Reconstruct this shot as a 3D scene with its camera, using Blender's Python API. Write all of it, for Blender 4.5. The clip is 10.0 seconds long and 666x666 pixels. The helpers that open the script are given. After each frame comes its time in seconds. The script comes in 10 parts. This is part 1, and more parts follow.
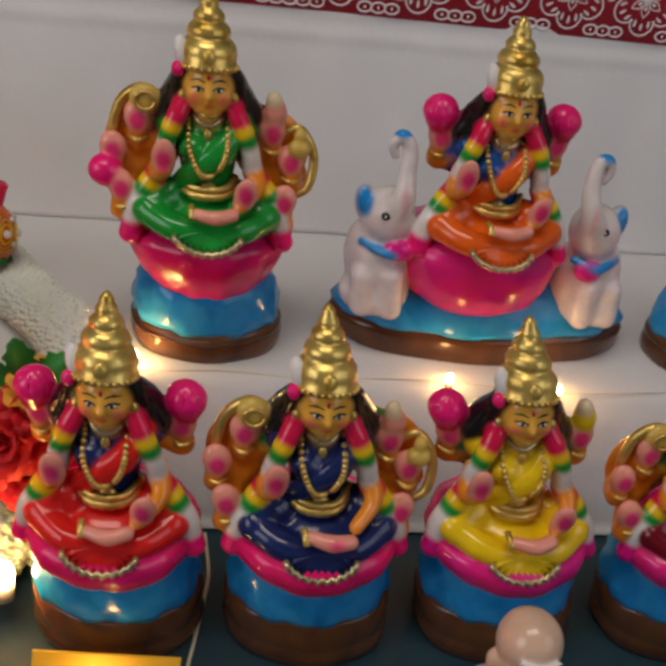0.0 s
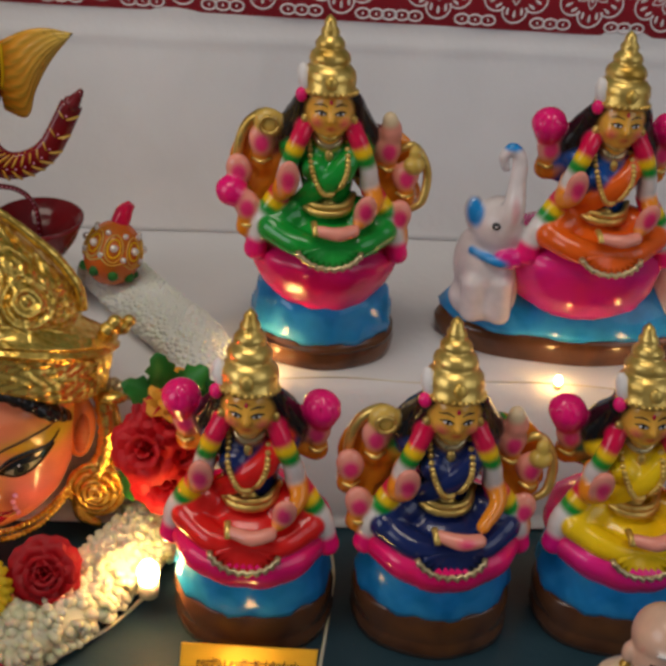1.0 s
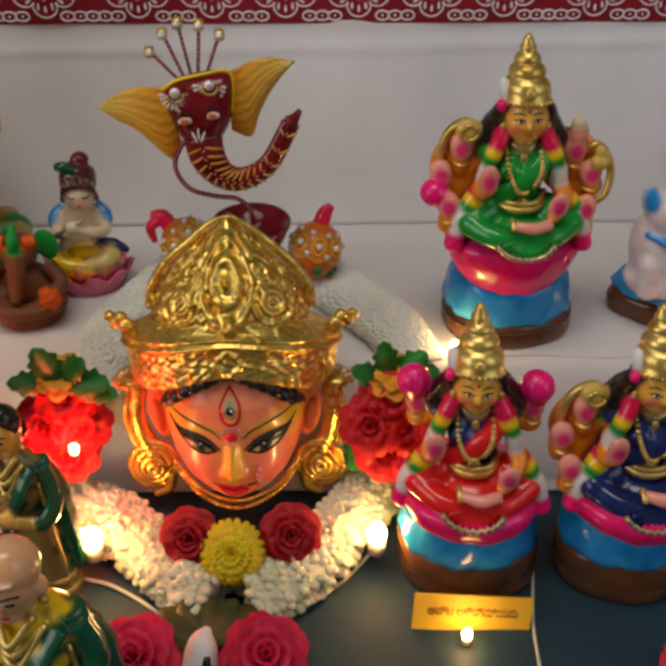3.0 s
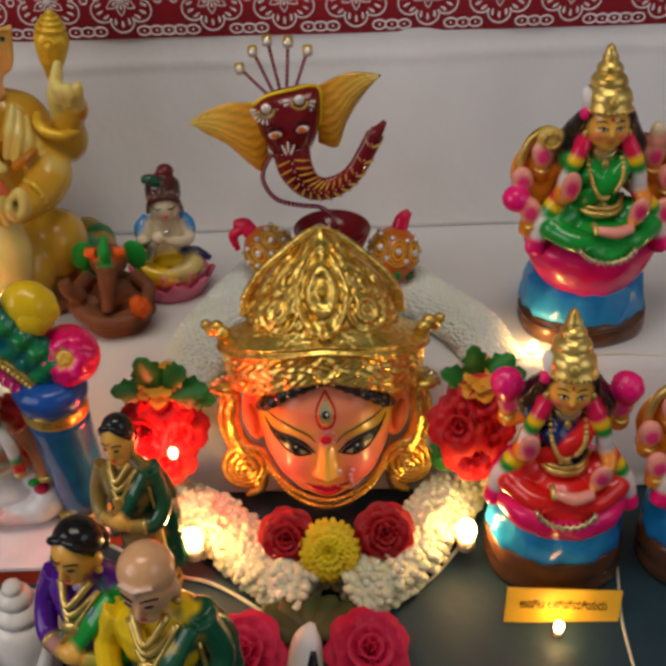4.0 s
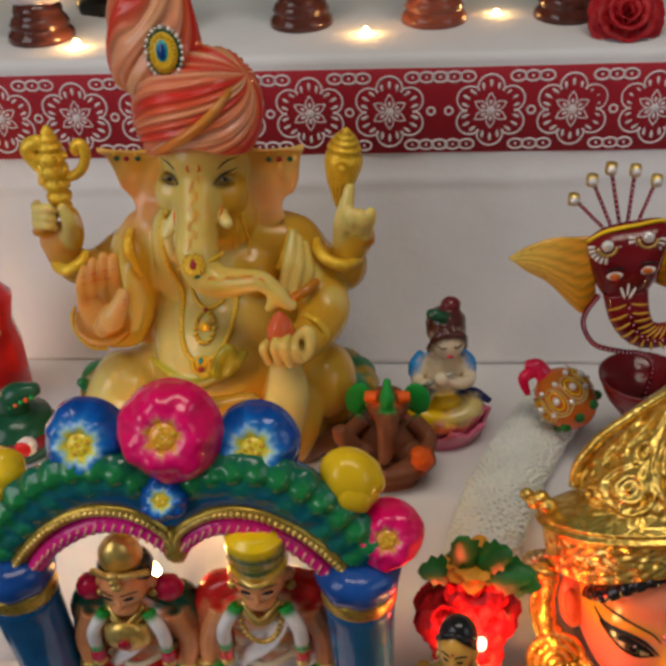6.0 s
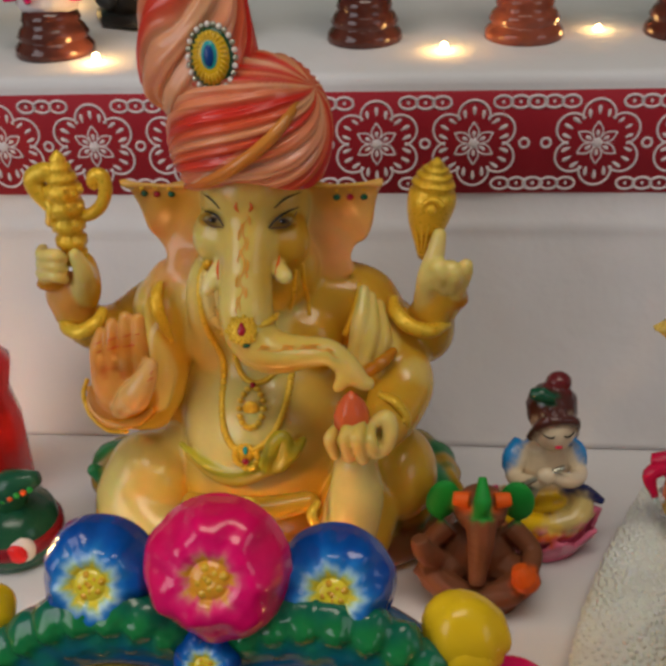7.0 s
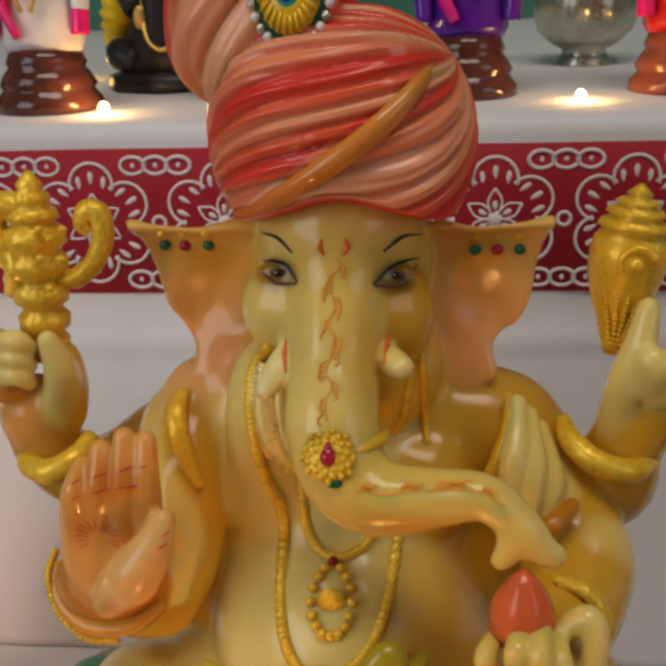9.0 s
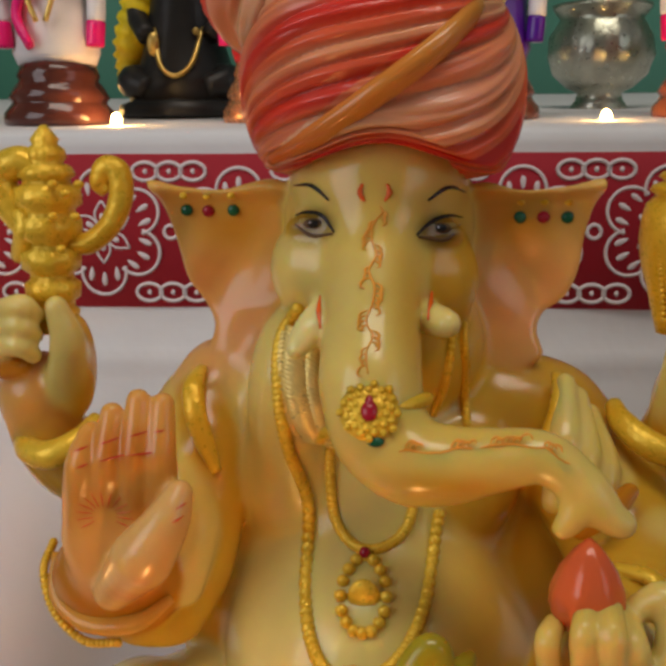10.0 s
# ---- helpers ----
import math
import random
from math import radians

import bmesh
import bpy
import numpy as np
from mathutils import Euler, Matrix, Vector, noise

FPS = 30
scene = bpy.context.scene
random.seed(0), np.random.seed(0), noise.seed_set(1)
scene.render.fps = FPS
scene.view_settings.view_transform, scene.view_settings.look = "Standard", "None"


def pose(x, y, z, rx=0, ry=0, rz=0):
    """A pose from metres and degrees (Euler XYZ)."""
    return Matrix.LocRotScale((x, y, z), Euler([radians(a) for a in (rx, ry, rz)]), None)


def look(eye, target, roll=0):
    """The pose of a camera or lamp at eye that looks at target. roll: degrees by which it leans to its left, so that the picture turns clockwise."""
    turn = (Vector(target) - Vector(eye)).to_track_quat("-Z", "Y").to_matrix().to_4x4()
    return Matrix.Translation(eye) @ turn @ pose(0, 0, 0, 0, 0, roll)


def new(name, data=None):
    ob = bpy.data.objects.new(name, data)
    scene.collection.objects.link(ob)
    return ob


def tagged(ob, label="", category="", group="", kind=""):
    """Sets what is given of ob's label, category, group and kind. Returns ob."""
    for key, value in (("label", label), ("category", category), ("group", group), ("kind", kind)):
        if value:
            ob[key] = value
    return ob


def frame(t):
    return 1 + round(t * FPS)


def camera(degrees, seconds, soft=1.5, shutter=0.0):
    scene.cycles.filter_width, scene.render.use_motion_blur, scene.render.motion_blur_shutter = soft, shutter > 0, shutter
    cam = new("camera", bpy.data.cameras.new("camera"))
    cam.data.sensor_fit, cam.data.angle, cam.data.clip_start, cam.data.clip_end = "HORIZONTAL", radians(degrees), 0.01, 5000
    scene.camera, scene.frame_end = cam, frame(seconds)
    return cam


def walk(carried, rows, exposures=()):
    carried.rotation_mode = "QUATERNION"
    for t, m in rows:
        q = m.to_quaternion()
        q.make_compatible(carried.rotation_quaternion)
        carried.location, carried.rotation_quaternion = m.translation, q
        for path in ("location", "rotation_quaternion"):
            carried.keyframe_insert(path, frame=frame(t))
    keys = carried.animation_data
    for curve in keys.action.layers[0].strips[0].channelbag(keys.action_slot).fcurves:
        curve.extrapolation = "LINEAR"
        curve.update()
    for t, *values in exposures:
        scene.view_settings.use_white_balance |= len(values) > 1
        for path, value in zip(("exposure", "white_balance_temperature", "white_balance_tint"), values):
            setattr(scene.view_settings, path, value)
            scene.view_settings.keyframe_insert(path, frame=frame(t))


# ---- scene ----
cam = camera(37.0, 10.0, soft=3.7)
PATH = [
    (0, (0.028, -0.372, 0.429), (0.351, 1.282, -0.647), 8.7),
    (0.5, (0.012, -0.377, 0.436), (0.271, 1.282, -0.65), 7.0),
    (1, (-0.008, -0.386, 0.449), (0.194, 1.269, -0.656), 5.3),
    (1.5, (-0.03, -0.397, 0.458), (0.124, 1.255, -0.66), 4.1),
    (2, (-0.047, -0.411, 0.479), (0.074, 1.237, -0.648), 3.2),
    (2.5, (-0.071, -0.422, 0.487), (0.011, 1.214, -0.662), 1.7),
    (4, (-0.137, -0.441, 0.517), (-0.122, 1.168, -0.67), -1.4),
    (4.5, (-0.17, -0.431, 0.521), (-0.181, 1.182, -0.661), -1.9),
    (5, (-0.204, -0.415, 0.522), (-0.252, 1.214, -0.637), -2.3),
    (5.5, (-0.246, -0.389, 0.518), (-0.35, 1.27, -0.594), -2.8),
    (6, (-0.279, -0.343, 0.51), (-0.423, 1.35, -0.545), -2.7),
    (7.5, (-0.344, -0.172, 0.428), (-0.504, 1.59, -0.505), -2.0),
    (8, (-0.363, -0.128, 0.399), (-0.519, 1.669, -0.466), -1.7),
    (8.5, (-0.372, -0.094, 0.366), (-0.545, 1.753, -0.383), -1.7),
    (9, (-0.377, -0.072, 0.35), (-0.551, 1.827, -0.252), -1.6),
    (9.5, (-0.385, -0.057, 0.321), (-0.542, 1.883, -0.138), -0.9),
    (10, (-0.392, -0.061, 0.305), (-0.537, 1.897, -0.074), -0.4),
]
walk(cam, [(t, look(eye, target, roll)) for t, eye, target, roll in PATH])

from mathutils.kdtree import KDTree

# ---- light: a room with a ceiling panel, and the strings of warm bulbs on the steps ----
world = bpy.data.worlds.new("room_air")
world.use_nodes = True
scene.world = world
world.node_tree.nodes["Background"].inputs[0].default_value = (0.86, 0.88, 0.94, 1)
world.node_tree.nodes["Background"].inputs[1].default_value = 0.10
scene.view_settings.exposure = -0.10


def area_lamp(name, eye, target, w, h, power, col):
    data = bpy.data.lights.new(name, "AREA")
    data.shape, data.size, data.size_y, data.energy, data.color = "RECTANGLE", w, h, power, col
    ob = new(name, data)
    ob.matrix_world = look(eye, target)
    return ob


area_lamp("ceiling_panel_light", (-0.25, -0.35, 1.70), (-0.25, -0.33, 0.0), 1.1, 0.5, 11.0, (1.0, 0.89, 0.76))
# cool light of an unseen window at the upper left
area_lamp("window_light", (-1.35, -0.75, 0.75), (0.0, 0.1, 0.15), 0.9, 0.9, 8.0, (0.90, 0.90, 0.94))
# fill lamp added at the right to brighten that side, no window there
area_lamp("window_light", (1.15, -0.85, 0.85), (0.0, 0.1, 0.15), 0.9, 0.9, 3.6, (0.84, 0.88, 0.96))

# ---- materials ----


def shader(name):
    m = bpy.data.materials.new(name)
    m.use_nodes = True
    nt = m.node_tree
    return m, nt, nt.nodes["Principled BSDF"]


def link(nt, a, b):
    nt.links.new(a, b)


def node(nt, kind, **values):
    n = nt.nodes.new(kind)
    for k, v in values.items():
        n.inputs[k].default_value = v
    return n


def mixed(nt, fac, a, b):
    """A colour mix of two colours or sockets."""
    n = nt.nodes.new("ShaderNodeMix")
    n.data_type = "RGBA"
    for i, v in ((0, fac), (6, a), (7, b)):
        if isinstance(v, bpy.types.NodeSocket):
            nt.links.new(v, n.inputs[i])
        else:
            n.inputs[i].default_value = v if i == 0 else (*v[:3], 1)
    return n.outputs[2]


def ramp(nt, src, lo, hi):
    n = nt.nodes.new("ShaderNodeMapRange")
    n.inputs[1].default_value, n.inputs[2].default_value = lo, hi
    nt.links.new(src, n.inputs[0])
    return n.outputs[0]


BASE = {}


def paint(name, col, rough=0.3, second=None, scale=45.0, lo=0.42, hi=0.68, metal=0.0, bump=0.25, grain=420.0, coat=0.0,
          sss=0.0, spread=0.10):
    """Brushed-on colour: a slow drift of tone, a second tone in patches, fine grain and relief."""
    m, nt, b = shader(name)
    BASE[m.name] = col
    co = nt.nodes.new("ShaderNodeTexCoord").outputs["Object"]
    slow = node(nt, "ShaderNodeTexNoise", Scale=scale, Detail=3.0)
    fine = node(nt, "ShaderNodeTexNoise", Scale=grain, Detail=2.0)
    link(nt, co, slow.inputs["Vector"])
    link(nt, co, fine.inputs["Vector"])
    dark = tuple(c * (1 - 2.2 * spread) for c in col)
    light = tuple(min(1, c * (1 + spread) + 0.01) for c in col)
    c = mixed(nt, ramp(nt, slow.outputs[0], 0.3, 0.7), dark, light)
    if second:
        other = node(nt, "ShaderNodeTexNoise", Scale=scale * 0.6, Detail=2.0, Distortion=0.6)
        shift = nt.nodes.new("ShaderNodeVectorMath")
        shift.inputs[1].default_value = (3.1, 1.7, 0.4)
        link(nt, co, shift.inputs[0])
        link(nt, shift.outputs[0], other.inputs["Vector"])
        c = mixed(nt, ramp(nt, other.outputs[0], lo, hi), c, second)
    link(nt, c, b.inputs["Base Color"])
    b.inputs["Metallic"].default_value = metal
    rough = rough * 0.68 if coat and not metal else rough
    link(nt, ramp(nt, fine.outputs[0], 0.2, 0.8), b.inputs["Roughness"])
    rr = nt.nodes[-1]
    rr.inputs[3].default_value, rr.inputs[4].default_value = max(0.03, rough - 0.08), rough + 0.10
    b.inputs["Coat Weight"].default_value = coat * 0.45
    b.inputs["Coat Roughness"].default_value = 0.06
    b.inputs["Specular IOR Level"].default_value = 0.30
    if sss:
        b.inputs["Subsurface Weight"].default_value = sss
        b.inputs["Subsurface Radius"].default_value = (1.0, 0.55, 0.2)
        b.inputs["Subsurface Scale"].default_value = 0.006
    bm_ = node(nt, "ShaderNodeBump", Strength=bump, Distance=0.0006)
    mixh = nt.nodes.new("ShaderNodeMath")
    mixh.operation = "MULTIPLY_ADD"
    mixh.inputs[1].default_value = 0.5
    link(nt, fine.outputs[0], mixh.inputs[0])
    link(nt, slow.outputs[0], mixh.inputs[2])
    link(nt, mixh.outputs[0], bm_.inputs["Height"])
    link(nt, bm_.outputs[0], b.inputs["Normal"])
    return m


def tinted(name, rough, coat=0.4, sss=0.0, bump=0.08, scale=60.0):
    """Brushed colours that run into each other, with a slight drift of tone and fine relief."""
    m, nt, b = shader("tinted_" + name)
    co = nt.nodes.new("ShaderNodeTexCoord").outputs["Object"]
    at = nt.nodes.new("ShaderNodeAttribute")
    at.attribute_name = "brushed_colour"
    slow = node(nt, "ShaderNodeTexNoise", Scale=scale, Detail=4.0)
    link(nt, co, slow.inputs["Vector"])
    tone = nt.nodes.new("ShaderNodeVectorMath")
    tone.operation = "SCALE"
    link(nt, at.outputs["Color"], tone.inputs[0])
    r_ = ramp(nt, slow.outputs[0], 0.25, 0.75)
    nt.nodes[-1].inputs[3].default_value, nt.nodes[-1].inputs[4].default_value = 0.84, 1.04
    link(nt, r_, tone.inputs["Scale"])
    link(nt, tone.outputs[0], b.inputs["Base Color"])
    b.inputs["Roughness"].default_value = rough
    b.inputs["Specular IOR Level"].default_value = 0.3
    b.inputs["Coat Weight"].default_value = coat
    b.inputs["Coat Roughness"].default_value = 0.06
    if sss:
        b.inputs["Subsurface Weight"].default_value = sss
        b.inputs["Subsurface Radius"].default_value = (1.0, 0.5, 0.12)
        b.inputs["Subsurface Scale"].default_value = 0.006
    bp = node(nt, "ShaderNodeBump", Strength=bump, Distance=0.0006)
    link(nt, slow.outputs[0], bp.inputs["Height"])
    link(nt, bp.outputs[0], b.inputs["Normal"])
    return m


def crinkled(name, col, second):
    """Thin gold sheet, beaten and creased."""
    m, nt, b = shader(name)
    co = nt.nodes.new("ShaderNodeTexCoord").outputs["Object"]
    big = node(nt, "ShaderNodeTexNoise", Scale=130.0, Detail=3.0, Distortion=0.8)
    cell = nt.nodes.new("ShaderNodeTexVoronoi")
    cell.inputs["Scale"].default_value = 210.0
    for n in (big, cell):
        link(nt, co, n.inputs["Vector"])
    link(nt, mixed(nt, ramp(nt, big.outputs[0], 0.42, 0.70), col, second), b.inputs["Base Color"])
    b.inputs["Metallic"].default_value = 0.85
    b.inputs["Roughness"].default_value = 0.27
    b1 = node(nt, "ShaderNodeBump", Strength=0.55, Distance=0.0020)
    link(nt, big.outputs[0], b1.inputs["Height"])
    b2 = node(nt, "ShaderNodeBump", Strength=0.40, Distance=0.0010)
    link(nt, cell.outputs["Distance"], b2.inputs["Height"])
    link(nt, b1.outputs[0], b2.inputs["Normal"])
    link(nt, b2.outputs[0], b.inputs["Normal"])
    return m


def glow(name, col, power):
    m, nt, b = shader(name)
    b.inputs["Emission Color"].default_value = (*col, 1)
    b.inputs["Emission Strength"].default_value = power
    b.inputs["Base Color"].default_value = (*col, 1)
    return m


def cloth(name, col, rough=0.85, weave=1400.0, soil=(0.5, 0.45, 0.4), sheen=0.0):
    m, nt, b = shader(name)
    co = nt.nodes.new("ShaderNodeTexCoord").outputs["Object"]
    slow = node(nt, "ShaderNodeTexNoise", Scale=6.0, Detail=4.0)
    mid = node(nt, "ShaderNodeTexNoise", Scale=38.0, Detail=3.0)
    for n in (slow, mid):
        link(nt, co, n.inputs["Vector"])
    wx = node(nt, "ShaderNodeTexWave", Scale=weave / 6.3)
    wy = node(nt, "ShaderNodeTexWave", Scale=weave / 6.3)
    wx.bands_direction, wy.bands_direction = "X", "Z"
    for n in (wx, wy):
        link(nt, co, n.inputs["Vector"])
    add = nt.nodes.new("ShaderNodeMath")
    link(nt, wx.outputs[1], add.inputs[0])
    link(nt, wy.outputs[1], add.inputs[1])
    c = mixed(nt, ramp(nt, slow.outputs[0], 0.35, 0.75), col, tuple(a * s_ for a, s_ in zip(col, soil)))
    c2 = mixed(nt, 0.25, col, c)
    link(nt, mixed(nt, ramp(nt, mid.outputs[0], 0.2, 0.9), c2, tuple(0.93 * a for a in col)), b.inputs["Base Color"])
    b.inputs["Roughness"].default_value = rough
    b.inputs["Sheen Weight"].default_value = sheen
    bp = node(nt, "ShaderNodeBump", Strength=0.04, Distance=0.0002)
    link(nt, add.outputs[0], bp.inputs["Height"])
    bp2 = node(nt, "ShaderNodeBump", Strength=0.35, Distance=0.004)
    link(nt, mid.outputs[0], bp2.inputs["Height"])
    link(nt, bp.outputs[0], bp2.inputs["Normal"])
    link(nt, bp2.outputs[0], b.inputs["Normal"])
    return m


GOLD = paint("gold_paint", (0.80, 0.56, 0.16), 0.33, second=(0.52, 0.30, 0.05), metal=0.75, bump=0.5, scale=120, lo=0.5, hi=0.75)
FOIL = paint("gold_foil", (0.82, 0.57, 0.15), 0.36, second=(0.66, 0.40, 0.06), metal=0.72, bump=0.5, scale=160, lo=0.5, hi=0.75)
SKIN = paint("orange_skin_paint", (0.85, 0.31, 0.045), 0.30, second=(0.82, 0.38, 0.12), coat=0.3)
FACE = paint("golden_face_paint", (0.88, 0.45, 0.08), 0.32, second=(0.88, 0.40, 0.16), coat=0.2)
PALM = paint("pale_pink_paint", (0.86, 0.38, 0.30), 0.32, second=(0.86, 0.20, 0.27), coat=0.2)
PINK = paint("hot_pink_paint", (0.90, 0.008, 0.19), 0.25, second=(0.72, 0.006, 0.09), coat=0.4)
MAGENTA = paint("magenta_paint", (0.78, 0.010, 0.26), 0.28, second=(0.82, 0.02, 0.16), coat=0.4)
CRIMSON = paint("crimson_paint", (0.70, 0.006, 0.07), 0.25, second=(0.56, 0.004, 0.05), coat=0.4)
RED = paint("red_paint", (0.78, 0.016, 0.014), 0.25, second=(0.66, 0.008, 0.012), coat=0.4)
MAROON = paint("maroon_paint", (0.17, 0.004, 0.012), 0.28, second=(0.26, 0.01, 0.015), coat=0.3)
ORANGE = paint("orange_paint", (0.82, 0.12, 0.008), 0.28, second=(0.74, 0.08, 0.006), coat=0.4)
YELLOW = paint("yellow_paint", (0.92, 0.60, 0.008), 0.3, second=(0.68, 0.42, 0.01), coat=0.3)
GREEN = paint("green_paint", (0.008, 0.30, 0.035), 0.26, second=(0.008, 0.16, 0.02), coat=0.4)
DKGREEN = paint("dark_green_paint", (0.008, 0.085, 0.04), 0.3, coat=0.3)
GREENARCH = paint("leaf_green_glaze", (0.012, 0.21, 0.050), 0.22, second=(0.01, 0.13, 0.06), coat=0.5)
TEAL = paint("sea_green_paint", (0.005, 0.13, 0.075), 0.25, second=(0.01, 0.20, 0.05), coat=0.5)
NAVY = paint("navy_paint", (0.010, 0.022, 0.12), 0.24, second=(0.006, 0.014, 0.07), coat=0.4)
BLUE = paint("sky_blue_paint", (0.012, 0.27, 0.70), 0.25, second=(0.04, 0.36, 0.76), coat=0.4, scale=70)
DEEP = paint("deep_blue_paint", (0.006, 0.07, 0.32), 0.26, second=(0.004, 0.04, 0.2), coat=0.4)
PURPLE = paint("purple_paint", (0.10, 0.008, 0.30), 0.28, coat=0.3)
BROWN = paint("brown_glaze", (0.085, 0.032, 0.014), 0.18, second=(0.15, 0.06, 0.02), coat=0.5)
WHITE = paint("white_paint", (0.80, 0.76, 0.75), 0.35, second=(0.74, 0.66, 0.66), spread=0.05)
BLACK = paint("black_paint", (0.008, 0.007, 0.008), 0.22, coat=0.4)
CLAY = paint("terracotta_clay", (0.20, 0.068, 0.028), 0.6, second=(0.36, 0.15, 0.07), bump=0.6)
IVORY = paint("ivory_paint", (0.80, 0.66, 0.45), 0.35, second=(0.66, 0.50, 0.34))
REDTURBAN = paint("red_turban_resin", (0.62, 0.030, 0.015), 0.2, second=(0.70, 0.12, 0.03), scale=40, coat=0.5, bump=0.12)
MASKSKIN = paint("pink_mask_paint", (0.84, 0.24, 0.13), 0.22, second=(0.86, 0.36, 0.06), scale=16, coat=0.5, bump=0.05)
PETALWHITE = paint("white_tuberose_petals", (0.78, 0.75, 0.58), 0.6, second=(0.70, 0.68, 0.42), scale=30, sss=0.2)
PETALYELLOW = paint("yellow_chrysanthemum_petals", (0.84, 0.66, 0.012), 0.5, second=(0.72, 0.45, 0.01), scale=60)
PETALRED = paint("red_rose_petals", (0.44, 0.003, 0.010), 0.5, second=(0.32, 0.002, 0.006), scale=60)
PETALPINK = paint("pink_cloth_petals", (0.65, 0.012, 0.07), 0.55, second=(0.55, 0.008, 0.05), scale=60)
LEAF = paint("green_cloth_leaf", (0.012, 0.12, 0.015), 0.45, second=(0.03, 0.22, 0.03), scale=60)
OLIVE = paint("olive_cloth_leaf", (0.045, 0.055, 0.012), 0.5, second=(0.07, 0.075, 0.02), scale=50)
LACQUER = paint("maroon_lacquer", (0.15, 0.003, 0.007), 0.2, second=(0.22, 0.006, 0.01), coat=0.5)
EARGOLD = paint("orange_gold_enamel", (0.66, 0.33, 0.03), 0.3, second=(0.60, 0.47, 0.16), scale=34, lo=0.4, hi=0.6, coat=0.3)
GEM = paint("clear_rhinestone", (0.85, 0.82, 0.78), 0.08, metal=0.4, coat=0.8)
PEARL = paint("pearl_white_beads", (0.80, 0.72, 0.66), 0.25, coat=0.5)
TURQ = paint("turquoise_bead", (0.01, 0.32, 0.33), 0.15, coat=0.6)
EMERALD = paint("emerald_bead", (0.004, 0.10, 0.045), 0.15, coat=0.6)
RUBY = paint("ruby_bead", (0.36, 0.004, 0.02), 0.15, coat=0.6)
WOOD = paint("dark_turned_wood", (0.085, 0.020, 0.012), 0.16, second=(0.12, 0.035, 0.02), coat=0.7, scale=60)
SILVER = paint("tarnished_silver", (0.55, 0.55, 0.46), 0.3, second=(0.35, 0.36, 0.28), metal=0.9, scale=60, bump=0.6)
STONE = paint("black_stone", (0.014, 0.014, 0.015), 0.35, second=(0.03, 0.03, 0.03))
CARD = paint("yellow_card", (0.80, 0.46, 0.03), 0.6, spread=0.04, bump=0.1)
INK = paint("brown_ink", (0.10, 0.05, 0.01), 0.7)
WIRE = paint("clear_cable", (0.66, 0.60, 0.45), 0.25, sss=0.2, coat=0.3)
PLASTER = paint("painted_wall", (0.60, 0.62, 0.62), 0.8, spread=0.04, scale=3, grain=200)
GREENWALL = paint("green_curtain", (0.05, 0.20, 0.13), 0.7, second=(0.10, 0.27, 0.2), scale=5)
FLOORTILE = paint("floor_tile", (0.42, 0.38, 0.34), 0.35, spread=0.05, scale=4)
WHITECLOTH = cloth("white_cotton_cloth", (0.74, 0.74, 0.76))
DARKCLOTH = cloth("dark_teal_satin_cloth", (0.008, 0.038, 0.056), rough=0.58, soil=(0.6, 0.6, 0.6))
BANDRED = cloth("crimson_lace_ground", (0.36, 0.004, 0.018), rough=0.75, soil=(0.7, 0.6, 0.6))
LACE = cloth("white_lace_thread", (0.74, 0.68, 0.70), weave=3000.0, soil=(0.9, 0.85, 0.85))
BULB = glow("warm_bulb", (1.0, 0.62, 0.20), 55.0)
LIDBROWN = paint("brown_eye_paint", (0.11, 0.05, 0.012), 0.45)
AMBER = paint("amber_scroll_paint", (0.86, 0.36, 0.03), 0.35)
AMBERTURBAN = paint("amber_turban_resin", (0.60, 0.22, 0.03), 0.2, second=(0.55, 0.10, 0.02), scale=30, coat=0.5, bump=0.1)
GOLDRESIN = paint("gold_painted_resin", (0.84, 0.54, 0.040), 0.30, second=(0.76, 0.42, 0.02), metal=0.25, scale=90, bump=0.9, grain=700)
CORALSWEET = paint("coral_sweet_paint", (0.84, 0.17, 0.022), 0.22, second=(0.62, 0.11, 0.035), coat=0.4)
EYEWHITE = paint("olive_eye_white", (0.42, 0.35, 0.20), 0.2, coat=0.5)
EYEIRIS = paint("dark_olive_iris", (0.05, 0.05, 0.02), 0.15, coat=0.6)
LIPRED = paint("crimson_lip_paint", (0.66, 0.010, 0.045), 0.22, coat=0.5)
PEARLPINK = paint("pink_pearl", (0.80, 0.30, 0.42), 0.2, coat=0.5)
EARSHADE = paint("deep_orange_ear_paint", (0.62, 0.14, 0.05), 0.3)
PALEGOLD = paint("pale_gold_paint", (0.62, 0.50, 0.28), 0.3, metal=0.7, bump=0.4)
ORANGERED = paint("vermilion_paint", (0.50, 0.045, 0.010), 0.3, second=(0.42, 0.03, 0.008), coat=0.3)
NAVYARCH = paint("peacock_blue_paint", (0.005, 0.095, 0.26), 0.22, second=(0.008, 0.14, 0.32), coat=0.5, scale=50)
GOLDARCH = paint("dull_gold_paint", (0.50, 0.33, 0.05), 0.3, second=(0.42, 0.25, 0.03), metal=0.6, bump=0.4)
YELLOWHEART = paint("yellow_orange_paint", (0.72, 0.36, 0.02), 0.3, second=(0.74, 0.50, 0.04), coat=0.3)
PALESKIN = paint("pale_skin_paint", (0.72, 0.46, 0.34), 0.4, second=(0.70, 0.40, 0.30))
PETALROSE = paint("rose_pink_paint", (0.80, 0.17, 0.30), 0.35, second=(0.82, 0.36, 0.42))
YELLOWPALE = paint("pale_yellow_paint", (0.72, 0.56, 0.20), 0.35, second=(0.70, 0.62, 0.40))
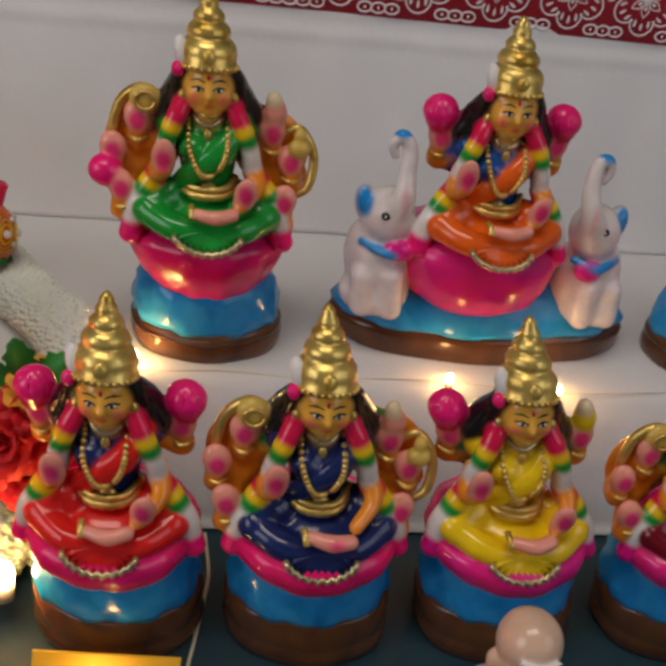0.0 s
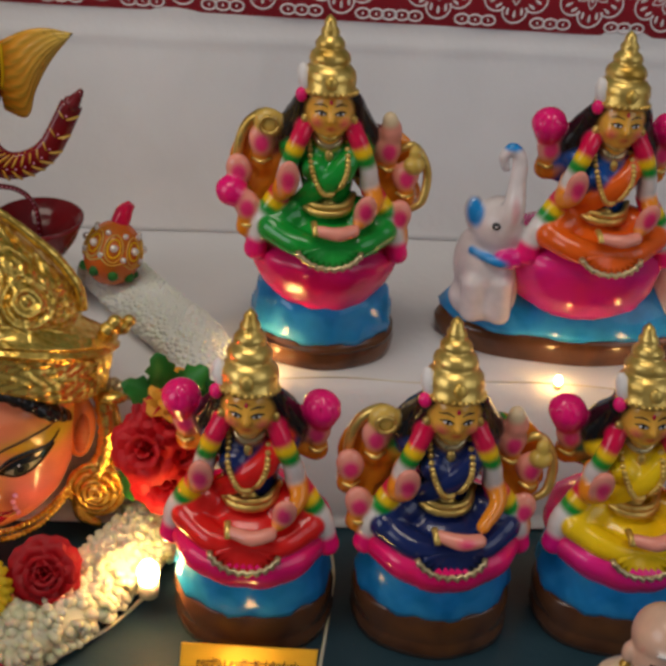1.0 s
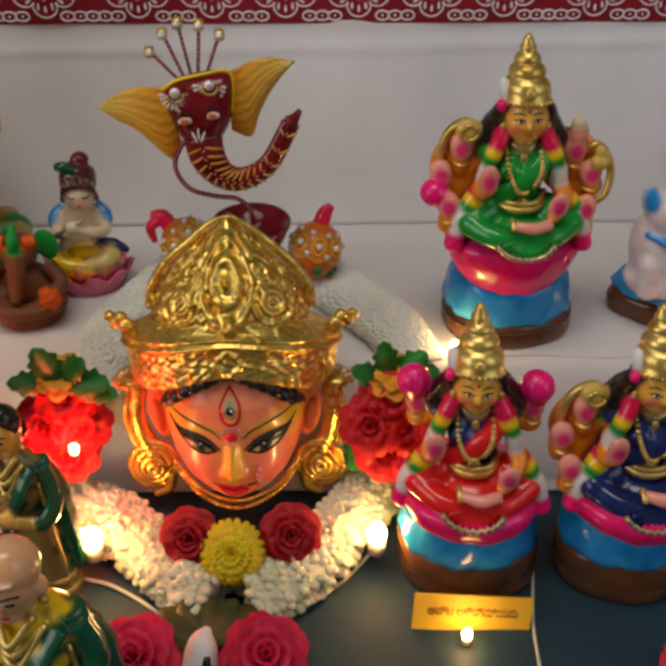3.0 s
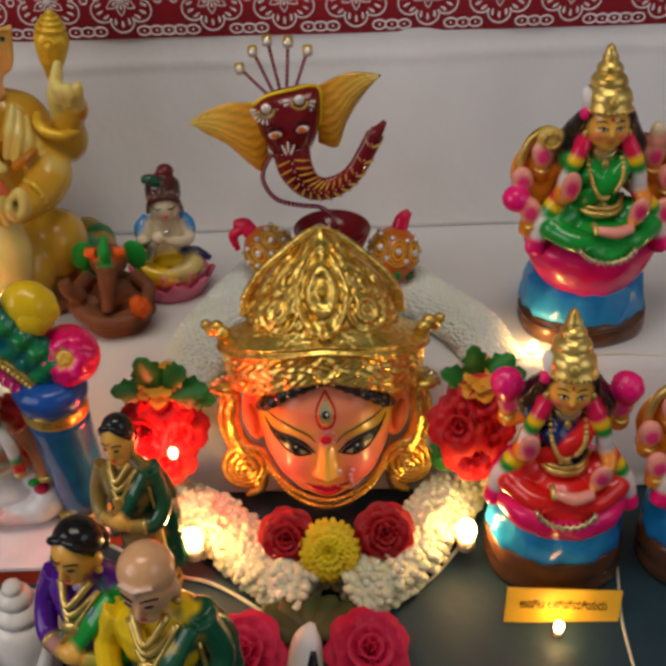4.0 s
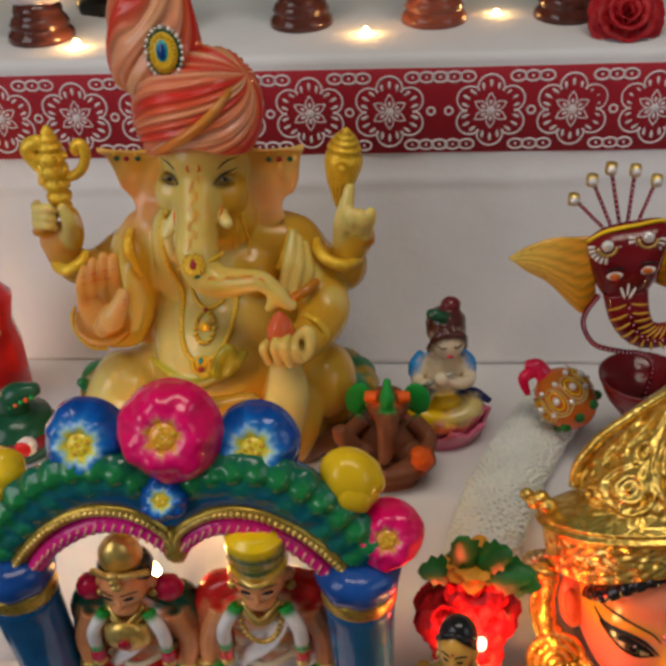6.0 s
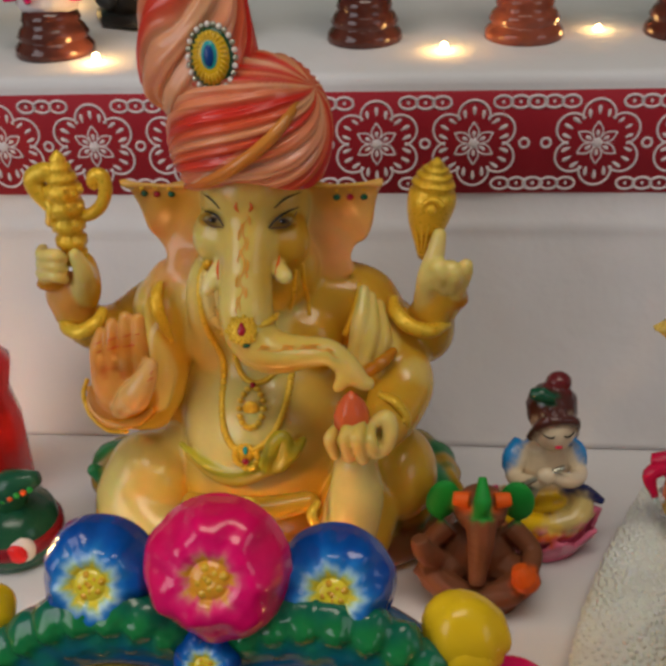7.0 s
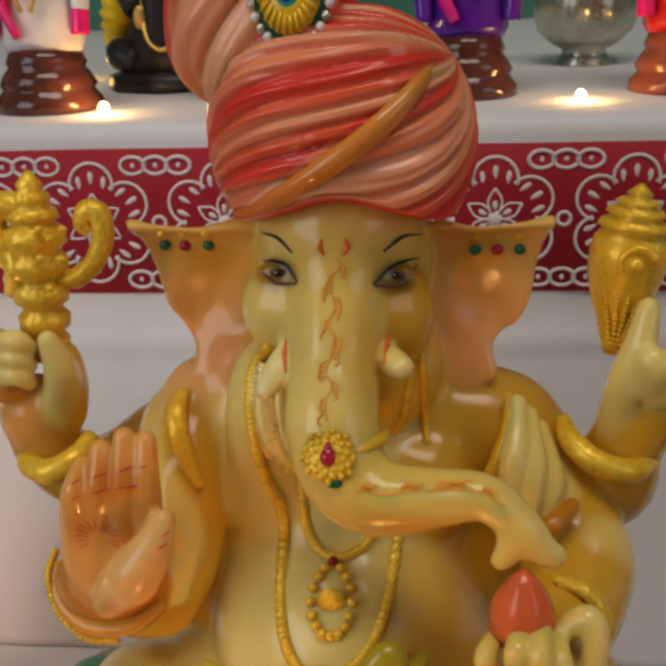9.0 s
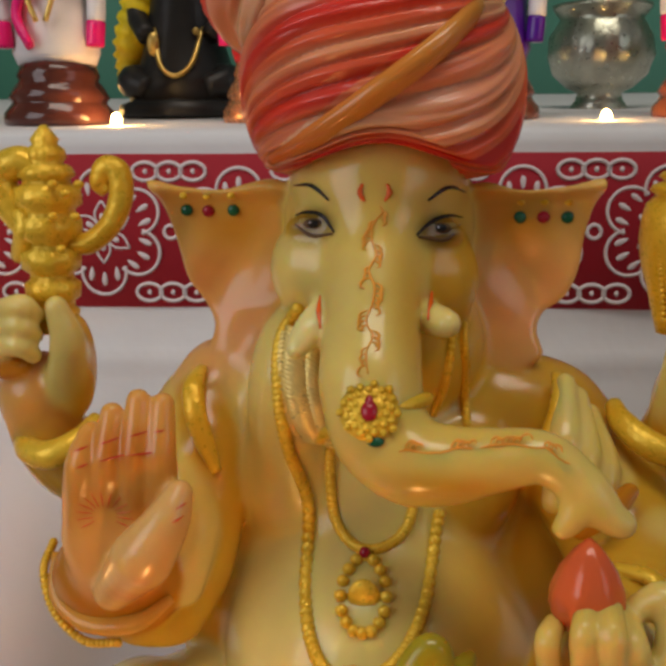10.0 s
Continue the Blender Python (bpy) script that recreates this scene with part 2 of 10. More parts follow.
KNOTRED = paint("maroon_knot_paint", (0.16, 0.018, 0.022), 0.25, coat=0.4)
PEACHSKIN = paint("peach_skin_paint", (0.86, 0.34, 0.13), 0.3, second=(0.86, 0.42, 0.12), coat=0.3)
HAIRBROWN = paint("dark_red_brown_paint", (0.085, 0.022, 0.018), 0.2, coat=0.5)
BALLRED = paint("orange_red_paint", (0.66, 0.13, 0.012), 0.3, second=(0.50, 0.16, 0.02), scale=60, coat=0.3)
RESINAMBER = paint("amber_resin", (0.70, 0.33, 0.04), 0.28, second=(0.62, 0.24, 0.03), scale=40, coat=0.4, sss=0.2, bump=0.3)
NETWHITE = paint("cream_bud_white", (0.86, 0.87, 0.78), 0.55, second=(0.80, 0.82, 0.72), scale=30, sss=0.2)
AMBERPETAL = paint("orange_cloth_petals", (0.80, 0.33, 0.02), 0.55)
PETALSCARLET = paint("scarlet_cloth_petals", (0.66, 0.010, 0.016), 0.5, second=(0.55, 0.006, 0.012), scale=50)
REDBULB = glow("red_bulb", (1.0, 0.10, 0.05), 40.0)
WOODRED = paint("reddish_turned_wood", (0.26, 0.06, 0.03), 0.16, second=(0.34, 0.10, 0.04), coat=0.7, scale=60)
COPPER = paint("copper_paint", (0.62, 0.28, 0.14), 0.25, metal=0.7, bump=0.4)
EYEOLIVE = paint("olive_brown_eye_paint", (0.38, 0.27, 0.07), 0.45)
RESINGOLD = paint("pale_gold_resin", (0.78, 0.62, 0.22), 0.30, second=(0.70, 0.50, 0.10), metal=0.35, scale=90, bump=0.6)
TANSKIN = paint("tan_skin_paint", (0.76, 0.40, 0.20), 0.3, second=(0.74, 0.34, 0.16), coat=0.3)
GOLDROBE = paint("brown_gold_robe_paint", (0.30, 0.20, 0.05), 0.3, second=(0.10, 0.14, 0.04), coat=0.3)
TURBANTINT = tinted("turban_resin", 0.22, 0.3, 0.25)
DOLLTINT = tinted("doll_enamel", 0.22, 0.40, scale=110, bump=0.25)
CLAYTINT = tinted("clay", 0.55, 0.0, scale=140, bump=0.5)
CROWNFOIL = crinkled("hammered_gold_foil", (0.84, 0.58, 0.14), (0.60, 0.34, 0.04))
FACETINT = tinted("mask_enamel", 0.24, 0.25)
RESINTINT = tinted("blushed_resin", 0.24, 0.3, 0.50, scale=40)

# ---- shaping tools ----


def ring_basis(d):
    d = d / max(1e-9, np.linalg.norm(d))
    a = np.array((0.0, 0.0, 1.0)) if abs(d[2]) < 0.9 else np.array((0.0, 1.0, 0.0))
    u = np.cross(a, d)
    u /= np.linalg.norm(u)
    return u, np.cross(d, u)


def smooth_path(points, n):
    """n points on a Catmull-Rom curve through the given ones."""
    p = np.array(points, float)
    if len(p) == 2:
        return np.array([p[0] + (p[1] - p[0]) * t for t in np.linspace(0, 1, n)])
    q = np.vstack([2 * p[0] - p[1], p, 2 * p[-1] - p[-2]])
    out = []
    for t in np.linspace(0, len(p) - 1 - 1e-9, n):
        i, f_ = int(t), t - int(t)
        a, b, c, d = q[i:i + 4]
        out.append(0.5 * (2 * b + (c - a) * f_ + (2 * a - 5 * b + 4 * c - d) * f_**2 + (3 * b - a - 3 * c + d) * f_**3))
    return np.array(out)


class Sculpt:
    """Gathers shapes with a material each; build() makes one mesh of them."""

    def __init__(self):
        self.v, self.f, self.m, self.mats, self.n, self.c = [], [], [], [], 0, []
        self.at = Matrix.Identity(4)

    def add(self, verts, faces, mat, tint=None):
        """tint: the brushed-on colour at each point, for the tinted materials."""
        if mat not in self.mats:
            self.mats.append(mat)
        k = self.mats.index(mat)
        verts = np.asarray(verts, float)
        mm = np.array(self.at)
        verts = verts @ mm[:3, :3].T + mm[:3, 3]
        self.v.append(verts)
        self.c.append(np.ones((len(verts), 3)) if tint is None else np.asarray(tint, float).reshape(-1, 3))
        self.f += [tuple(i + self.n for i in face) for face in faces]
        self.m += [k] * len(faces)
        self.n += len(verts)
        return self

    def grid(self, pts, mat, close_u=True, cap=True, tint=None):
        """pts: rows of rings, rows x columns x 3."""
        pts = np.asarray(pts, float)
        r, c = pts.shape[:2]
        faces = []
        for i in range(r - 1):
            for j in range(c if close_u else c - 1):
                k = (j + 1) % c
                faces.append((i * c + j, i * c + k, (i + 1) * c + k, (i + 1) * c + j))
        if cap and close_u:
            faces.append(tuple(range(c))[::-1])
            faces.append(tuple((r - 1) * c + j for j in range(c)))
        return self.add(pts.reshape(-1, 3), faces, mat, tint)

    def ell(self, c, r, mat, rx=0, ry=0, rz=0, seg=14, rings=9, lump=0.0):
        m = np.array(pose(*c, rx, ry, rz))
        th = np.linspace(0, 2 * np.pi, seg, endpoint=False)
        ph = np.linspace(-np.pi / 2 + 0.02, np.pi / 2 - 0.02, rings)
        r = (r, r, r) if np.isscalar(r) else r
        k = 1 + lump * np.sin(5 * th[None] + 4 * ph[:, None])
        p = np.stack([r[0] * np.cos(ph)[:, None] * np.cos(th) * k, r[1] * np.cos(ph)[:, None] * np.sin(th) * k,
                      r[2] * np.sin(ph)[:, None] * np.ones_like(th)], -1)
        return self.grid(p @ m[:3, :3].T + m[:3, 3], mat)

    def lathe(self, prof, mat, c=(0, 0, 0), sx=1.0, sy=1.0, seg=28, wave=None, lean=(0, 0)):
        """prof: rows of radius, height. wave(theta, z): a factor on the radius. lean: shift in x and y per metre of height."""
        th = np.linspace(0, 2 * np.pi, seg, endpoint=False)
        rows = []
        for r, z in prof:
            k = np.array([wave(t, z) for t in th]) if wave else 1.0
            rows.append(np.stack([c[0] + lean[0] * z + r * sx * np.cos(th) * k, c[1] + lean[1] * z + r * sy * np.sin(th) * k,
                                  np.full(seg, c[2] + z)], -1))
        return self.grid(rows, mat)

    def tube(self, points, radii, mat, n=None, seg=10, flat=1.0, smooth=True, ripple=0.0, turns=0):
        n = n or max(2, 4 * (len(points) - 1) + 1)
        p = smooth_path(points, n) if smooth else np.array(points, float)
        n = len(p)
        radii = [radii] * 2 if np.isscalar(radii) else radii
        rr = np.interp(np.linspace(0, 1, n), np.linspace(0, 1, len(radii)), radii)
        th = np.linspace(0, 2 * np.pi, seg, endpoint=False)
        rows, u0 = [], None
        for i in range(n):
            d = p[min(n - 1, i + 1)] - p[max(0, i - 1)]
            u, w = ring_basis(d)
            if u0 is not None:
                u = u0 - d * (u0 @ d) / max(1e-12, d @ d)
                u /= np.linalg.norm(u)
                w = np.cross(d / np.linalg.norm(d), u)
            u0 = u
            r_ = rr[i] * (1 + ripple * math.sin(turns * 2 * math.pi * i / (n - 1)))
            rows.append(p[i] + r_ * (np.cos(th)[:, None] * u + flat * np.sin(th)[:, None] * w))
        return self.grid(rows, mat)

    def bands(self, points, radius, mats, shares, seg=10):
        """A tube in lengths of several colours."""
        p = smooth_path(points, 41)
        edge = np.cumsum([0] + list(shares)) / sum(shares) * 40
        for k, mat in enumerate(mats):
            a, b = int(round(edge[k])), int(round(edge[k + 1]))
            if b > a:
                r = [radius * 0.92] + [radius] * max(1, b - a - 1) + [radius * 0.92]
                self.tube(p[a:b + 1], r, mat, seg=seg, smooth=False)
        return self

    def beads(self, points, r, mat, n, seg=7):
        for q in smooth_path(points, n):
            self.ell(q, r, mat, seg=seg, rings=5)
        return self

    def fuse(self, tones, voxel, mat, smooth=6, cloud=None):
        """Melts all shapes of the given materials into one moulded skin in the tinted material mat; tones: a colour for each material."""
        idx = {self.mats.index(mt): np.array(c) for mt, c in tones if mt in self.mats}
        verts, cols = np.concatenate(self.v), np.concatenate(self.c)
        inside = [f_ for f_, k in zip(self.f, self.m) if k in idx]
        for f_, k in zip(self.f, self.m):
            if k in idx and self.mats[k] is not mat:
                cols[list(f_)] = idx[k]
        used = sorted({i for f_ in inside for i in f_})
        at = {i: j for j, i in enumerate(used)}
        me = bpy.data.meshes.new("raw_clay")
        me.from_pydata(verts[used].tolist(), [], [tuple(at[i] for i in f_) for f_ in inside])
        ob = new("raw_clay", me)
        rm = ob.modifiers.new("skin", "REMESH")
        rm.mode, rm.voxel_size = "VOXEL", voxel
        sm = ob.modifiers.new("soft", "SMOOTH")
        sm.factor, sm.iterations = 0.5, smooth
        done = ob.evaluated_get(bpy.context.evaluated_depsgraph_get())
        out = done.to_mesh()
        nv = len(out.vertices)
        co = np.empty(nv * 3)
        out.vertices.foreach_get("co", co)
        faces = [tuple(p.vertices) for p in out.polygons]
        ed = np.empty(len(out.edges) * 2, int)
        out.edges.foreach_get("vertices", ed)
        done.to_mesh_clear()
        bpy.data.objects.remove(ob)
        bpy.data.meshes.remove(me)
        co, ed = co.reshape(-1, 3), ed.reshape(-1, 2)
        tree = KDTree(len(used))
        for j, i in enumerate(used):
            tree.insert(verts[i], j)
        tree.balance()
        src = cols[used]
        tint = np.array([src[[t[1] for t in tree.find_n(q, 2)]].mean(0) for q in co])
        for _ in range(4):
            acc, cnt = tint.copy(), np.ones(nv)
            for a, b in ((0, 1), (1, 0)):
                np.add.at(acc, ed[:, a], tint[ed[:, b]])
                np.add.at(cnt, ed[:, a], 1)
            tint = acc / cnt[:, None]
        if cloud:  # a second tone that drifts through the casting
            a, b, c_ = co.T * 62
            n = np.sin(a + 1.3 * np.sin(0.8 * c_ + 0.5)) + np.sin(1.1 * c_ + 1.2 * np.sin(0.7 * a + b)) + np.sin(0.9 * b + 0.6 * a - 0.8 * c_)
            n = np.clip(0.42 + 0.28 * n, 0, 0.85)[:, None]
            tint = tint * (1 - n) + tint * np.array(cloud) * n
        keep = [(f_, k) for f_, k in zip(self.f, self.m) if k not in idx]
        self.f, self.m = [f_ for f_, k in keep], [k for f_, k in keep]
        now, self.at = self.at, Matrix.Identity(4)
        self.add(co, faces, mat, tint)
        self.at = now

    def build(self, name, parent=None, label="", smooth=True):
        me = bpy.data.meshes.new(name)
        me.from_pydata(np.concatenate(self.v).tolist(), [], self.f)
        for mt in self.mats:
            me.materials.append(mt)
        me.polygons.foreach_set("material_index", self.m)
        if any(mt.name.startswith("tinted") for mt in self.mats):
            layer = me.color_attributes.new("brushed_colour", "FLOAT_COLOR", "POINT")
            rgb = np.concatenate(self.c)
            layer.data.foreach_set("color", np.column_stack([rgb, np.ones(len(rgb))]).ravel())
        if smooth:
            me.polygons.foreach_set("use_smooth", [True] * len(self.f))
        me.update()
        ob = new(name, me)
        if parent:
            ob.parent = parent
        if label:
            ob["label"] = label
        return ob


def moulded(s, mat, voxel=0.0008, smooth=3, keep=()):
    """Melts the painted shapes of a small figure into one skin; gold and fine black lines stay apart."""
    s.fuse([(mt, BASE[mt.name]) for mt in s.mats if mt.name in BASE and mt not in keep], voxel, mat, smooth)


class Clay:
    """A field of smooth solids that flow into one another; skin() gives its surface as one moulded mesh with brushed colours."""

    def __init__(self, lo, hi, h):
        self.lo, self.h = np.array(lo, float), h
        self.n = np.ceil((np.array(hi) - self.lo) / h).astype(int) + 1
        self.d = np.full(self.n, 0.02, np.float32)
        self.c = np.ones((*self.n, 3), np.float32)

    def box(self, a, b, pad):
        i0 = np.maximum(0, np.floor((np.asarray(a) - pad - self.lo) / self.h).astype(int))
        i1 = np.minimum(self.n, np.ceil((np.asarray(b) + pad - self.lo) / self.h).astype(int) + 1)
        if (i1 <= i0).any():
            return None, None
        ax = [(self.lo[k] + self.h * np.arange(i0[k], i1[k])).astype(np.float32) for k in range(3)]
        return tuple(slice(p, q) for p, q in zip(i0, i1)), np.meshgrid(*ax, indexing="ij")

    def melt(self, sl, d, tone, k, edge=0.0012):
        """Adds a solid with distances d, flowing into the rest over the length k; edge: how softly its colour runs."""
        old = self.d[sl].copy()
        hh = np.clip(0.5 + 0.5 * (old - d) / k, 0, 1)
        self.d[sl] = old * (1 - hh) + d * hh - k * hh * (1 - hh)
        if tone is not None:
            hc = np.clip(0.5 + 0.5 * (old - d) / edge, 0, 1)[..., None]
            self.c[sl] = self.c[sl] * (1 - hc) + np.array(tone, np.float32) * hc

    def ell_d(self, g, c, r, rot):
        m = np.array(pose(0, 0, 0, *rot))[:3, :3]
        p = [g[i] - c[i] for i in range(3)]
        q = [m[0][i] * p[0] + m[1][i] * p[1] + m[2][i] * p[2] for i in range(3)]
        k0 = np.sqrt(sum((q[i] / r[i]) ** 2 for i in range(3)))
        k1 = np.sqrt(sum((q[i] / r[i] ** 2) ** 2 for i in range(3)))
        return k0 * (k0 - 1) / np.maximum(k1, 1e-6)

    def ell(self, c, r, tone, k=0.004, rot=(0, 0, 0), edge=0.0012):
        r = (r, r, r) if np.isscalar(r) else r
        big = max(r)
        sl, g = self.box(np.array(c) - big, np.array(c) + big, k + 2 * self.h)
        if sl:
            self.melt(sl, self.ell_d(g, c, r, rot), tone, k, edge)

    def dent(self, c, r, k=0.003, rot=(0, 0, 0), tone=None):
        """Hollows an ellipsoid out."""
        r = (r, r, r) if np.isscalar(r) else r
        sl, g = self.box(np.array(c) - max(r), np.array(c) + max(r), k + 2 * self.h)
        if sl:
            self.cut(sl, self.ell_d(g, c, r, rot), k, tone)

    def cut(self, sl, d, k, tone):
        old = self.d[sl].copy()
        hh = np.clip(0.5 - 0.5 * (old + d) / k, 0, 1)
        self.d[sl] = old * (1 - hh) - d * hh + k * hh * (1 - hh)
        if tone is not None:
            hc = np.clip(0.5 - 0.5 * d / 0.0015, 0, 1)[..., None]
            self.c[sl] = self.c[sl] * (1 - hc) + np.array(tone, np.float32) * hc

    def tube_d(self, g, p, rr, sq):
        d = None
        for a, b, ra, rb in zip(p[:-1], p[1:], rr[:-1], rr[1:]):
            e = [(b[i] - a[i]) / sq[i] for i in range(3)]
            q = [(g[i] - a[i]) / sq[i] for i in range(3)]
            t = np.clip((q[0] * e[0] + q[1] * e[1] + q[2] * e[2]) / max(1e-12, e[0] ** 2 + e[1] ** 2 + e[2] ** 2), 0, 1)
            x = np.sqrt(sum((q[i] - t * e[i]) ** 2 for i in range(3))) - (ra + (rb - ra) * t)
            d = x if d is None else np.minimum(d, x)
        return d * min(1.0, min(sq))

    def tube_at(self, points, radii, n, k):
        n = n or 5 * (len(points) - 1) + 1
        p = smooth_path(points, n)
        radii = [radii] * 2 if np.isscalar(radii) else radii
        rr = np.interp(np.linspace(0, 1, n), np.linspace(0, 1, len(radii)), radii)
        sl, g = self.box(p.min(0) - max(radii), p.max(0) + max(radii), k + 2 * self.h)
        return p, rr, sl, g

    def tube(self, points, radii, tone, k=0.003, n=None, sq=(1, 1, 1), edge=0.0012):
        p, rr, sl, g = self.tube_at(points, radii, n, k)
        if sl:
            self.melt(sl, self.tube_d(g, p, rr, sq), tone, k, edge)

    def groove(self, points, radii, k=0.001, tone=None):
        p, rr, sl, g = self.tube_at(points, radii, None, k)
        if sl:
            self.cut(sl, self.tube_d(g, p, rr, (1, 1, 1)), k, tone)

    def brush(self, c, r, tone, soft=0.6, rot=(0, 0, 0)):
        """Brushes a colour over what lies near c, fading outward."""
        sl, g = self.box(np.array(c) - max(r), np.array(c) + max(r), 0.001)
        if sl:
            m = np.array(pose(0, 0, 0, *rot))[:3, :3]
            p = [g[i] - c[i] for i in range(3)]
            q = [m[0][i] * p[0] + m[1][i] * p[1] + m[2][i] * p[2] for i in range(3)]
            k0 = np.sqrt(sum((q[i] / r[i]) ** 2 for i in range(3)))
            w = np.clip((1 - k0) / soft, 0, 1)[..., None]
            self.c[sl] = self.c[sl] * (1 - w) + np.array(tone, np.float32) * w

    def leaf(self, outline, y_of, thick, tone, k=0.002, edge=0.0012):
        """A thick sheet: an outline in x and z, its middle at y_of(x, z)."""
        o = np.array(outline, float)
        lo = np.array((o[:, 0].min(), 0, o[:, 1].min()))
        hi = np.array((o[:, 0].max(), 0, o[:, 1].max()))
        ys = [y_of(a, b) for a in np.linspace(lo[0], hi[0], 8) for b in np.linspace(lo[2], hi[2], 8)]
        lo[1], hi[1] = min(ys), max(ys)
        sl, g = self.box(lo, hi, thick + k + 2 * self.h)
        if not sl:
            return
        x, z = g[0][:, 0, :], g[2][:, 0, :]
        best, inside = None, np.zeros(x.shape, bool)
        for (ax, az), (bx, bz) in zip(o, np.roll(o, -1, 0)):
            ex, ez = bx - ax, bz - az
            t = np.clip(((x - ax) * ex + (z - az) * ez) / max(1e-12, ex * ex + ez * ez), 0, 1)
            q = np.hypot(x - ax - t * ex, z - az - t * ez)
            best = q if best is None else np.minimum(best, q)
            inside ^= ((az > z) != (bz > z)) & (x < ax + ex * (z - az) / (ez if abs(ez) > 1e-12 else 1e-12))
        d2 = np.where(inside, -best, best)[:, None, :] + thick * 0.5
        dy = np.abs(g[1] - y_of(g[0], g[2])) - thick * 0.0
        q0, q1 = np.maximum(d2, 0), dy
        self.melt(sl, np.sqrt(q0 * q0 + q1 * q1) - thick * 0.5, tone, k, edge)

    def front(self, p, out=0.0):
        """The point of the surface in front of or behind p, the nearest that faces the front, moved out by a little."""
        i, k = [int(round((p[a] - self.lo[a]) / self.h)) for a in (0, 2)]
        col = self.d[min(max(i, 0), self.n[0] - 1), :, min(max(k, 0), self.n[2] - 1)]
        j = np.nonzero((col[:-1] >= 0) & (col[1:] < 0))[0]
        if not len(j):
            return np.array(p, float)
        y = self.lo[1] + self.h * (j + col[j] / (col[j] - col[j + 1]))
        return np.array((p[0], y[np.argmin(np.abs(y - p[1]))] - out, p[2]))

    def over(self, points, n, out=0.0):
        """A line laid on the front of the surface, near the given points."""
        q = np.array([self.front(p, out) for p in smooth_path(points, n)])
        if n > 4:  # evens out steps of the field
            for _ in range(3):
                q[1:-1, 1] = (q[:-2, 1] + 2 * q[1:-1, 1] + q[2:, 1]) / 4
        return q

    def skin(self, s, mat, drift=None, even=2):
        d, n = self.d, self.n
        neg = d < 0
        cnt = np.zeros(n - 1, np.int8)
        offs = [(a, b, c) for a in (0, 1) for b in (0, 1) for c in (0, 1)]
        for a, b, c in offs:
            cnt += neg[a:n[0] - 1 + a, b:n[1] - 1 + b, c:n[2] - 1 + c]
        mixed_ = (cnt > 0) & (cnt < 8)
        ids = np.full(n - 1, -1, int)
        ii = np.argwhere(mixed_)
        ids[mixed_] = np.arange(len(ii))
        val = np.stack([d[ii[:, 0] + a, ii[:, 1] + b, ii[:, 2] + c] for a, b, c in offs], 1)
        pos, num = np.zeros((len(ii), 3)), np.zeros(len(ii))
        for u, oa in enumerate(offs):
            for w, ob_ in enumerate(offs):
                if w > u and sum(abs(p - q) for p, q in zip(oa, ob_)) == 1:
                    va, vb = val[:, u], val[:, w]
                    hit = (va < 0) != (vb < 0)
                    t = np.where(hit, va / np.where(hit, va - vb, 1), 0)[:, None]
                    pos += hit[:, None] * (np.array(oa) + t * (np.array(ob_) - np.array(oa)))
                    num += hit
        co = self.lo + self.h * (ii + pos / num[:, None])
        tint = sum(self.c[ii[:, 0] + a, ii[:, 1] + b, ii[:, 2] + c] for a, b, c in offs) / 8
        quads = []
        for ax in range(3):
            p, q = (ax + 1) % 3, (ax + 2) % 3
            lo_, hi_ = [slice(1, -1)] * 3, [slice(1, -1)] * 3
            lo_[ax], hi_[ax] = slice(0, -1), slice(1, None)
            flip = neg[tuple(lo_)] != neg[tuple(hi_)]
            e = np.argwhere(flip)
            e[:, p] += 1
            e[:, q] += 1
            up = neg[tuple(e.T)]
            c4 = []
            for dp, dq in ((-1, -1), (0, -1), (0, 0), (-1, 0)):
                k = e.copy()
                k[:, p] += dp
                k[:, q] += dq
                c4.append(ids[tuple(k.T)])
            f4 = np.stack(c4, 1)
            f4[~up] = f4[~up][:, ::-1]
            quads.append(f4)
        f = np.concatenate(quads)
        f = f[(f >= 0).all(1)]
        ed = np.concatenate([f[:, [0, 1]], f[:, [1, 2]], f[:, [2, 3]], f[:, [3, 0]]])
        for _ in range(even):
            for arr in (co,):
                acc, num = np.zeros_like(arr), np.zeros(len(arr))
                np.add.at(acc, ed[:, 0], arr[ed[:, 1]])
                np.add.at(num, ed[:, 0], 1)
                arr += 0.5 * (acc / np.maximum(num, 1)[:, None] - arr)
        if drift:  # a second tone that drifts through the casting
            a, b, c = co.T * 62
            w = np.sin(a + 1.3 * np.sin(0.8 * c + 0.5)) + np.sin(1.1 * c + 1.2 * np.sin(0.7 * a + b)) + np.sin(0.9 * b + 0.6 * a - 0.8 * c)
            w = np.clip(0.42 + 0.28 * w, 0, 0.9)[:, None]
            tint = tint * (1 - w) + tint * np.array(drift) * w
        s.add(co, [tuple(q) for q in f.tolist()], mat, tint)


def catmull_ring(points, n=90):
    """A closed smooth outline through the given points."""
    p = np.array(points, float)
    q = np.column_stack([p, np.zeros(len(p))])
    q = smooth_path(np.vstack([q[-2:], q, q[:2]]), 4 * n)
    k = 4 * n / (len(p) + 3)
    return q[int(2 * k):int((len(p) + 2) * k):4, :2]


def thing(name, label, category, loc=(0, 0, 0), rz=0.0, group=""):
    ob = new(name)
    ob.matrix_world = pose(*loc, 0, 0, rz)
    ob.empty_display_size = 0.02
    return tagged(ob, label, category, group)


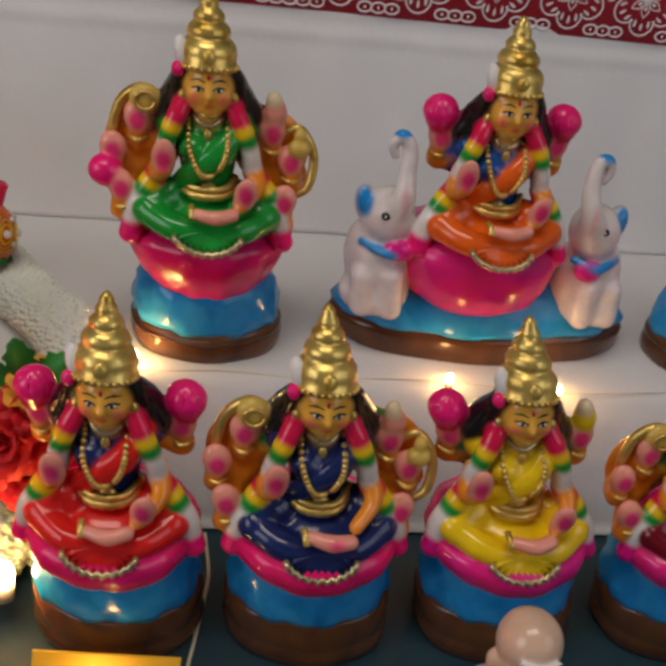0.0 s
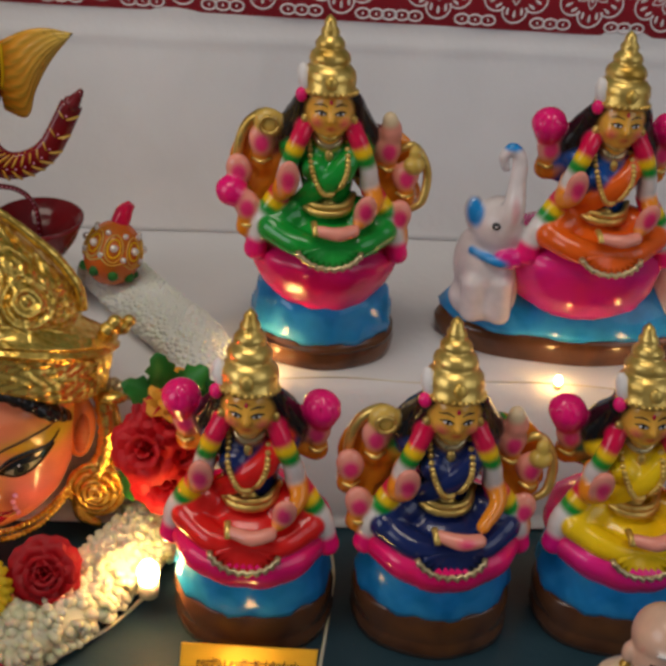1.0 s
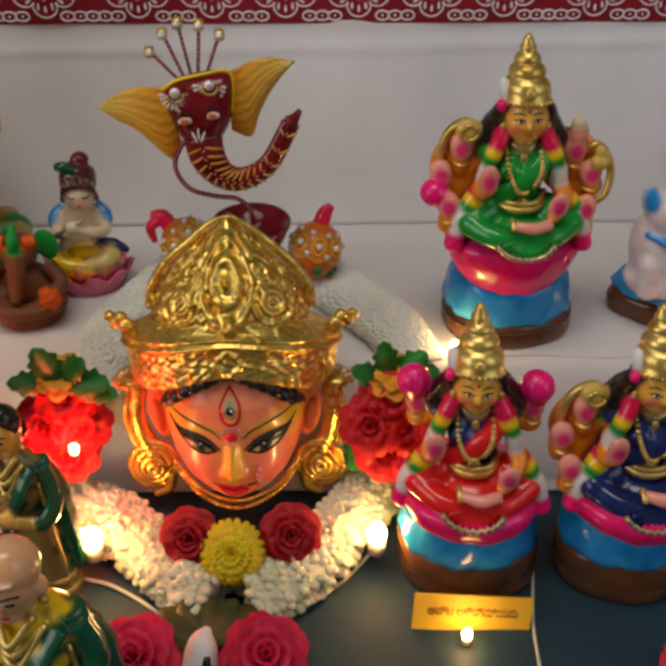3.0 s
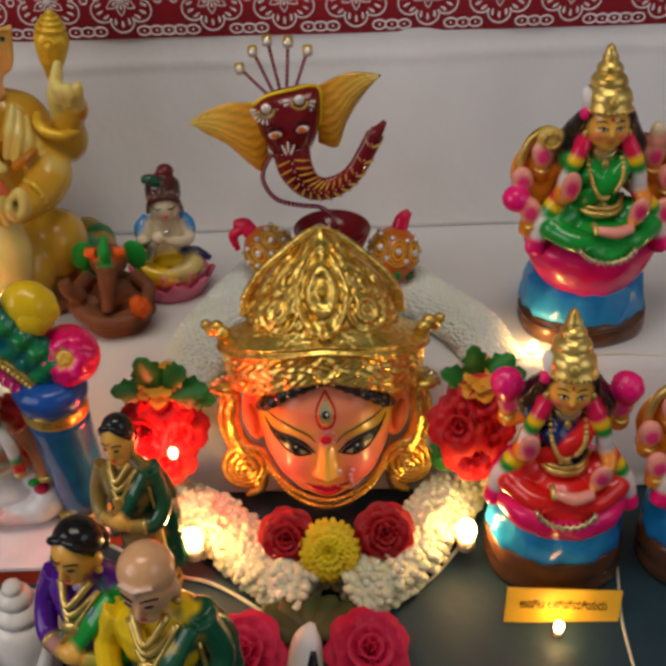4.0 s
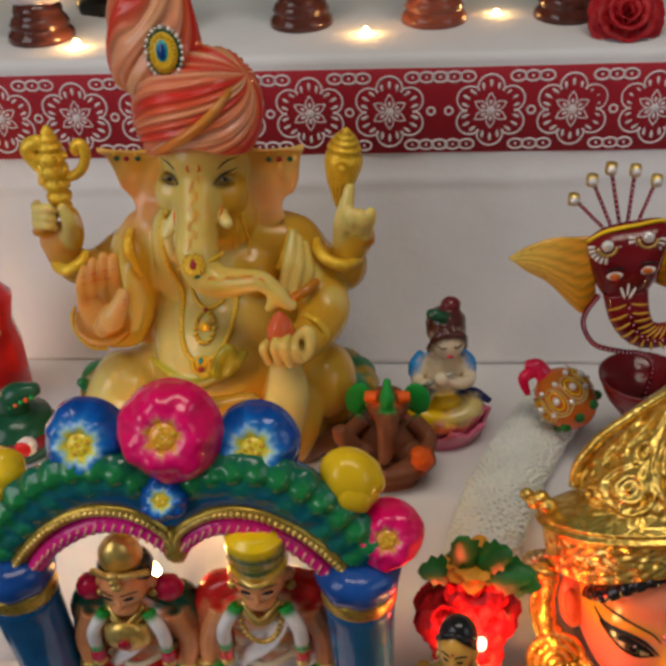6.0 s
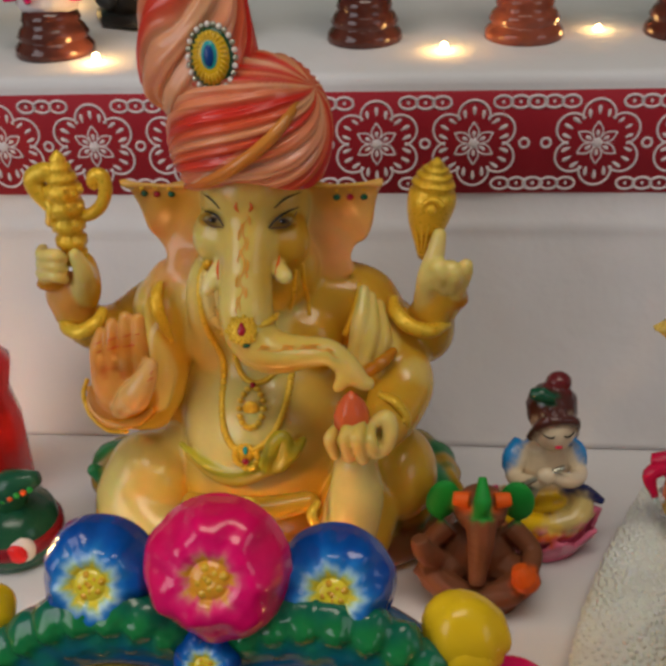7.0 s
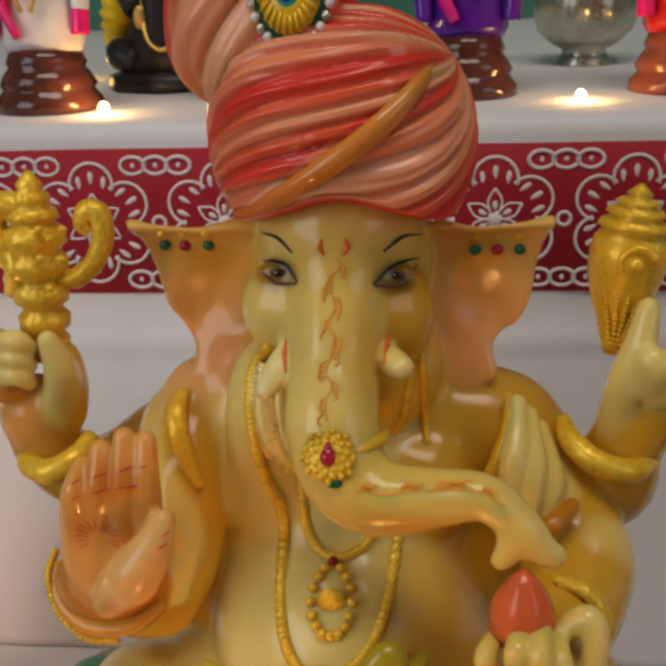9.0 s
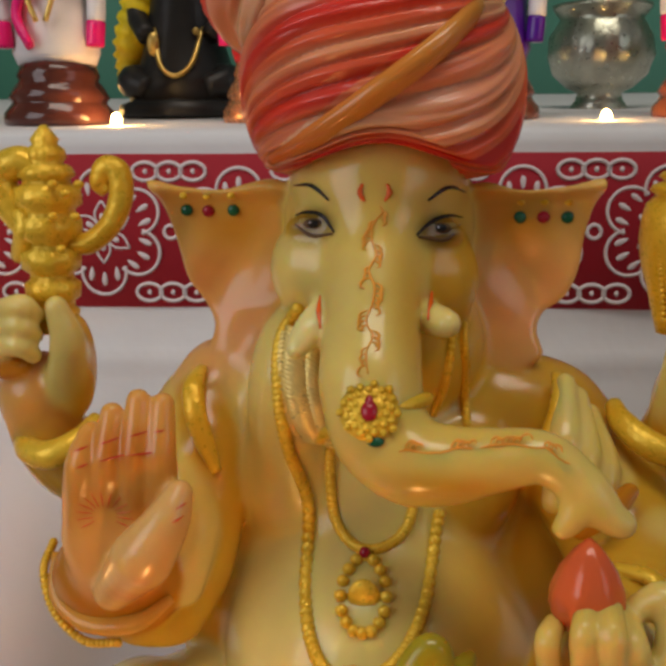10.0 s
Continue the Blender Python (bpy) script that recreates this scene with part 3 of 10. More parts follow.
def slab(s, lo, hi, mat):
    (x0, y0, z0), (x1, y1, z1) = lo, hi
    v = [(x, y, z) for z in (z0, z1) for x, y in ((x0, y0), (x1, y0), (x1, y1), (x0, y1))]
    return s.add(v, [(3, 2, 1, 0), (4, 5, 6, 7), (0, 1, 5, 4), (1, 2, 6, 5), (2, 3, 7, 6), (3, 0, 4, 7)], mat)

# ---- the room ----
FLOOR_Z = -0.72


def wall(name, lo, hi, mat, label, category="wall"):
    return tagged(slab(Sculpt(), lo, hi, mat).build(name, smooth=False), label, category, kind="structure")


wall("floor", (-2.2, -2.4, FLOOR_Z - 0.1), (1.8, 1.25, FLOOR_Z), FLOORTILE, "pale tiled floor of the room", "floor")
wall("ceiling", (-2.2, -2.4, 1.85), (1.8, 1.25, 1.95), PLASTER, "plain painted ceiling over the display", "ceiling")
wall("wall_north", (-2.2, 0.95, FLOOR_Z), (1.8, 1.05, 1.85), GREENWALL, "sea-green painted wall behind the steps")
wall("wall_south", (-2.2, -2.4, FLOOR_Z), (1.8, -2.3, 1.85), PLASTER, "plain pale wall opposite the display")
wall("wall_west", (-2.2, -2.3, FLOOR_Z), (-2.1, 0.95, 1.85), PLASTER, "plain pale side wall of the room")
wall("wall_east", (1.7, -2.3, FLOOR_Z), (1.8, 0.95, 1.85), PLASTER, "plain pale side wall of the room")

# ---- the steps and their cloths ----
ZB, ZC, YC = 0.085, 0.309, 0.343


def fold_noise(x, k):
    return 0.5 * math.sin(7.3 * x + k) + 0.3 * math.sin(17.1 * x + 2.1 * k) + 0.2 * math.sin(41.0 * x + 0.7 * k)


def edge_y(x):
    """The front edge of the middle step: a little further back on the Ganesha's side."""
    t = min(1, max(0, (0.0 - x) / 0.28))
    return 0.100 + 0.040 * t * t * (3 - 2 * t)


def draped(name, prof, mat, label, x0=-1.0, x1=0.75, n=260, thick=0.0015):
    """A cloth: prof(x) gives its section as rows of y, z."""
    rows = [[(x, y, z) for y, z in prof(x)] for x in np.linspace(x0, x1, n)]
    s = Sculpt()
    s.grid(rows, mat, close_u=False, cap=False)
    ob = s.build(name)
    so = ob.modifiers.new("thickness", "SOLIDIFY")
    so.thickness, so.offset = thick, -1
    return tagged(ob, label, "cloth", kind="structure")


def low_prof(x):
    out = [(y, 0.0006 * fold_noise(x + 3 * y, 2) - 0.0006) for y in np.linspace(-0.52, 0.14, 40)]
    return [(-0.535, -0.30 + 0.0 * x), (-0.53, -0.03)] + out


def mid_prof(x):
    e = edge_y(x)
    foot = 0.066 + 0.012 * min(1, max(0, -x / 0.3)) + 0.003 * fold_noise(x, 1)
    p = [(foot - 0.004, 0.002), (foot, 0.004)]
    for t in np.linspace(0.1, 0.9, 9):
        p.append((foot + (e - 0.004 - foot) * t**1.4 + 0.0012 * fold_noise(x * 1.6, 4) * (1 - t), 0.004 + (ZB - 0.008) * t))
    p += [(e - 0.003, ZB - 0.005), (e, ZB - 0.002), (e + 0.005, ZB)]
    for t in np.linspace(0.06, 1, 16):
        p.append((e + 0.005 + (0.300 - e) * t, ZB + 0.0007 * fold_noise(x + 0.3 * t, 5) * math.sin(math.pi * t)))
    return p


def high_prof(x):
    p = []
    foot = 0.291 + 0.002 * fold_noise(x, 3) + (0.008 if x < -0.4 else 0.0) * min(1, (-0.4 - x) / 0.1 if x < -0.4 else 0)
    for t in np.linspace(0, 1, 70):
        lean = foot + (YC - 0.001 - foot) * min(1.0, t / 0.66) ** 0.8
        soft = 0.0052 * fold_noise(x * 2.3, 6) * math.sin(math.pi * min(1, t / 0.75)) if t < 0.75 else 0.0
        z_ = ZB + 0.0015 + (ZC - 0.004 - ZB) * t
        soft -= 0.0016 * math.exp(-((z_ - 0.220 - 0.004 * math.sin(3 * x)) / 0.004) ** 2)
        p.append((lean + soft, ZB + 0.0015 + (ZC - 0.004 - ZB) * t))
    p += [(YC + 0.001, ZC - 0.001), (YC + 0.004, ZC)]
    for t in np.linspace(0.05, 1, 14):
        p.append((YC + 0.004 + 0.55 * t, ZC + 0.036 * t + 0.0006 * fold_noise(x + t, 8) * min(1, 6 * t)))
    return p


draped("table_cloth", low_prof, DARKCLOTH, "dark teal satin cloth over the lowest step")
draped("step_cloth", mid_prof, WHITECLOTH, "white cotton cloth over the middle step")
draped("step_cloth", high_prof, WHITECLOTH, "white cotton cloth hanging over the high step")
tagged(slab(Sculpt(), (-0.98, -0.51, FLOOR_Z), (0.73, 0.14, -0.008), PLASTER).build("step", smooth=False),
       "low table under the dark satin cloth", "step", kind="structure")
tagged(slab(Sculpt(), (-0.98, 0.146, -0.006), (0.73, 0.30, ZB - 0.006), PLASTER).build("step", smooth=False),
       "box step under the white cloth", "step", kind="structure")
tagged(slab(Sculpt(), (-0.98, 0.352, -0.006), (0.73, 0.90, ZC - 0.008), PLASTER).build("step", smooth=False),
       "high box step under the white cloth", "step", kind="structure")

# ---- seated goddess dolls, each one plain mesh ----


def goddess(name, label, loc, dress, blouse, arms, h=0.207, base="oval", rz=0.0, lean=(0.0, 0.0), shawl=None, lotus=PINK,
            drape=CRIMSON, wide=1.0, raised=1.0, forward=0.0):
    """A seated many-armed goddess of painted clay: base, mound of water, lotus, crossed legs, torso, arms, head and tall crown."""
    s = Sculpt()
    k = h / 0.207
    rnd = random.Random(name + label)
    zb, zm, zl, zt = (0.031, 0.060, 0.079, 0.0) if base != "tall" else (0.019, 0.045, 0.076, 0.0)
    if base != "elephants":
        ph = rnd.random() * 6

        def wob(t, z):
            return 1 + 0.015 * math.sin(3 * t + ph) + 0.01 * math.sin(7 * t)

        s.lathe([(0.0405, 0), (0.0435, 0.002), (0.0445, 0.008), (0.0435, 0.012), (0.0430, 0.0135), (0.0438, 0.016), (0.0440, zb - 0.006),
                 (0.0425, zb - 0.001), (0.0415, zb)], BROWN, sy=0.80, seg=40, wave=wob)

        def water(t, z):
            return 1 + 0.025 * math.sin(9 * t + 160 * z + ph) + 0.015 * math.sin(17 * t - 210 * z)

        s.lathe([(0.0415, zb - 0.001), (0.0425, zb + 0.003), (0.0420, zb + 0.010), (0.0400, zb + 0.018), (0.0385, zm - 0.002), (0.030, zm + 0.003)],
                BLUE, sy=0.80, seg=56, wave=water)
        top = zl

        def petal(t, z):
            return 1 + 0.028 * abs(math.sin(6 * t + (3 if z > zm + 0.009 else 0))) + 0.012 * math.sin(5 * t + ph)

        if base == "tall":
            s.lathe([(0.024, zm - 0.008), (0.029, zm - 0.003), (0.036, zm + 0.007), (0.0405, zm + 0.017), (0.0430, zm + 0.026), (0.0420, zl + 0.000),
                     (0.034, zl + 0.003)], lotus, sy=0.84, seg=64, wave=petal, c=(0, -0.006, 0))
        else:
            s.lathe([(0.030, zm - 0.004), (0.0365, zm + 0.001), (0.0405, zm + 0.008), (0.0418, zm + 0.014), (0.0400, zl), (0.030, zl + 0.003)], lotus, sy=0.94, seg=64,
                    wave=petal, c=(0, -0.007, 0))
    else:
        # a wide wavy water base with two elephants and a large lotus
        def shore(t, z):
            return 1 + 0.10 * math.cos(2 * t + 0.2) + 0.05 * math.sin(3 * t + 0.6) + 0.02 * math.sin(7 * t)

        s.lathe([(0.081, 0), (0.085, 0.003), (0.086, 0.014), (0.083, 0.020)], BROWN, sy=0.40, seg=60, wave=shore, c=(0.010, 0.008, 0))
        s.lathe([(0.083, 0.019), (0.0845, 0.023), (0.080, 0.031), (0.066, 0.040), (0.040, 0.050)], BLUE, sy=0.40, seg=60,
                wave=lambda t, z: shore(t, z) * (1 + 0.02 * math.sin(11 * t + 120 * z)), c=(0.010, 0.008, 0))

        def petal(t, z):
            return 1 + 0.03 * abs(math.sin(6 * t)) + 0.012 * math.sin(5 * t)

        s.lathe([(0.030, 0.036), (0.040, 0.044), (0.046, 0.056), (0.0485, 0.070), (0.047, 0.079), (0.036, 0.082)], MAGENTA, sy=0.80, seg=64, wave=petal)
    tn = lambda mat: BASE[mat.name]
    skin_, face_, palm_, rose_ = (0.84, 0.27, 0.018), (0.88, 0.44, 0.06), (0.88, 0.33, 0.25), (0.88, 0.04, 0.20)
    dz = (0.085 if base == "oval" else 0.091) - 0.086
    far = 0.098 if base == "elephants" else 0.064
    g = Clay((-far, -0.054, 0.030), (far, 0.032, 0.182), 0.00082)
    o = np.array((0, forward, dz))
    A = lambda x, y, z: np.array((x, y, z)) + o
    d_, b_ = tn(dress), tn(blouse)
    # crossed legs
    for sg in (-1, 1):
        g.tube([A(0.006 * sg, -0.002, 0.090), A(0.020 * sg * wide, -0.012, 0.092), A(0.0300 * sg * wide, -0.019, 0.0885)], [0.0105, 0.0108, 0.0086], d_, 0.003)
        g.tube([A(0.0300 * sg * wide, -0.021, 0.0875), A(0.016 * sg, -0.032, 0.0845), A(-0.004 * sg, -0.0345, 0.0835)], [0.0078, 0.0072, 0.0050], d_, 0.002)
        g.groove([A(0.030 * sg, -0.024, 0.096), A(0.018 * sg, -0.032, 0.0925), A(0.004 * sg, -0.036, 0.0905)], [0.0004, 0.0009, 0.0004], 0.0012)
        for q in range(3):  # creases of the cloth over the knees
            g.groove([A((0.012 + 0.006 * q) * sg, -0.013, 0.1035), A((0.014 + 0.0065 * q) * sg, -0.023, 0.099), A((0.013 + 0.006 * q) * sg, -0.032, 0.093)], [0.0003, 0.0006, 0.0003], 0.0009)
    g.ell(A(0, -0.008, 0.086), (0.024, 0.024, 0.009), d_, 0.003)
    # torso, bust, neck
    g.tube([A(0, -0.007, 0.092), A(0, -0.006, 0.106), A(0, -0.007, 0.121), A(0, -0.006, 0.131)], [0.0150, 0.0128, 0.0150, 0.0120], b_, 0.004, sq=(1.06, 0.78, 1))
    for sg in (-1, 1):
        g.ell(A(0.0070 * sg, -0.0165, 0.1215), (0.0078, 0.0070, 0.0074), b_, 0.003)
        g.ell(A(0.0165 * sg, -0.006, 0.1300), (0.0085, 0.0080, 0.0085), b_, 0.003)
    g.tube([A(0.0165, -0.0120, 0.135), A(0.006, -0.0215, 0.122), A(-0.008, -0.0200, 0.110), A(-0.015, -0.012, 0.100)], [0.005, 0.0062, 0.0062, 0.005], d_, 0.0014, sq=(1, 0.6, 1))
    g.tube([A(0, -0.008, 0.134), A(0, -0.012, 0.146)], [0.0082, 0.0066], face_, 0.003)
    # sleeves and garlands in lengths of colour
    drape_ = tn(drape)
    for sg in (-1, 1):
        runs = (([(0.0115, -0.0130, 0.146), (0.0170, -0.0175, 0.136), (0.0212, -0.0170, 0.124), (0.0230, -0.0150, 0.112)], 0.0050, ((drape_, 0.0), (tn(YELLOW), 0.36), (tn(GREEN), 0.47), (tn(WHITE), 0.60))),
                ([(0.0235, -0.0140, 0.110), (0.0310, -0.0160, 0.099), (0.0370, -0.0160, 0.087), (0.0395, -0.0165, 0.074)], 0.0060, ((drape_, 0.0), (tn(YELLOW), 0.22), (tn(GREEN), 0.32), (tn(WHITE), 0.44), (tn(lotus), 0.86))))
        for pts, r, tones in runs:
            p = smooth_path([A(x * sg, y, z) for x, y, z in pts], 41)
            for (tone, a), b in zip(tones, [t[1] for t in tones[1:]] + [1.0]):
                i, j = int(40 * a), int(40 * b)
                g.tube(p[i:j + 1], [0.93 * r, r, r, 0.93 * r], tone, 0.0008, n=max(3, j - i), edge=0.0005)
        g.ell(A(0.0400 * sg, -0.0165, 0.0720), (0.0064, 0.0060, 0.0058), tn(lotus), 0.002)
    # front arms: one palm raised, the other in the lap
    g.tube([A(-0.0215, -0.012, 0.118), A(-0.0250, -0.020, 0.110), A(-0.0225, -0.0255, 0.114)], [0.0054, 0.0050, 0.0044], skin_, 0.002)
    g.ell(A(-0.0220, -0.0275, 0.1205), (0.0062, 0.0032, 0.0112), palm_, 0.002, (12, 4, 0))
    g.brush(A(-0.0220, -0.0310, 0.1195), (0.0052, 0.0030, 0.0085), rose_, 0.45)
    g.tube([A(0.0225, -0.012, 0.116), A(0.0250, -0.022, 0.105), A(0.0160, -0.0330, 0.0985)], [0.0050, 0.0042, 0.0034], skin_, 0.002)
    if arms == "many" and base == "oval":
        g.tube([A(-0.0060, -0.0375, 0.0965), A(0.004, -0.0415, 0.0965), A(0.0130, -0.0400, 0.0960)], [0.0032, 0.0042, 0.0036], palm_, 0.002)
        g.brush(A(0.006, -0.045, 0.098), (0.007, 0.004, 0.004), rose_, 0.9)
    else:
        g.ell(A(0.0190, -0.0335, 0.1060), (0.0060, 0.0034, 0.0105), palm_, 0.002, (14, 10, 0))
        g.brush(A(0.0190, -0.0370, 0.1065), (0.0048, 0.0030, 0.0078), rose_, 0.45)
        g.tube([A(-0.0060, -0.0385, 0.0960), A(0.004, -0.0415, 0.0960), A(0.0125, -0.0390, 0.0970)], [0.0030, 0.0038, 0.0034], palm_, 0.002)
    if shawl:
        for sg in (-1, 1):
            g.ell(A(0.0215 * sg, 0.002, 0.126), (0.0130, 0.0070, 0.0165), tn(shawl), 0.003, (0, 18 * sg, 0))
    # back arms with what they hold
    ups = {"lotus": [(-0.0325, 0.0, 0.1300, "lotus"), (0.0325, 0.0, 0.1300, "lotus")],
           "conch": [(-0.0325, 0.0, 0.1300, "lotus"), (0.0340, 0.0, 0.1300, "conch")],
           "many": [(-0.0355, -0.004, 0.1290, "disc"), (0.0335, -0.004, 0.1270, "conch"), (-0.0480, -0.007, 0.1130, "plain"), (0.0435, -0.007, 0.1130, "pot"),
                    (-0.0440, -0.015, 0.0960, "plain"), (0.0400, -0.015, 0.0930, "plain")]}[arms]
    gold_bits = []
    if arms == "many":
        for sg in (-1, 1):
            g.ell(A(0.0330 * sg, 0.004, 0.117), (0.0200, 0.0050, 0.0230), skin_, 0.003, (0, -24 * sg, 0))
            g.ell(A(0.0400 * sg, 0.000, 0.104), (0.0140, 0.0060, 0.0110), skin_, 0.003, (0, 10 * sg, 0))
    for x, y, z, what in ups:
        sg = 1 if x > 0 else -1
        q = A(x, y, z)
        g.tube([A(0.017 * sg, 0.000, 0.128), A(x * 0.80, 0.002, 0.5 * (z + 0.112)), A(x * 1.02, y + 0.002, z - 0.012), q], [0.0058, 0.0060, 0.0052, 0.0044], skin_, 0.003)
        g.ell(q + (0, -0.001, 0.003), (0.0070, 0.0046, 0.0090), palm_, 0.002, (0, 8 * sg, 0))
        g.brush(q + (0, -0.0056, 0.0025), (0.0055, 0.0032, 0.0066), rose_, 0.45)
        gold_bits.append(([q + (-0.0050, -0.0010, -0.0072), q + (0, -0.0048, -0.0080), q + (0.0050, -0.0010, -0.0072)], 0.0012))
        if what == "lotus":
            g.ell(q + (0.002 * sg, -0.001, 0.0165), (0.0098, 0.0090, 0.0088), tn(PINK), 0.0012, (0, 20 * sg, 0))
            g.ell(q + (0.002 * sg, -0.001, 0.0100), (0.0070, 0.0065, 0.0060), tn(CRIMSON), 0.002)
            for i in range(5):
                t = i * math.pi / 4
                g.groove([q + (0.002 * sg + 0.0055 * math.cos(t), -0.0095 * math.sin(t) - 0.001, 0.010), q + (0.002 * sg + 0.0098 * math.cos(t), -0.0092 * math.sin(t) - 0.001, 0.0165), q + (0.002 * sg + 0.0030 * math.cos(t), -0.004 * math.sin(t) - 0.001, 0.0245)], [0.0003, 0.0006, 0.0003], 0.0009)
        elif what == "disc":
            gold_bits.append(([q + (-0.012, 0.003, -0.024), q + (-0.013, 0.002, -0.006), q + (-0.008, 0.002, 0.010), q + (0.002, 0.001, 0.018), q + (0.010, 0.002, 0.015)], 0.0028))
            g.ell(q + (0.004, -0.001, 0.0135), (0.0080, 0.0050, 0.0075), (0.70, 0.46, 0.10), 0.002)
            gold_bits.append(([q + (0.004 + 0.0048 * math.cos(t), -0.0062, 0.0135 + 0.0046 * math.sin(t)) for t in np.linspace(0, 6.28, 13)], 0.0011))
        elif what == "conch":
            g.ell(q + (0.001, -0.001, 0.0130), (0.0060, 0.0050, 0.0080), palm_ if arms != "conch" else tn(YELLOW), 0.002)
            g.ell(q + (0.000, -0.002, 0.0195), (0.0042, 0.0038, 0.0050), (0.80, 0.62, 0.40), 0.002)
        elif what == "pot":
            g.ell(q + (0.004, -0.004, 0.0110), (0.0058, 0.0050, 0.0052), (0.66, 0.44, 0.09), 0.0015)
            g.ell(q + (0.004, -0.004, 0.0175), (0.0034, 0.0032, 0.0046), (0.66, 0.44, 0.09), 0.0012)
            gold_bits.append(([q + (-0.006, 0.004, 0.014), q + (0.004, 0.003, 0.019), q + (0.012, 0.001, 0.006), q + (0.010, -0.003, -0.010), q + (0.003, -0.004, -0.016)], 0.0026))
    if arms == "many" and base != "oval":
        g.ell(A(-0.0520, -0.012, 0.1050), (0.0090, 0.0085, 0.0085), tn(PINK), 0.002)
    if base == "elephants":
        for trunk, eye, head, patch, body, foot in (
                ([(-0.0545, -0.014, 0.094), (-0.0515, -0.018, 0.105), (-0.0505, -0.0150, 0.118), (-0.0500, -0.0120, 0.132), (-0.0545, -0.0115, 0.1380), (-0.0590, -0.0115, 0.1330), (-0.0575, -0.0115, 0.1270)],
                 (-0.0606, -0.0195, 0.0950), (-0.0560, -0.0070, 0.0890), (-0.0505, -0.0200, 0.0740), (-0.0580, -0.0010, 0.0560), (-0.0600, -0.0040, 0.0380)),
                ([(0.0620, -0.014, 0.092), (0.0575, -0.018, 0.102), (0.0550, -0.0150, 0.116), (0.0565, -0.0120, 0.130), (0.0620, -0.0115, 0.1330), (0.0645, -0.0115, 0.1270), (0.0620, -0.0115, 0.1210)],
                 (0.0660, -0.0195, 0.0940), (0.0660, -0.0070, 0.0870), (0.0620, -0.0200, 0.0680), (0.0690, -0.0010, 0.0540), (0.0720, -0.0040, 0.0380))):
            wh = (0.80, 0.72, 0.72)
            sg = -1 if head[0] < 0 else 1
            g.ell(body, (0.0200, 0.0205, 0.0300), wh, 0.004, (0, 12 * sg, 0))
            g.ell(foot, (0.0200, 0.0190, 0.0130), wh, 0.005)
            g.tube([(foot[0] - 0.007 * sg, -0.018, 0.056), (foot[0] - 0.008 * sg, -0.020, 0.036)], [0.0070, 0.0066], wh, 0.004)
            g.tube([(foot[0] + 0.009 * sg, -0.016, 0.054), (foot[0] + 0.009 * sg, -0.018, 0.036)], [0.0066, 0.0062], wh, 0.004)
            g.ell(head, (0.0150, 0.0150, 0.0175), wh, 0.005)
            g.tube(trunk, [0.0090, 0.0066, 0.0050, 0.0042, 0.0036, 0.0030, 0.0024], wh, 0.003, n=30)
            g.ell((head[0] + 0.0125 * sg, head[1] + 0.004, head[2] + 0.004), (0.0070, 0.0070, 0.0125), wh, 0.002, (0, 16 * sg, 0))
            g.brush((trunk[4][0], -0.0115, trunk[4][2] + 0.003), (0.0070, 0.0060, 0.0052), tn(BLUE), 0.3)
            g.brush((head[0] + 0.0150 * sg, head[1] - 0.002, head[2] + 0.009), (0.0060, 0.0100, 0.0110), tn(BLUE), 0.4)
            g.brush(trunk[1], (0.0036, 0.0110, 0.0110), (0.84, 0.20, 0.24), 0.8)
            g.tube([(head[0] + 0.0145 * sg, -0.012, head[2] - 0.0145), (head[0], -0.0225, head[2] - 0.0165), (head[0] - 0.012 * sg, -0.016, head[2] - 0.014)], [0.0024, 0.0030, 0.0024], tn(BLUE), 0.001)
            g.ell(patch, (0.0085, 0.0050, 0.0065), tn(MAGENTA), 0.0015, (0, -12 * sg, 0))
            s.ell((eye[0], eye[1] - 0.0015, eye[2]), (0.0028, 0.0022, 0.0024), BLACK, seg=10)
            # white dot modelled as a glint on the elephant's eye
            s.ell((eye[0] - 0.0006, eye[1] - 0.0036, eye[2] + 0.0006), 0.0007, WHITE, seg=6)
    # head: face, chin, nose, lips, hair
    hd = np.array((0, forward - 0.0130, 0.1550 + dz))
    H = lambda x, y, z: hd + np.array((x, y, z))
    g.ell(H(0, 0.0065, 0.0025), (0.0140, 0.0110, 0.0140), (0.010, 0.008, 0.009), 0.002)
    for sg in (-1, 1):
        g.tube([H(0.0060 * sg, -0.0030, 0.0125), H(0.0120 * sg, 0.0010, 0.0040), H(0.0150 * sg, 0.0080, -0.0080), H(0.0200 * sg, 0.0110, -0.0180), H(0.0240 * sg, 0.0130, -0.0270)],
               [0.0036, 0.0054, 0.0082, 0.0086, 0.0040], (0.010, 0.008, 0.009), 0.002)
        for i in range(3):
            g.groove([H((0.0130 + 0.002 * i) * sg, -0.001 + 0.001 * i, 0.002), H((0.0150 + 0.003 * i) * sg, 0.002, -0.010), H((0.0190 + 0.0035 * i) * sg, 0.005, -0.024)], 0.0005, 0.0008)
    g.ell(H(0, -0.0004, 0.0002), (0.0124, 0.0122, 0.0144), face_, 0.002)
    g.ell(H(0, -0.0042, -0.0090), (0.0074, 0.0066, 0.0052), face_, 0.003)
    g.tube([H(0, -0.0115, 0.0030), H(0, -0.0134, -0.0020), H(0, -0.0126, -0.0034)], [0.0010, 0.0019, 0.0014], face_, 0.0014)
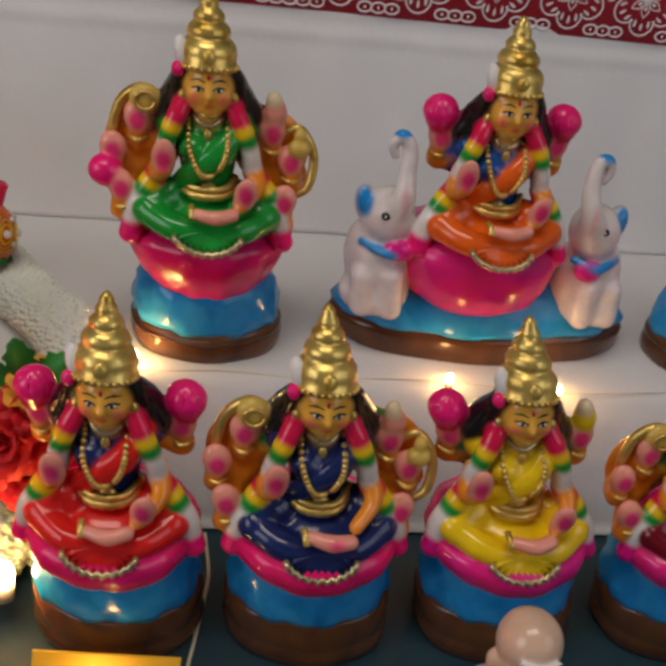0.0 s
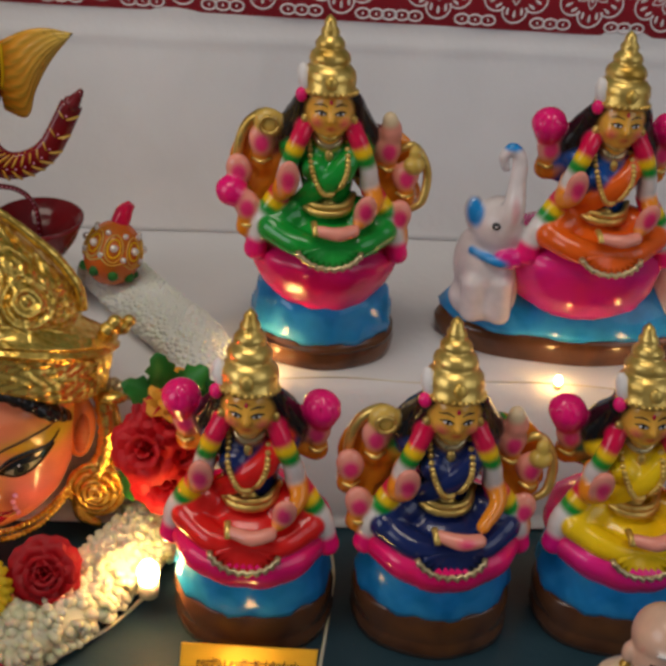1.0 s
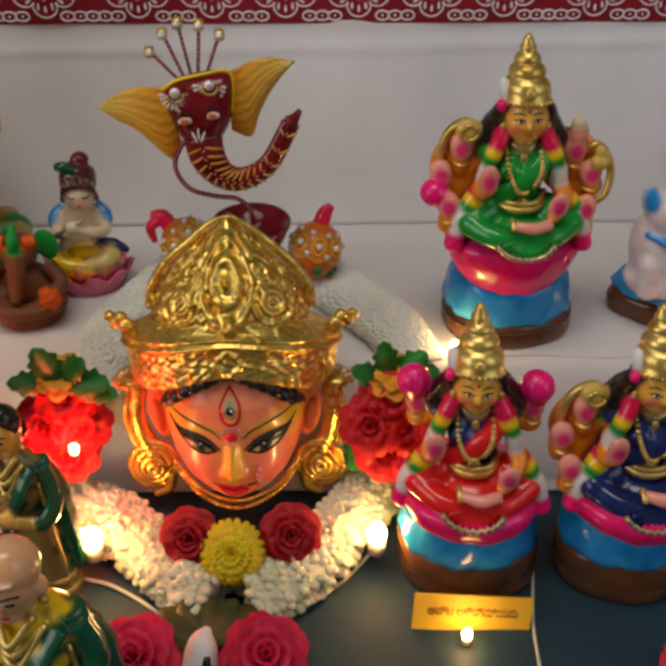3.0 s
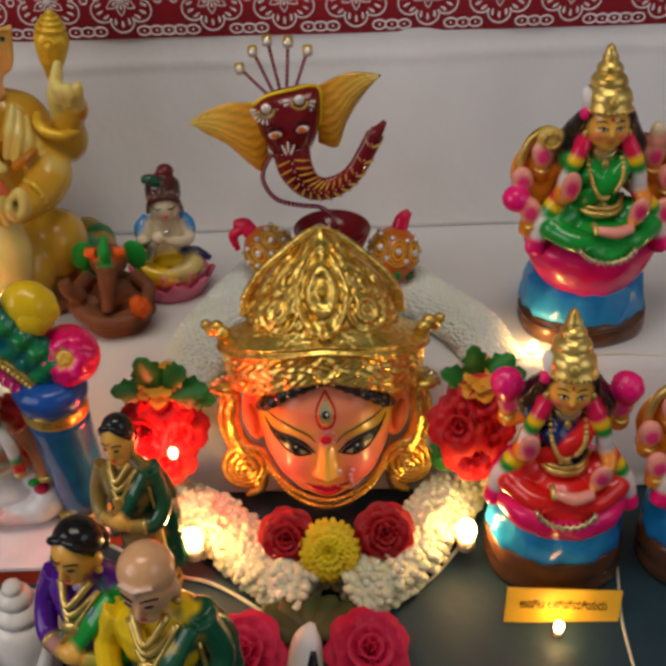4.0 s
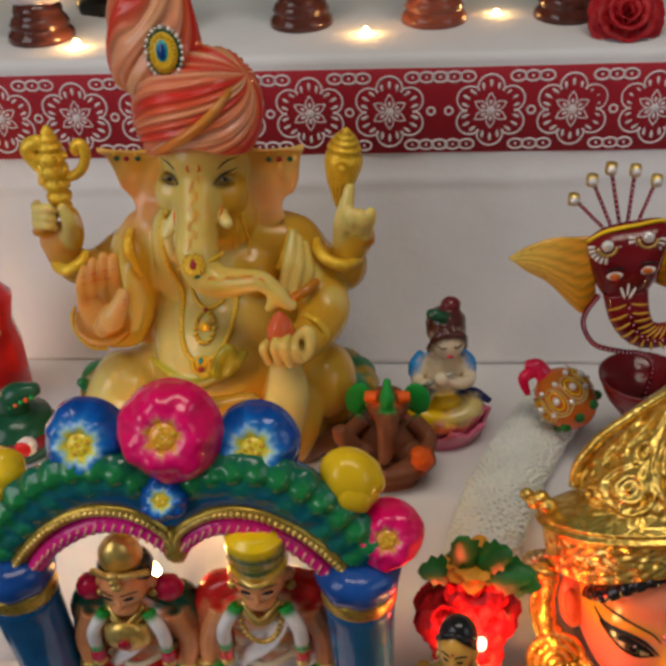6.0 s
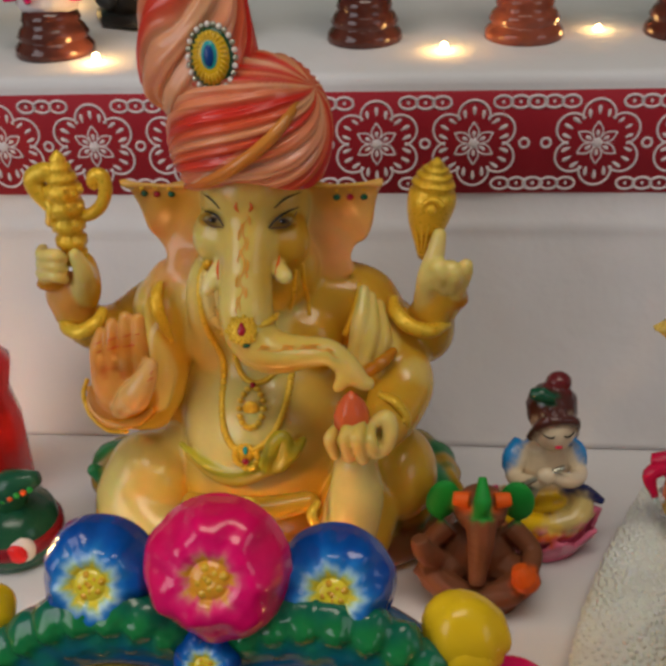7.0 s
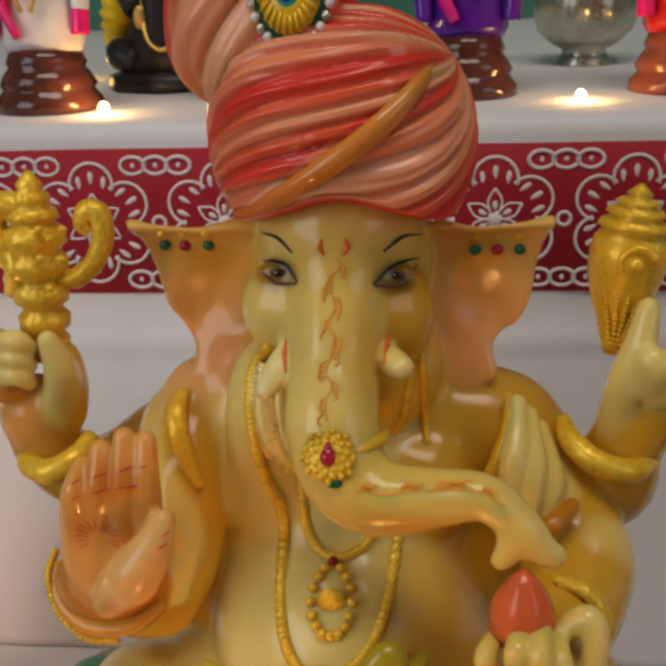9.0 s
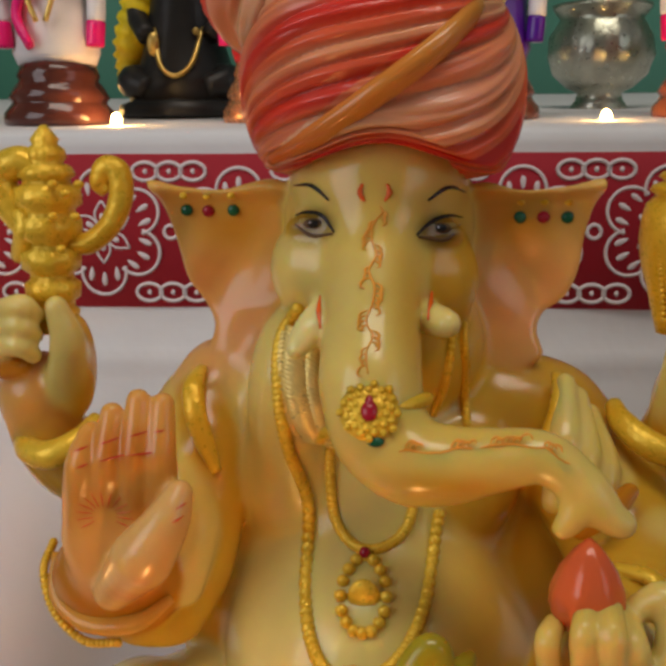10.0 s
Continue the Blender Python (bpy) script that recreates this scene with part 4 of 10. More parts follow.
    for sg in (-1, 1):
        g.ell(H(0.0060 * sg, -0.0080, -0.0035), (0.0042, 0.0032, 0.0038), face_, 0.003)
        g.brush(H(0.0068 * sg, -0.0102, -0.0040), (0.0046, 0.0040, 0.0044), (0.88, 0.14, 0.12), 0.8)
        g.ell(H(0.0118 * sg, 0.0000, -0.0010), (0.0022, 0.0022, 0.0038), face_, 0.001)
    g.ell(H(0, -0.0108, -0.0072), (0.0026, 0.0014, 0.0012), (0.60, 0.02, 0.03), 0.0006)
    g.skin(s, DOLLTINT, even=1)
    for sg in (-1, 1):
        s.tube(g.over([H(0.0020 * sg, -0.0112, 0.0012), H(0.0048 * sg, -0.0104, 0.0021), H(0.0082 * sg, -0.008, 0.0012)], 9, 0.0002), [0.0003, 0.0007, 0.0003], BLACK, smooth=False, seg=5)
        s.ell(g.front(H(0.0048 * sg, -0.0106, 0.0008), 0.0001), (0.0022, 0.0006, 0.0010), WHITE, rz=18 * sg, seg=10, rings=6)
        s.ell(g.front(H(0.0048 * sg, -0.0106, 0.0009), 0.0005), (0.0010, 0.0005, 0.0010), BLACK, seg=8, rings=6)
        s.tube(g.over([H(0.0018 * sg, -0.0114, 0.0046), H(0.0052 * sg, -0.0102, 0.0056), H(0.0086 * sg, -0.0075, 0.0044)], 9, 0.0001), [0.0002, 0.0005, 0.0002], BLACK, smooth=False, seg=5)
        s.ell(H(0.0124 * sg, -0.0020, -0.0055), (0.0026, 0.0026, 0.0030), GOLD)
    s.ell(g.front(H(0, -0.0115, 0.0066), 0.0001), (0.0009, 0.0006, 0.0016), CRIMSON, seg=8, rings=6)
    # pleats of the sari, spread as a fan over the lotus, with a pale gold edge
    s.at = Matrix.Translation(A(0, 0, 0))
    n, zk = 10, 0.086
    fan = []
    for j in range(2 * n + 1):
        a = math.pi * (1.10 + 0.80 * j / (2 * n))
        lift = 0.0014 if j % 2 else -0.0004
        for t, rr in ((0, 0.002), (1, 0.0090), (2, 0.0155)):
            fan.append((rr * math.cos(a) * 1.15, -0.0390 - lift * t * 0.6 + 0.0044 * t * math.sin(a) * 0.75, zk + 0.0015 + 0.66 * rr * math.sin(a)))
    faces = [(3 * j + t, 3 * j + t + 1, 3 * j + t + 4, 3 * j + t + 3) for j in range(2 * n) for t in range(2)]
    back = [(x, y + 0.012, z + 0.002) for x, y, z in fan]
    m_ = len(fan)
    faces += [(3 * j + 2, m_ + 3 * j + 2, m_ + 3 * j + 5, 3 * j + 5) for j in range(2 * n)]
    s.add(fan + back, faces, dress)
    s.tube([fan[3 * j + 2] for j in range(2 * n + 1)], 0.0016, PALEGOLD, smooth=False, seg=8)
    s.at = Matrix.Identity(4)
    # gold: belt, necklaces, bracelets, what the back arms hold
    for line, r in gold_bits:
        s.tube(line, [0.7 * r, r, r, 0.7 * r], GOLD, n=18, seg=10)
    for z, r in ((0.0990, 0.0024), (0.1030, 0.0018)):
        s.tube([A(-0.0150, -0.010, z + 0.002), A(-0.0090, -0.0205, z), A(0, -0.0232, z - 0.0006), A(0.0090, -0.0205, z), A(0.0150, -0.010, z + 0.002)], r, GOLD, n=20, seg=10, ripple=0.08, turns=9)
    s.ell(g.front(A(0, -0.022, 0.1005), 0.0012), (0.0052, 0.0030, 0.0046), FOIL, lump=0.08)
    s.tube(g.over([A(-0.0085, -0.016, 0.1395), A(-0.004, -0.020, 0.1360), A(0, -0.021, 0.1350), A(0.004, -0.020, 0.1360), A(0.0085, -0.016, 0.1395)], 16, 0.0004), 0.0016, PALEGOLD, smooth=False, seg=8)
    s.tube([A(-0.0070, -0.0155, 0.1430), A(0, -0.0200, 0.1405), A(0.0070, -0.0155, 0.1430)], 0.0015, GOLD, n=12)
    loop = [A(-0.0100, -0.0200, 0.1360), A(-0.0092, -0.0240, 0.1240), A(-0.0045, -0.0265, 0.1130), A(0, -0.0270, 0.1105), A(0.0045, -0.0265, 0.1130), A(0.0092, -0.0240, 0.1240), A(0.0100, -0.0200, 0.1360)]
    s.beads(g.over(loop, 40, 0.0008), 0.0017, GOLD, 34)
    s.ell(g.front(A(0, -0.0235, 0.1300), 0.0008), (0.0022, 0.0015, 0.0034), GOLD)
    s.tube([A(-0.0085, -0.0345, 0.0985), A(-0.0080, -0.0390, 0.0975), A(-0.0075, -0.0410, 0.0945)], 0.0018, GOLD, n=8)
    # crown in tiers
    s.at = Matrix.Translation(hd) @ pose(0, 0.0010, 0.0080, -14 * raised, 0, 0) @ Matrix.Diagonal((0.90, 0.90, 0.90, 1))

    def flute(t, z):
        return 1 + 0.02 * math.sin(12 * t)

    s.lathe([(0.0145, -0.001), (0.0158, 0.000), (0.0160, 0.0025), (0.0150, 0.0035), (0.0156, 0.0080), (0.0150, 0.0120), (0.0126, 0.0150), (0.0112, 0.0158), (0.0118, 0.0172), (0.0120, 0.0195),
             (0.0110, 0.0220), (0.0092, 0.0238), (0.0080, 0.0245), (0.0086, 0.0258), (0.0084, 0.0280), (0.0068, 0.0302), (0.0050, 0.0315), (0.0054, 0.0330), (0.0050, 0.0350), (0.0034, 0.0368),
             (0.0036, 0.0385), (0.0026, 0.0405), (0.0005, 0.0425)], GOLD, seg=30, wave=flute)
    s.beads([(0.0160 * math.cos(a), 0.0160 * math.sin(a), 0.001) for a in np.linspace(math.pi, 2 * math.pi, 15)], 0.0013, GOLD, 15)
    s.ell((0, -0.0150, 0.0075), (0.0036, 0.0022, 0.0042), FOIL)
    s.ell((-0.0145, -0.004, 0.008), (0.0042, 0.0042, 0.0085), WHITE, ry=-8)
    s.ell((-0.0165, -0.006, -0.001), (0.0036, 0.0036, 0.0042), PINK)
    s.at = Matrix.Identity(4)
    ob = s.build(name)
    sh = Matrix.Identity(4)
    sh[0][2], sh[1][2] = lean[0], lean[1]
    ob.data.transform(Matrix.Scale(k, 4))
    ob.data.transform(sh)
    ob.matrix_world = pose(*loc, 0, 0, rz)
    return tagged(ob, label, "statue", "painted clay goddess dolls")


goddess("goddess_statue", "painted clay goddess doll in a red sari on a pink lotus", (0.008, 0.0, 0), RED, NAVY, "lotus", h=0.209, lean=(-0.04, 0.03), rz=-6)
goddess("goddess_statue", "painted clay goddess doll in a navy sari with many arms", (0.109, -0.002, 0), NAVY, NAVY, "many", h=0.211, lean=(-0.06, 0.02), shawl=GREEN, lotus=PINK)
goddess("goddess_statue", "painted clay goddess doll in a yellow sari", (0.2145, -0.002, 0), YELLOW, YELLOW, "conch", h=0.210, lean=(-0.12, 0.02), shawl=DKGREEN,
        lotus=MAGENTA)
goddess("goddess_statue", "painted clay goddess doll in a maroon sari with many arms", (0.318, -0.002, 0), MAROON, MAROON, "many", h=0.200, lean=(-0.10, 0.02), shawl=GREEN,
        lotus=MAGENTA)
goddess("goddess_statue", "painted clay goddess doll in green on a tall pink lotus", (0.050, 0.150, ZB), GREEN, GREEN, "many", h=0.216, base="tall",
        lean=(-0.05, 0.01), shawl=MAROON, forward=-0.008, raised=0.6)
goddess("goddess_statue", "painted clay goddess doll in an orange sari between white elephants", (0.214, 0.150, ZB), ORANGE, DEEP, "lotus", h=0.216,
        base="elephants", lean=(-0.05, 0.0), shawl=DEEP, forward=-0.004, raised=0.6)
goddess("goddess_statue", "painted clay goddess doll in red on a brown base", (0.385, 0.150, ZB), RED, RED, "lotus", h=0.214, base="tall")

# ---- the large resin Ganesha, one plain mesh ----


def turban(s, c, r, pole, folds, depth, tones, seed_, low=-0.5, square=2.3, twist=0.5, seg=240, rings=130, arch=0.0, taper=0.0):
    """A wound cloth dome: folds fan out from a pole, each with its own tone running into the next."""
    rnd = random.Random(seed_)
    pole = np.array(pole, float) / np.linalg.norm(pole)
    u, w = ring_basis(pole)
    th = np.linspace(0, 2 * np.pi, seg, endpoint=False)[None]
    ph = np.linspace(-np.pi / 2 + 0.02, np.pi / 2 - 0.02, rings)[:, None]
    d = np.stack([np.cos(ph) * np.cos(th), np.cos(ph) * np.sin(th), np.sin(ph) * np.ones_like(th)], -1)
    az = np.arctan2(d @ w, d @ u)
    pol = np.arccos(np.clip(d @ pole, -1, 1))
    q = folds * (az + twist * pol + 0.14 * np.sin(2 * az + 1) + 0.05 * np.sin(7 * az + 3 * pol)) / (2 * np.pi)
    cell = np.floor(q).astype(int)
    f = q - cell
    ridge = np.abs(np.sin(np.pi * f)) ** 0.55 + 0.25 * np.sin(np.pi * ((2.6 * f + 0.4 * np.sin(4 * pol)) % 1))
    fade = np.clip(1.6 * pol, 0.25, 1) * np.clip((2.9 - pol) * 2, 0, 1)
    k = 1 + depth * (ridge - 0.75) * fade
    v = d * (1 / (np.sum(np.abs(d) ** square, -1) ** (1 / square)))[..., None]
    z = v[..., 2]
    edge = low + arch * np.exp(-(v[..., 0] / 0.55) ** 2) * np.clip(-2 * v[..., 1], 0, 1)  # the front edge rises over the brow
    v[..., 2] = np.where(z < edge, edge + 0.25 * (z - edge), z)
    v[..., :2] *= (1 - taper * np.clip(v[..., 2], -0.5, 1))[..., None]
    pts = np.array(c) + v * np.array(r) * k[..., None]
    n = len(tones)
    pick = [rnd.randrange(n) for _ in range(64)]
    t0 = np.array([tones[pick[i % 64]] for i in cell.ravel()]).reshape(*cell.shape, 3)
    t1 = np.array([tones[pick[(i + 1) % 64]] for i in cell.ravel()]).reshape(*cell.shape, 3)
    m = np.clip((f - 0.55) / 0.45, 0, 1)[..., None] ** 1.5
    streak = (0.5 + 0.5 * np.sin(3.1 * pol + 2.3 * cell))[..., None]
    tone = (t0 * (1 - m) + t1 * m) * (0.72 + 0.28 * streak) + np.array(tones[0]) * 0.28 * (1 - streak)
    s.grid(pts, TURBANTINT, tint=tone)


def ganesha():
    s = Sculpt()
    g = Clay((-0.535, 0.115, ZB - 0.004), (-0.275, 0.285, 0.325), 0.0009)
    X = -0.400
    # pale left, honey right: light from the left is put into these tones
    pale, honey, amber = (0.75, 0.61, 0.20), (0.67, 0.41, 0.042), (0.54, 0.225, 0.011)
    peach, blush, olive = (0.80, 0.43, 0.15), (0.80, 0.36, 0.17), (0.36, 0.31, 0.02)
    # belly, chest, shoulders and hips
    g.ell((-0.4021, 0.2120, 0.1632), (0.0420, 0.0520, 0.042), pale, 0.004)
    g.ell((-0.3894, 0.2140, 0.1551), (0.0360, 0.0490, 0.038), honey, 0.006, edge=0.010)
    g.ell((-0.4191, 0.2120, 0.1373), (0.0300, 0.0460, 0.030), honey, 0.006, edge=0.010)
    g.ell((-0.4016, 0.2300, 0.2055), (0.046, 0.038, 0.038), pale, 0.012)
    # amber hips: the shade below the belly is put into the colour
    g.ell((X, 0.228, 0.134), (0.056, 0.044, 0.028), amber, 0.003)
    # breast and shoulders: lit side coloured pale, shaded side honey
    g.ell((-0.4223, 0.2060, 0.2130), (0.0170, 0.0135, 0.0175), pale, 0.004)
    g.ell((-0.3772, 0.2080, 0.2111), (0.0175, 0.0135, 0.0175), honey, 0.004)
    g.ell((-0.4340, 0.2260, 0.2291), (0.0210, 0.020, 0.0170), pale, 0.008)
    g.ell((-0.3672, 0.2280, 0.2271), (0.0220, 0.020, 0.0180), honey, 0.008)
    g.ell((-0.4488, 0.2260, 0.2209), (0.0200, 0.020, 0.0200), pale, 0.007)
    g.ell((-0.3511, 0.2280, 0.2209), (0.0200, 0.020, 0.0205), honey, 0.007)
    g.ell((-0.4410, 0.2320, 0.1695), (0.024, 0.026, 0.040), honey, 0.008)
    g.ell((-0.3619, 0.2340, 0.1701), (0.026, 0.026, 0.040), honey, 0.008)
    g.brush((-0.3981, 0.1700, 0.2117), (0.020, 0.03, 0.016), pale, 0.7)
    g.dent((-0.3782, 0.1660, 0.1752), (0.0034, 0.006, 0.0030), 0.003, tone=amber)
    # fuller breast beside the trunk, under the leaf collar; the shoulder runs up into the ear
    g.ell((-0.4229, 0.2005, 0.2347), (0.0120, 0.0130, 0.0260), pale, 0.005)
    g.ell((-0.4457, 0.2240, 0.2370), (0.0120, 0.0130, 0.0110), peach, 0.006, edge=0.006)
    g.ell((-0.4327, 0.2220, 0.2471), (0.0110, 0.0110, 0.0120), peach, 0.006, edge=0.006)
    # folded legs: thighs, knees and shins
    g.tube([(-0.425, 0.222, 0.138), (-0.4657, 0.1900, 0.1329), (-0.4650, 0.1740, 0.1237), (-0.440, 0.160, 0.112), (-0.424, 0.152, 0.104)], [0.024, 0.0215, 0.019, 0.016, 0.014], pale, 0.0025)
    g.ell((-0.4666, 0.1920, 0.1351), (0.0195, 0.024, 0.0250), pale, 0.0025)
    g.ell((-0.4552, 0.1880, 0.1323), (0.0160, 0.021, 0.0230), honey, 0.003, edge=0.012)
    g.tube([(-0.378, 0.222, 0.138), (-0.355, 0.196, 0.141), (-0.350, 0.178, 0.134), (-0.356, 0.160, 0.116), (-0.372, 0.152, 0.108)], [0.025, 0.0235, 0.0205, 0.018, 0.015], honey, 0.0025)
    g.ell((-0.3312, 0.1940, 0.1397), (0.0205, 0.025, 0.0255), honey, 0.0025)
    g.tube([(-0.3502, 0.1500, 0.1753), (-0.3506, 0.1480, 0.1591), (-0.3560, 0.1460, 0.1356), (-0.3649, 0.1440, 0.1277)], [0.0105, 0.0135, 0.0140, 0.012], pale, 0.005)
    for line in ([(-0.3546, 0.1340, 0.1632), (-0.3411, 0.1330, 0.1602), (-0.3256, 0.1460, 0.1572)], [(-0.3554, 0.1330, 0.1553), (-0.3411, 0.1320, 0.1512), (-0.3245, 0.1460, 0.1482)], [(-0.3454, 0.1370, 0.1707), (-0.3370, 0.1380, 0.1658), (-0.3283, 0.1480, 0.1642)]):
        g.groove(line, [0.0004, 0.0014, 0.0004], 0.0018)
    # lap in amber too, shade between the legs given as colour
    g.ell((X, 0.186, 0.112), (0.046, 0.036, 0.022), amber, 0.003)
    g.tube([(-0.4327, 0.1560, 0.1475), (-0.4017, 0.1460, 0.1513), (-0.3734, 0.1480, 0.1562)], [0.005, 0.007, 0.005], (0.62, 0.34, 0.03), 0.006)
    # sash under the belly, tied in a bow
    g.tube([(-0.4412, 0.1820, 0.1639), (-0.4263, 0.1680, 0.1624), (-0.4107, 0.1620, 0.1620), (-0.3972, 0.1600, 0.1689), (-0.3906, 0.1600, 0.1753)], [0.0016, 0.0027, 0.0030, 0.0028, 0.002], (0.52, 0.44, 0.035), 0.0016)
    g.tube([(-0.4383, 0.1800, 0.1587), (-0.4222, 0.1660, 0.1568), (-0.4080, 0.1600, 0.1581), (-0.3919, 0.1580, 0.1659)], [0.0016, 0.0026, 0.003, 0.002], honey, 0.002)
    g.tube([(-0.3932, 0.1580, 0.1674), (-0.3908, 0.1550, 0.1805), (-0.3864, 0.1560, 0.1874), (-0.3833, 0.1560, 0.1853), (-0.3853, 0.1560, 0.1770), (-0.3906, 0.1580, 0.1675)], [0.0030, 0.0038, 0.0036, 0.0034, 0.0036, 0.003], olive, 0.0012)
    g.tube([(-0.3867, 0.1570, 0.1716), (-0.3803, 0.1570, 0.1794), (-0.3759, 0.1620, 0.1820)], [0.0042, 0.0040, 0.0020], olive, 0.002)
    g.ell((-0.3890, 0.1550, 0.1791), (0.0022, 0.0022, 0.0050), olive, 0.001)
    # drapery over both shoulders
    g.tube([(-0.4491, 0.2140, 0.2325), (-0.4473, 0.2060, 0.2205), (-0.4465, 0.2020, 0.2052), (-0.4499, 0.1980, 0.1879), (-0.4559, 0.1940, 0.1753)], [0.0080, 0.0095, 0.0098, 0.0100, 0.0085], honey, 0.003)
    g.tube([(-0.4542, 0.2120, 0.2271), (-0.4518, 0.2000, 0.2141), (-0.4490, 0.1920, 0.2011), (-0.4509, 0.1860, 0.1871)], [0.006, 0.0070, 0.0070, 0.005], pale, 0.0020)
    g.groove([(-0.4489, 0.1960, 0.2298), (-0.4439, 0.1840, 0.2164), (-0.4442, 0.1760, 0.1997)], [0.0004, 0.0012, 0.0005], 0.0015)
    g.groove([(-0.4422, 0.1900, 0.2282), (-0.4377, 0.1820, 0.2131), (-0.4401, 0.1800, 0.1927)], [0.0004, 0.0013, 0.0005], 0.0015)
    for a, b, c, r in (((-0.3481, 0.2080, 0.2395), (-0.3498, 0.1960, 0.2265), (-0.3531, 0.1900, 0.2117), 0.0046), ((-0.3446, 0.2080, 0.2358), (-0.3445, 0.1960, 0.2229), (-0.3472, 0.1880, 0.2091), 0.0046),
                       ((-0.3409, 0.2100, 0.2305), (-0.3388, 0.1980, 0.2182), (-0.3417, 0.1900, 0.2051), 0.0046), ((-0.3375, 0.2130, 0.2231), (-0.3343, 0.2010, 0.2137), (-0.3365, 0.1920, 0.2033), 0.0042)):
        g.tube([a, b, c], [0.6 * r, r, 0.7 * r], pale, 0.0013)
    g.tube([(-0.3468, 0.1840, 0.2069), (-0.3399, 0.1840, 0.2115), (-0.3336, 0.1900, 0.2150)], [0.003, 0.0034, 0.0025], amber, 0.001)
    # right lower arm and the hand with the sweet
    g.tube([(-0.3454, 0.2260, 0.2171), (-0.3354, 0.2120, 0.2033), (-0.3302, 0.1980, 0.1922), (-0.3334, 0.1800, 0.1877), (-0.3419, 0.1600, 0.1874)], [0.0175, 0.0175, 0.0165, 0.0140, 0.0110], honey, 0.003)
    g.ell((-0.3265, 0.1960, 0.1935), (0.0115, 0.014, 0.0150), pale, 0.004)
    g.ell((-0.3463, 0.1520, 0.1908), (0.0130, 0.0100, 0.0085), pale, 0.003)
    g.tube([(-0.3586, 0.1460, 0.1996), (-0.3610, 0.1400, 0.1982), (-0.3592, 0.1440, 0.1869)], [0.0026, 0.0030, 0.0027], pale, 0.0006)
    g.tube([(-0.3519, 0.1440, 0.2046), (-0.3538, 0.1370, 0.2013), (-0.3523, 0.1410, 0.1877)], [0.0028, 0.0032, 0.0030], pale, 0.0006)
    g.tube([(-0.3473, 0.1440, 0.2051), (-0.3481, 0.1360, 0.2015), (-0.3459, 0.1400, 0.1879)], [0.0028, 0.0032, 0.0030], pale, 0.0006)
    g.tube([(-0.3432, 0.1460, 0.2021), (-0.3428, 0.1380, 0.1989), (-0.3400, 0.1400, 0.1913), (-0.3353, 0.1420, 0.1942), (-0.3337, 0.1440, 0.2017), (-0.3355, 0.1460, 0.2064), (-0.3398, 0.1470, 0.2036)],
           [0.0028, 0.0031, 0.0030, 0.0034, 0.0036, 0.0038, 0.0034], pale, 0.0007)
    # right upper arm, raised with the conch
    g.tube([(-0.3488, 0.2380, 0.2115), (-0.3308, 0.2340, 0.2002), (-0.3173, 0.2220, 0.2065), (-0.3144, 0.2160, 0.2220), (-0.3095, 0.2140, 0.2350)], [0.0180, 0.0160, 0.0135, 0.0115, 0.0105], honey, 0.004)
    g.ell((-0.3102, 0.2140, 0.2350), (0.0125, 0.0090, 0.0120), peach, 0.004, (0, 25, 0))
    g.tube([(-0.3177, 0.2120, 0.2314), (-0.3165, 0.2060, 0.2484), (-0.3137, 0.2060, 0.2596), (-0.3118, 0.2080, 0.2685)], [0.0060, 0.0056, 0.0046, 0.0034], pale, 0.0016)
    g.tube([(-0.3141, 0.2040, 0.2464), (-0.3121, 0.2010, 0.2552), (-0.3104, 0.2000, 0.2521), (-0.3110, 0.2030, 0.2454)], [0.0044, 0.0046, 0.0044, 0.0036], pale, 0.0008)
    g.tube([(-0.3087, 0.2040, 0.2435), (-0.3066, 0.2010, 0.2538), (-0.3048, 0.2000, 0.2508), (-0.3057, 0.2030, 0.2433)], [0.0044, 0.0046, 0.0044, 0.0036], pale, 0.0008)
    g.tube([(-0.3029, 0.2060, 0.2399), (-0.3000, 0.2030, 0.2510), (-0.2992, 0.2020, 0.2555)], [0.0042, 0.0042, 0.0034], pale, 0.0008)
    g.ell((-0.3020, 0.2080, 0.2347), (0.0050, 0.0040, 0.0052), amber, 0.002)
    # left upper arm, raised with the mace
    g.tube([(-0.4604, 0.2400, 0.2111), (-0.4794, 0.2360, 0.2024), (-0.4895, 0.2220, 0.2091), (-0.4962, 0.2160, 0.2201), (-0.4984, 0.2140, 0.2321)], [0.0180, 0.0145, 0.0120, 0.0112, 0.0105], honey, 0.004)
    g.ell((-0.4978, 0.2130, 0.2341), (0.0118, 0.0090, 0.0120), blush, 0.004, (0, -14, 0), 0.006)
    g.tube([(-0.4899, 0.2100, 0.2354), (-0.4854, 0.2040, 0.2499), (-0.4875, 0.2020, 0.2608)], [0.0060, 0.0052, 0.0032], pale, 0.002)
    g.ell((-0.4861, 0.2120, 0.2423), (0.0055, 0.0075, 0.0150), honey, 0.003)
    g.tube([(-0.5080, 0.2140, 0.2581), (-0.5050, 0.2050, 0.2590), (-0.4964, 0.2000, 0.2614), (-0.4938, 0.2030, 0.2582)], [0.0030, 0.0034, 0.0034, 0.0026], pale, 0.0008)
    g.tube([(-0.5087, 0.2140, 0.2530), (-0.5057, 0.2050, 0.2540), (-0.4972, 0.2000, 0.2560), (-0.4945, 0.2030, 0.2527)], [0.0030, 0.0034, 0.0034, 0.0026], pale, 0.0008)
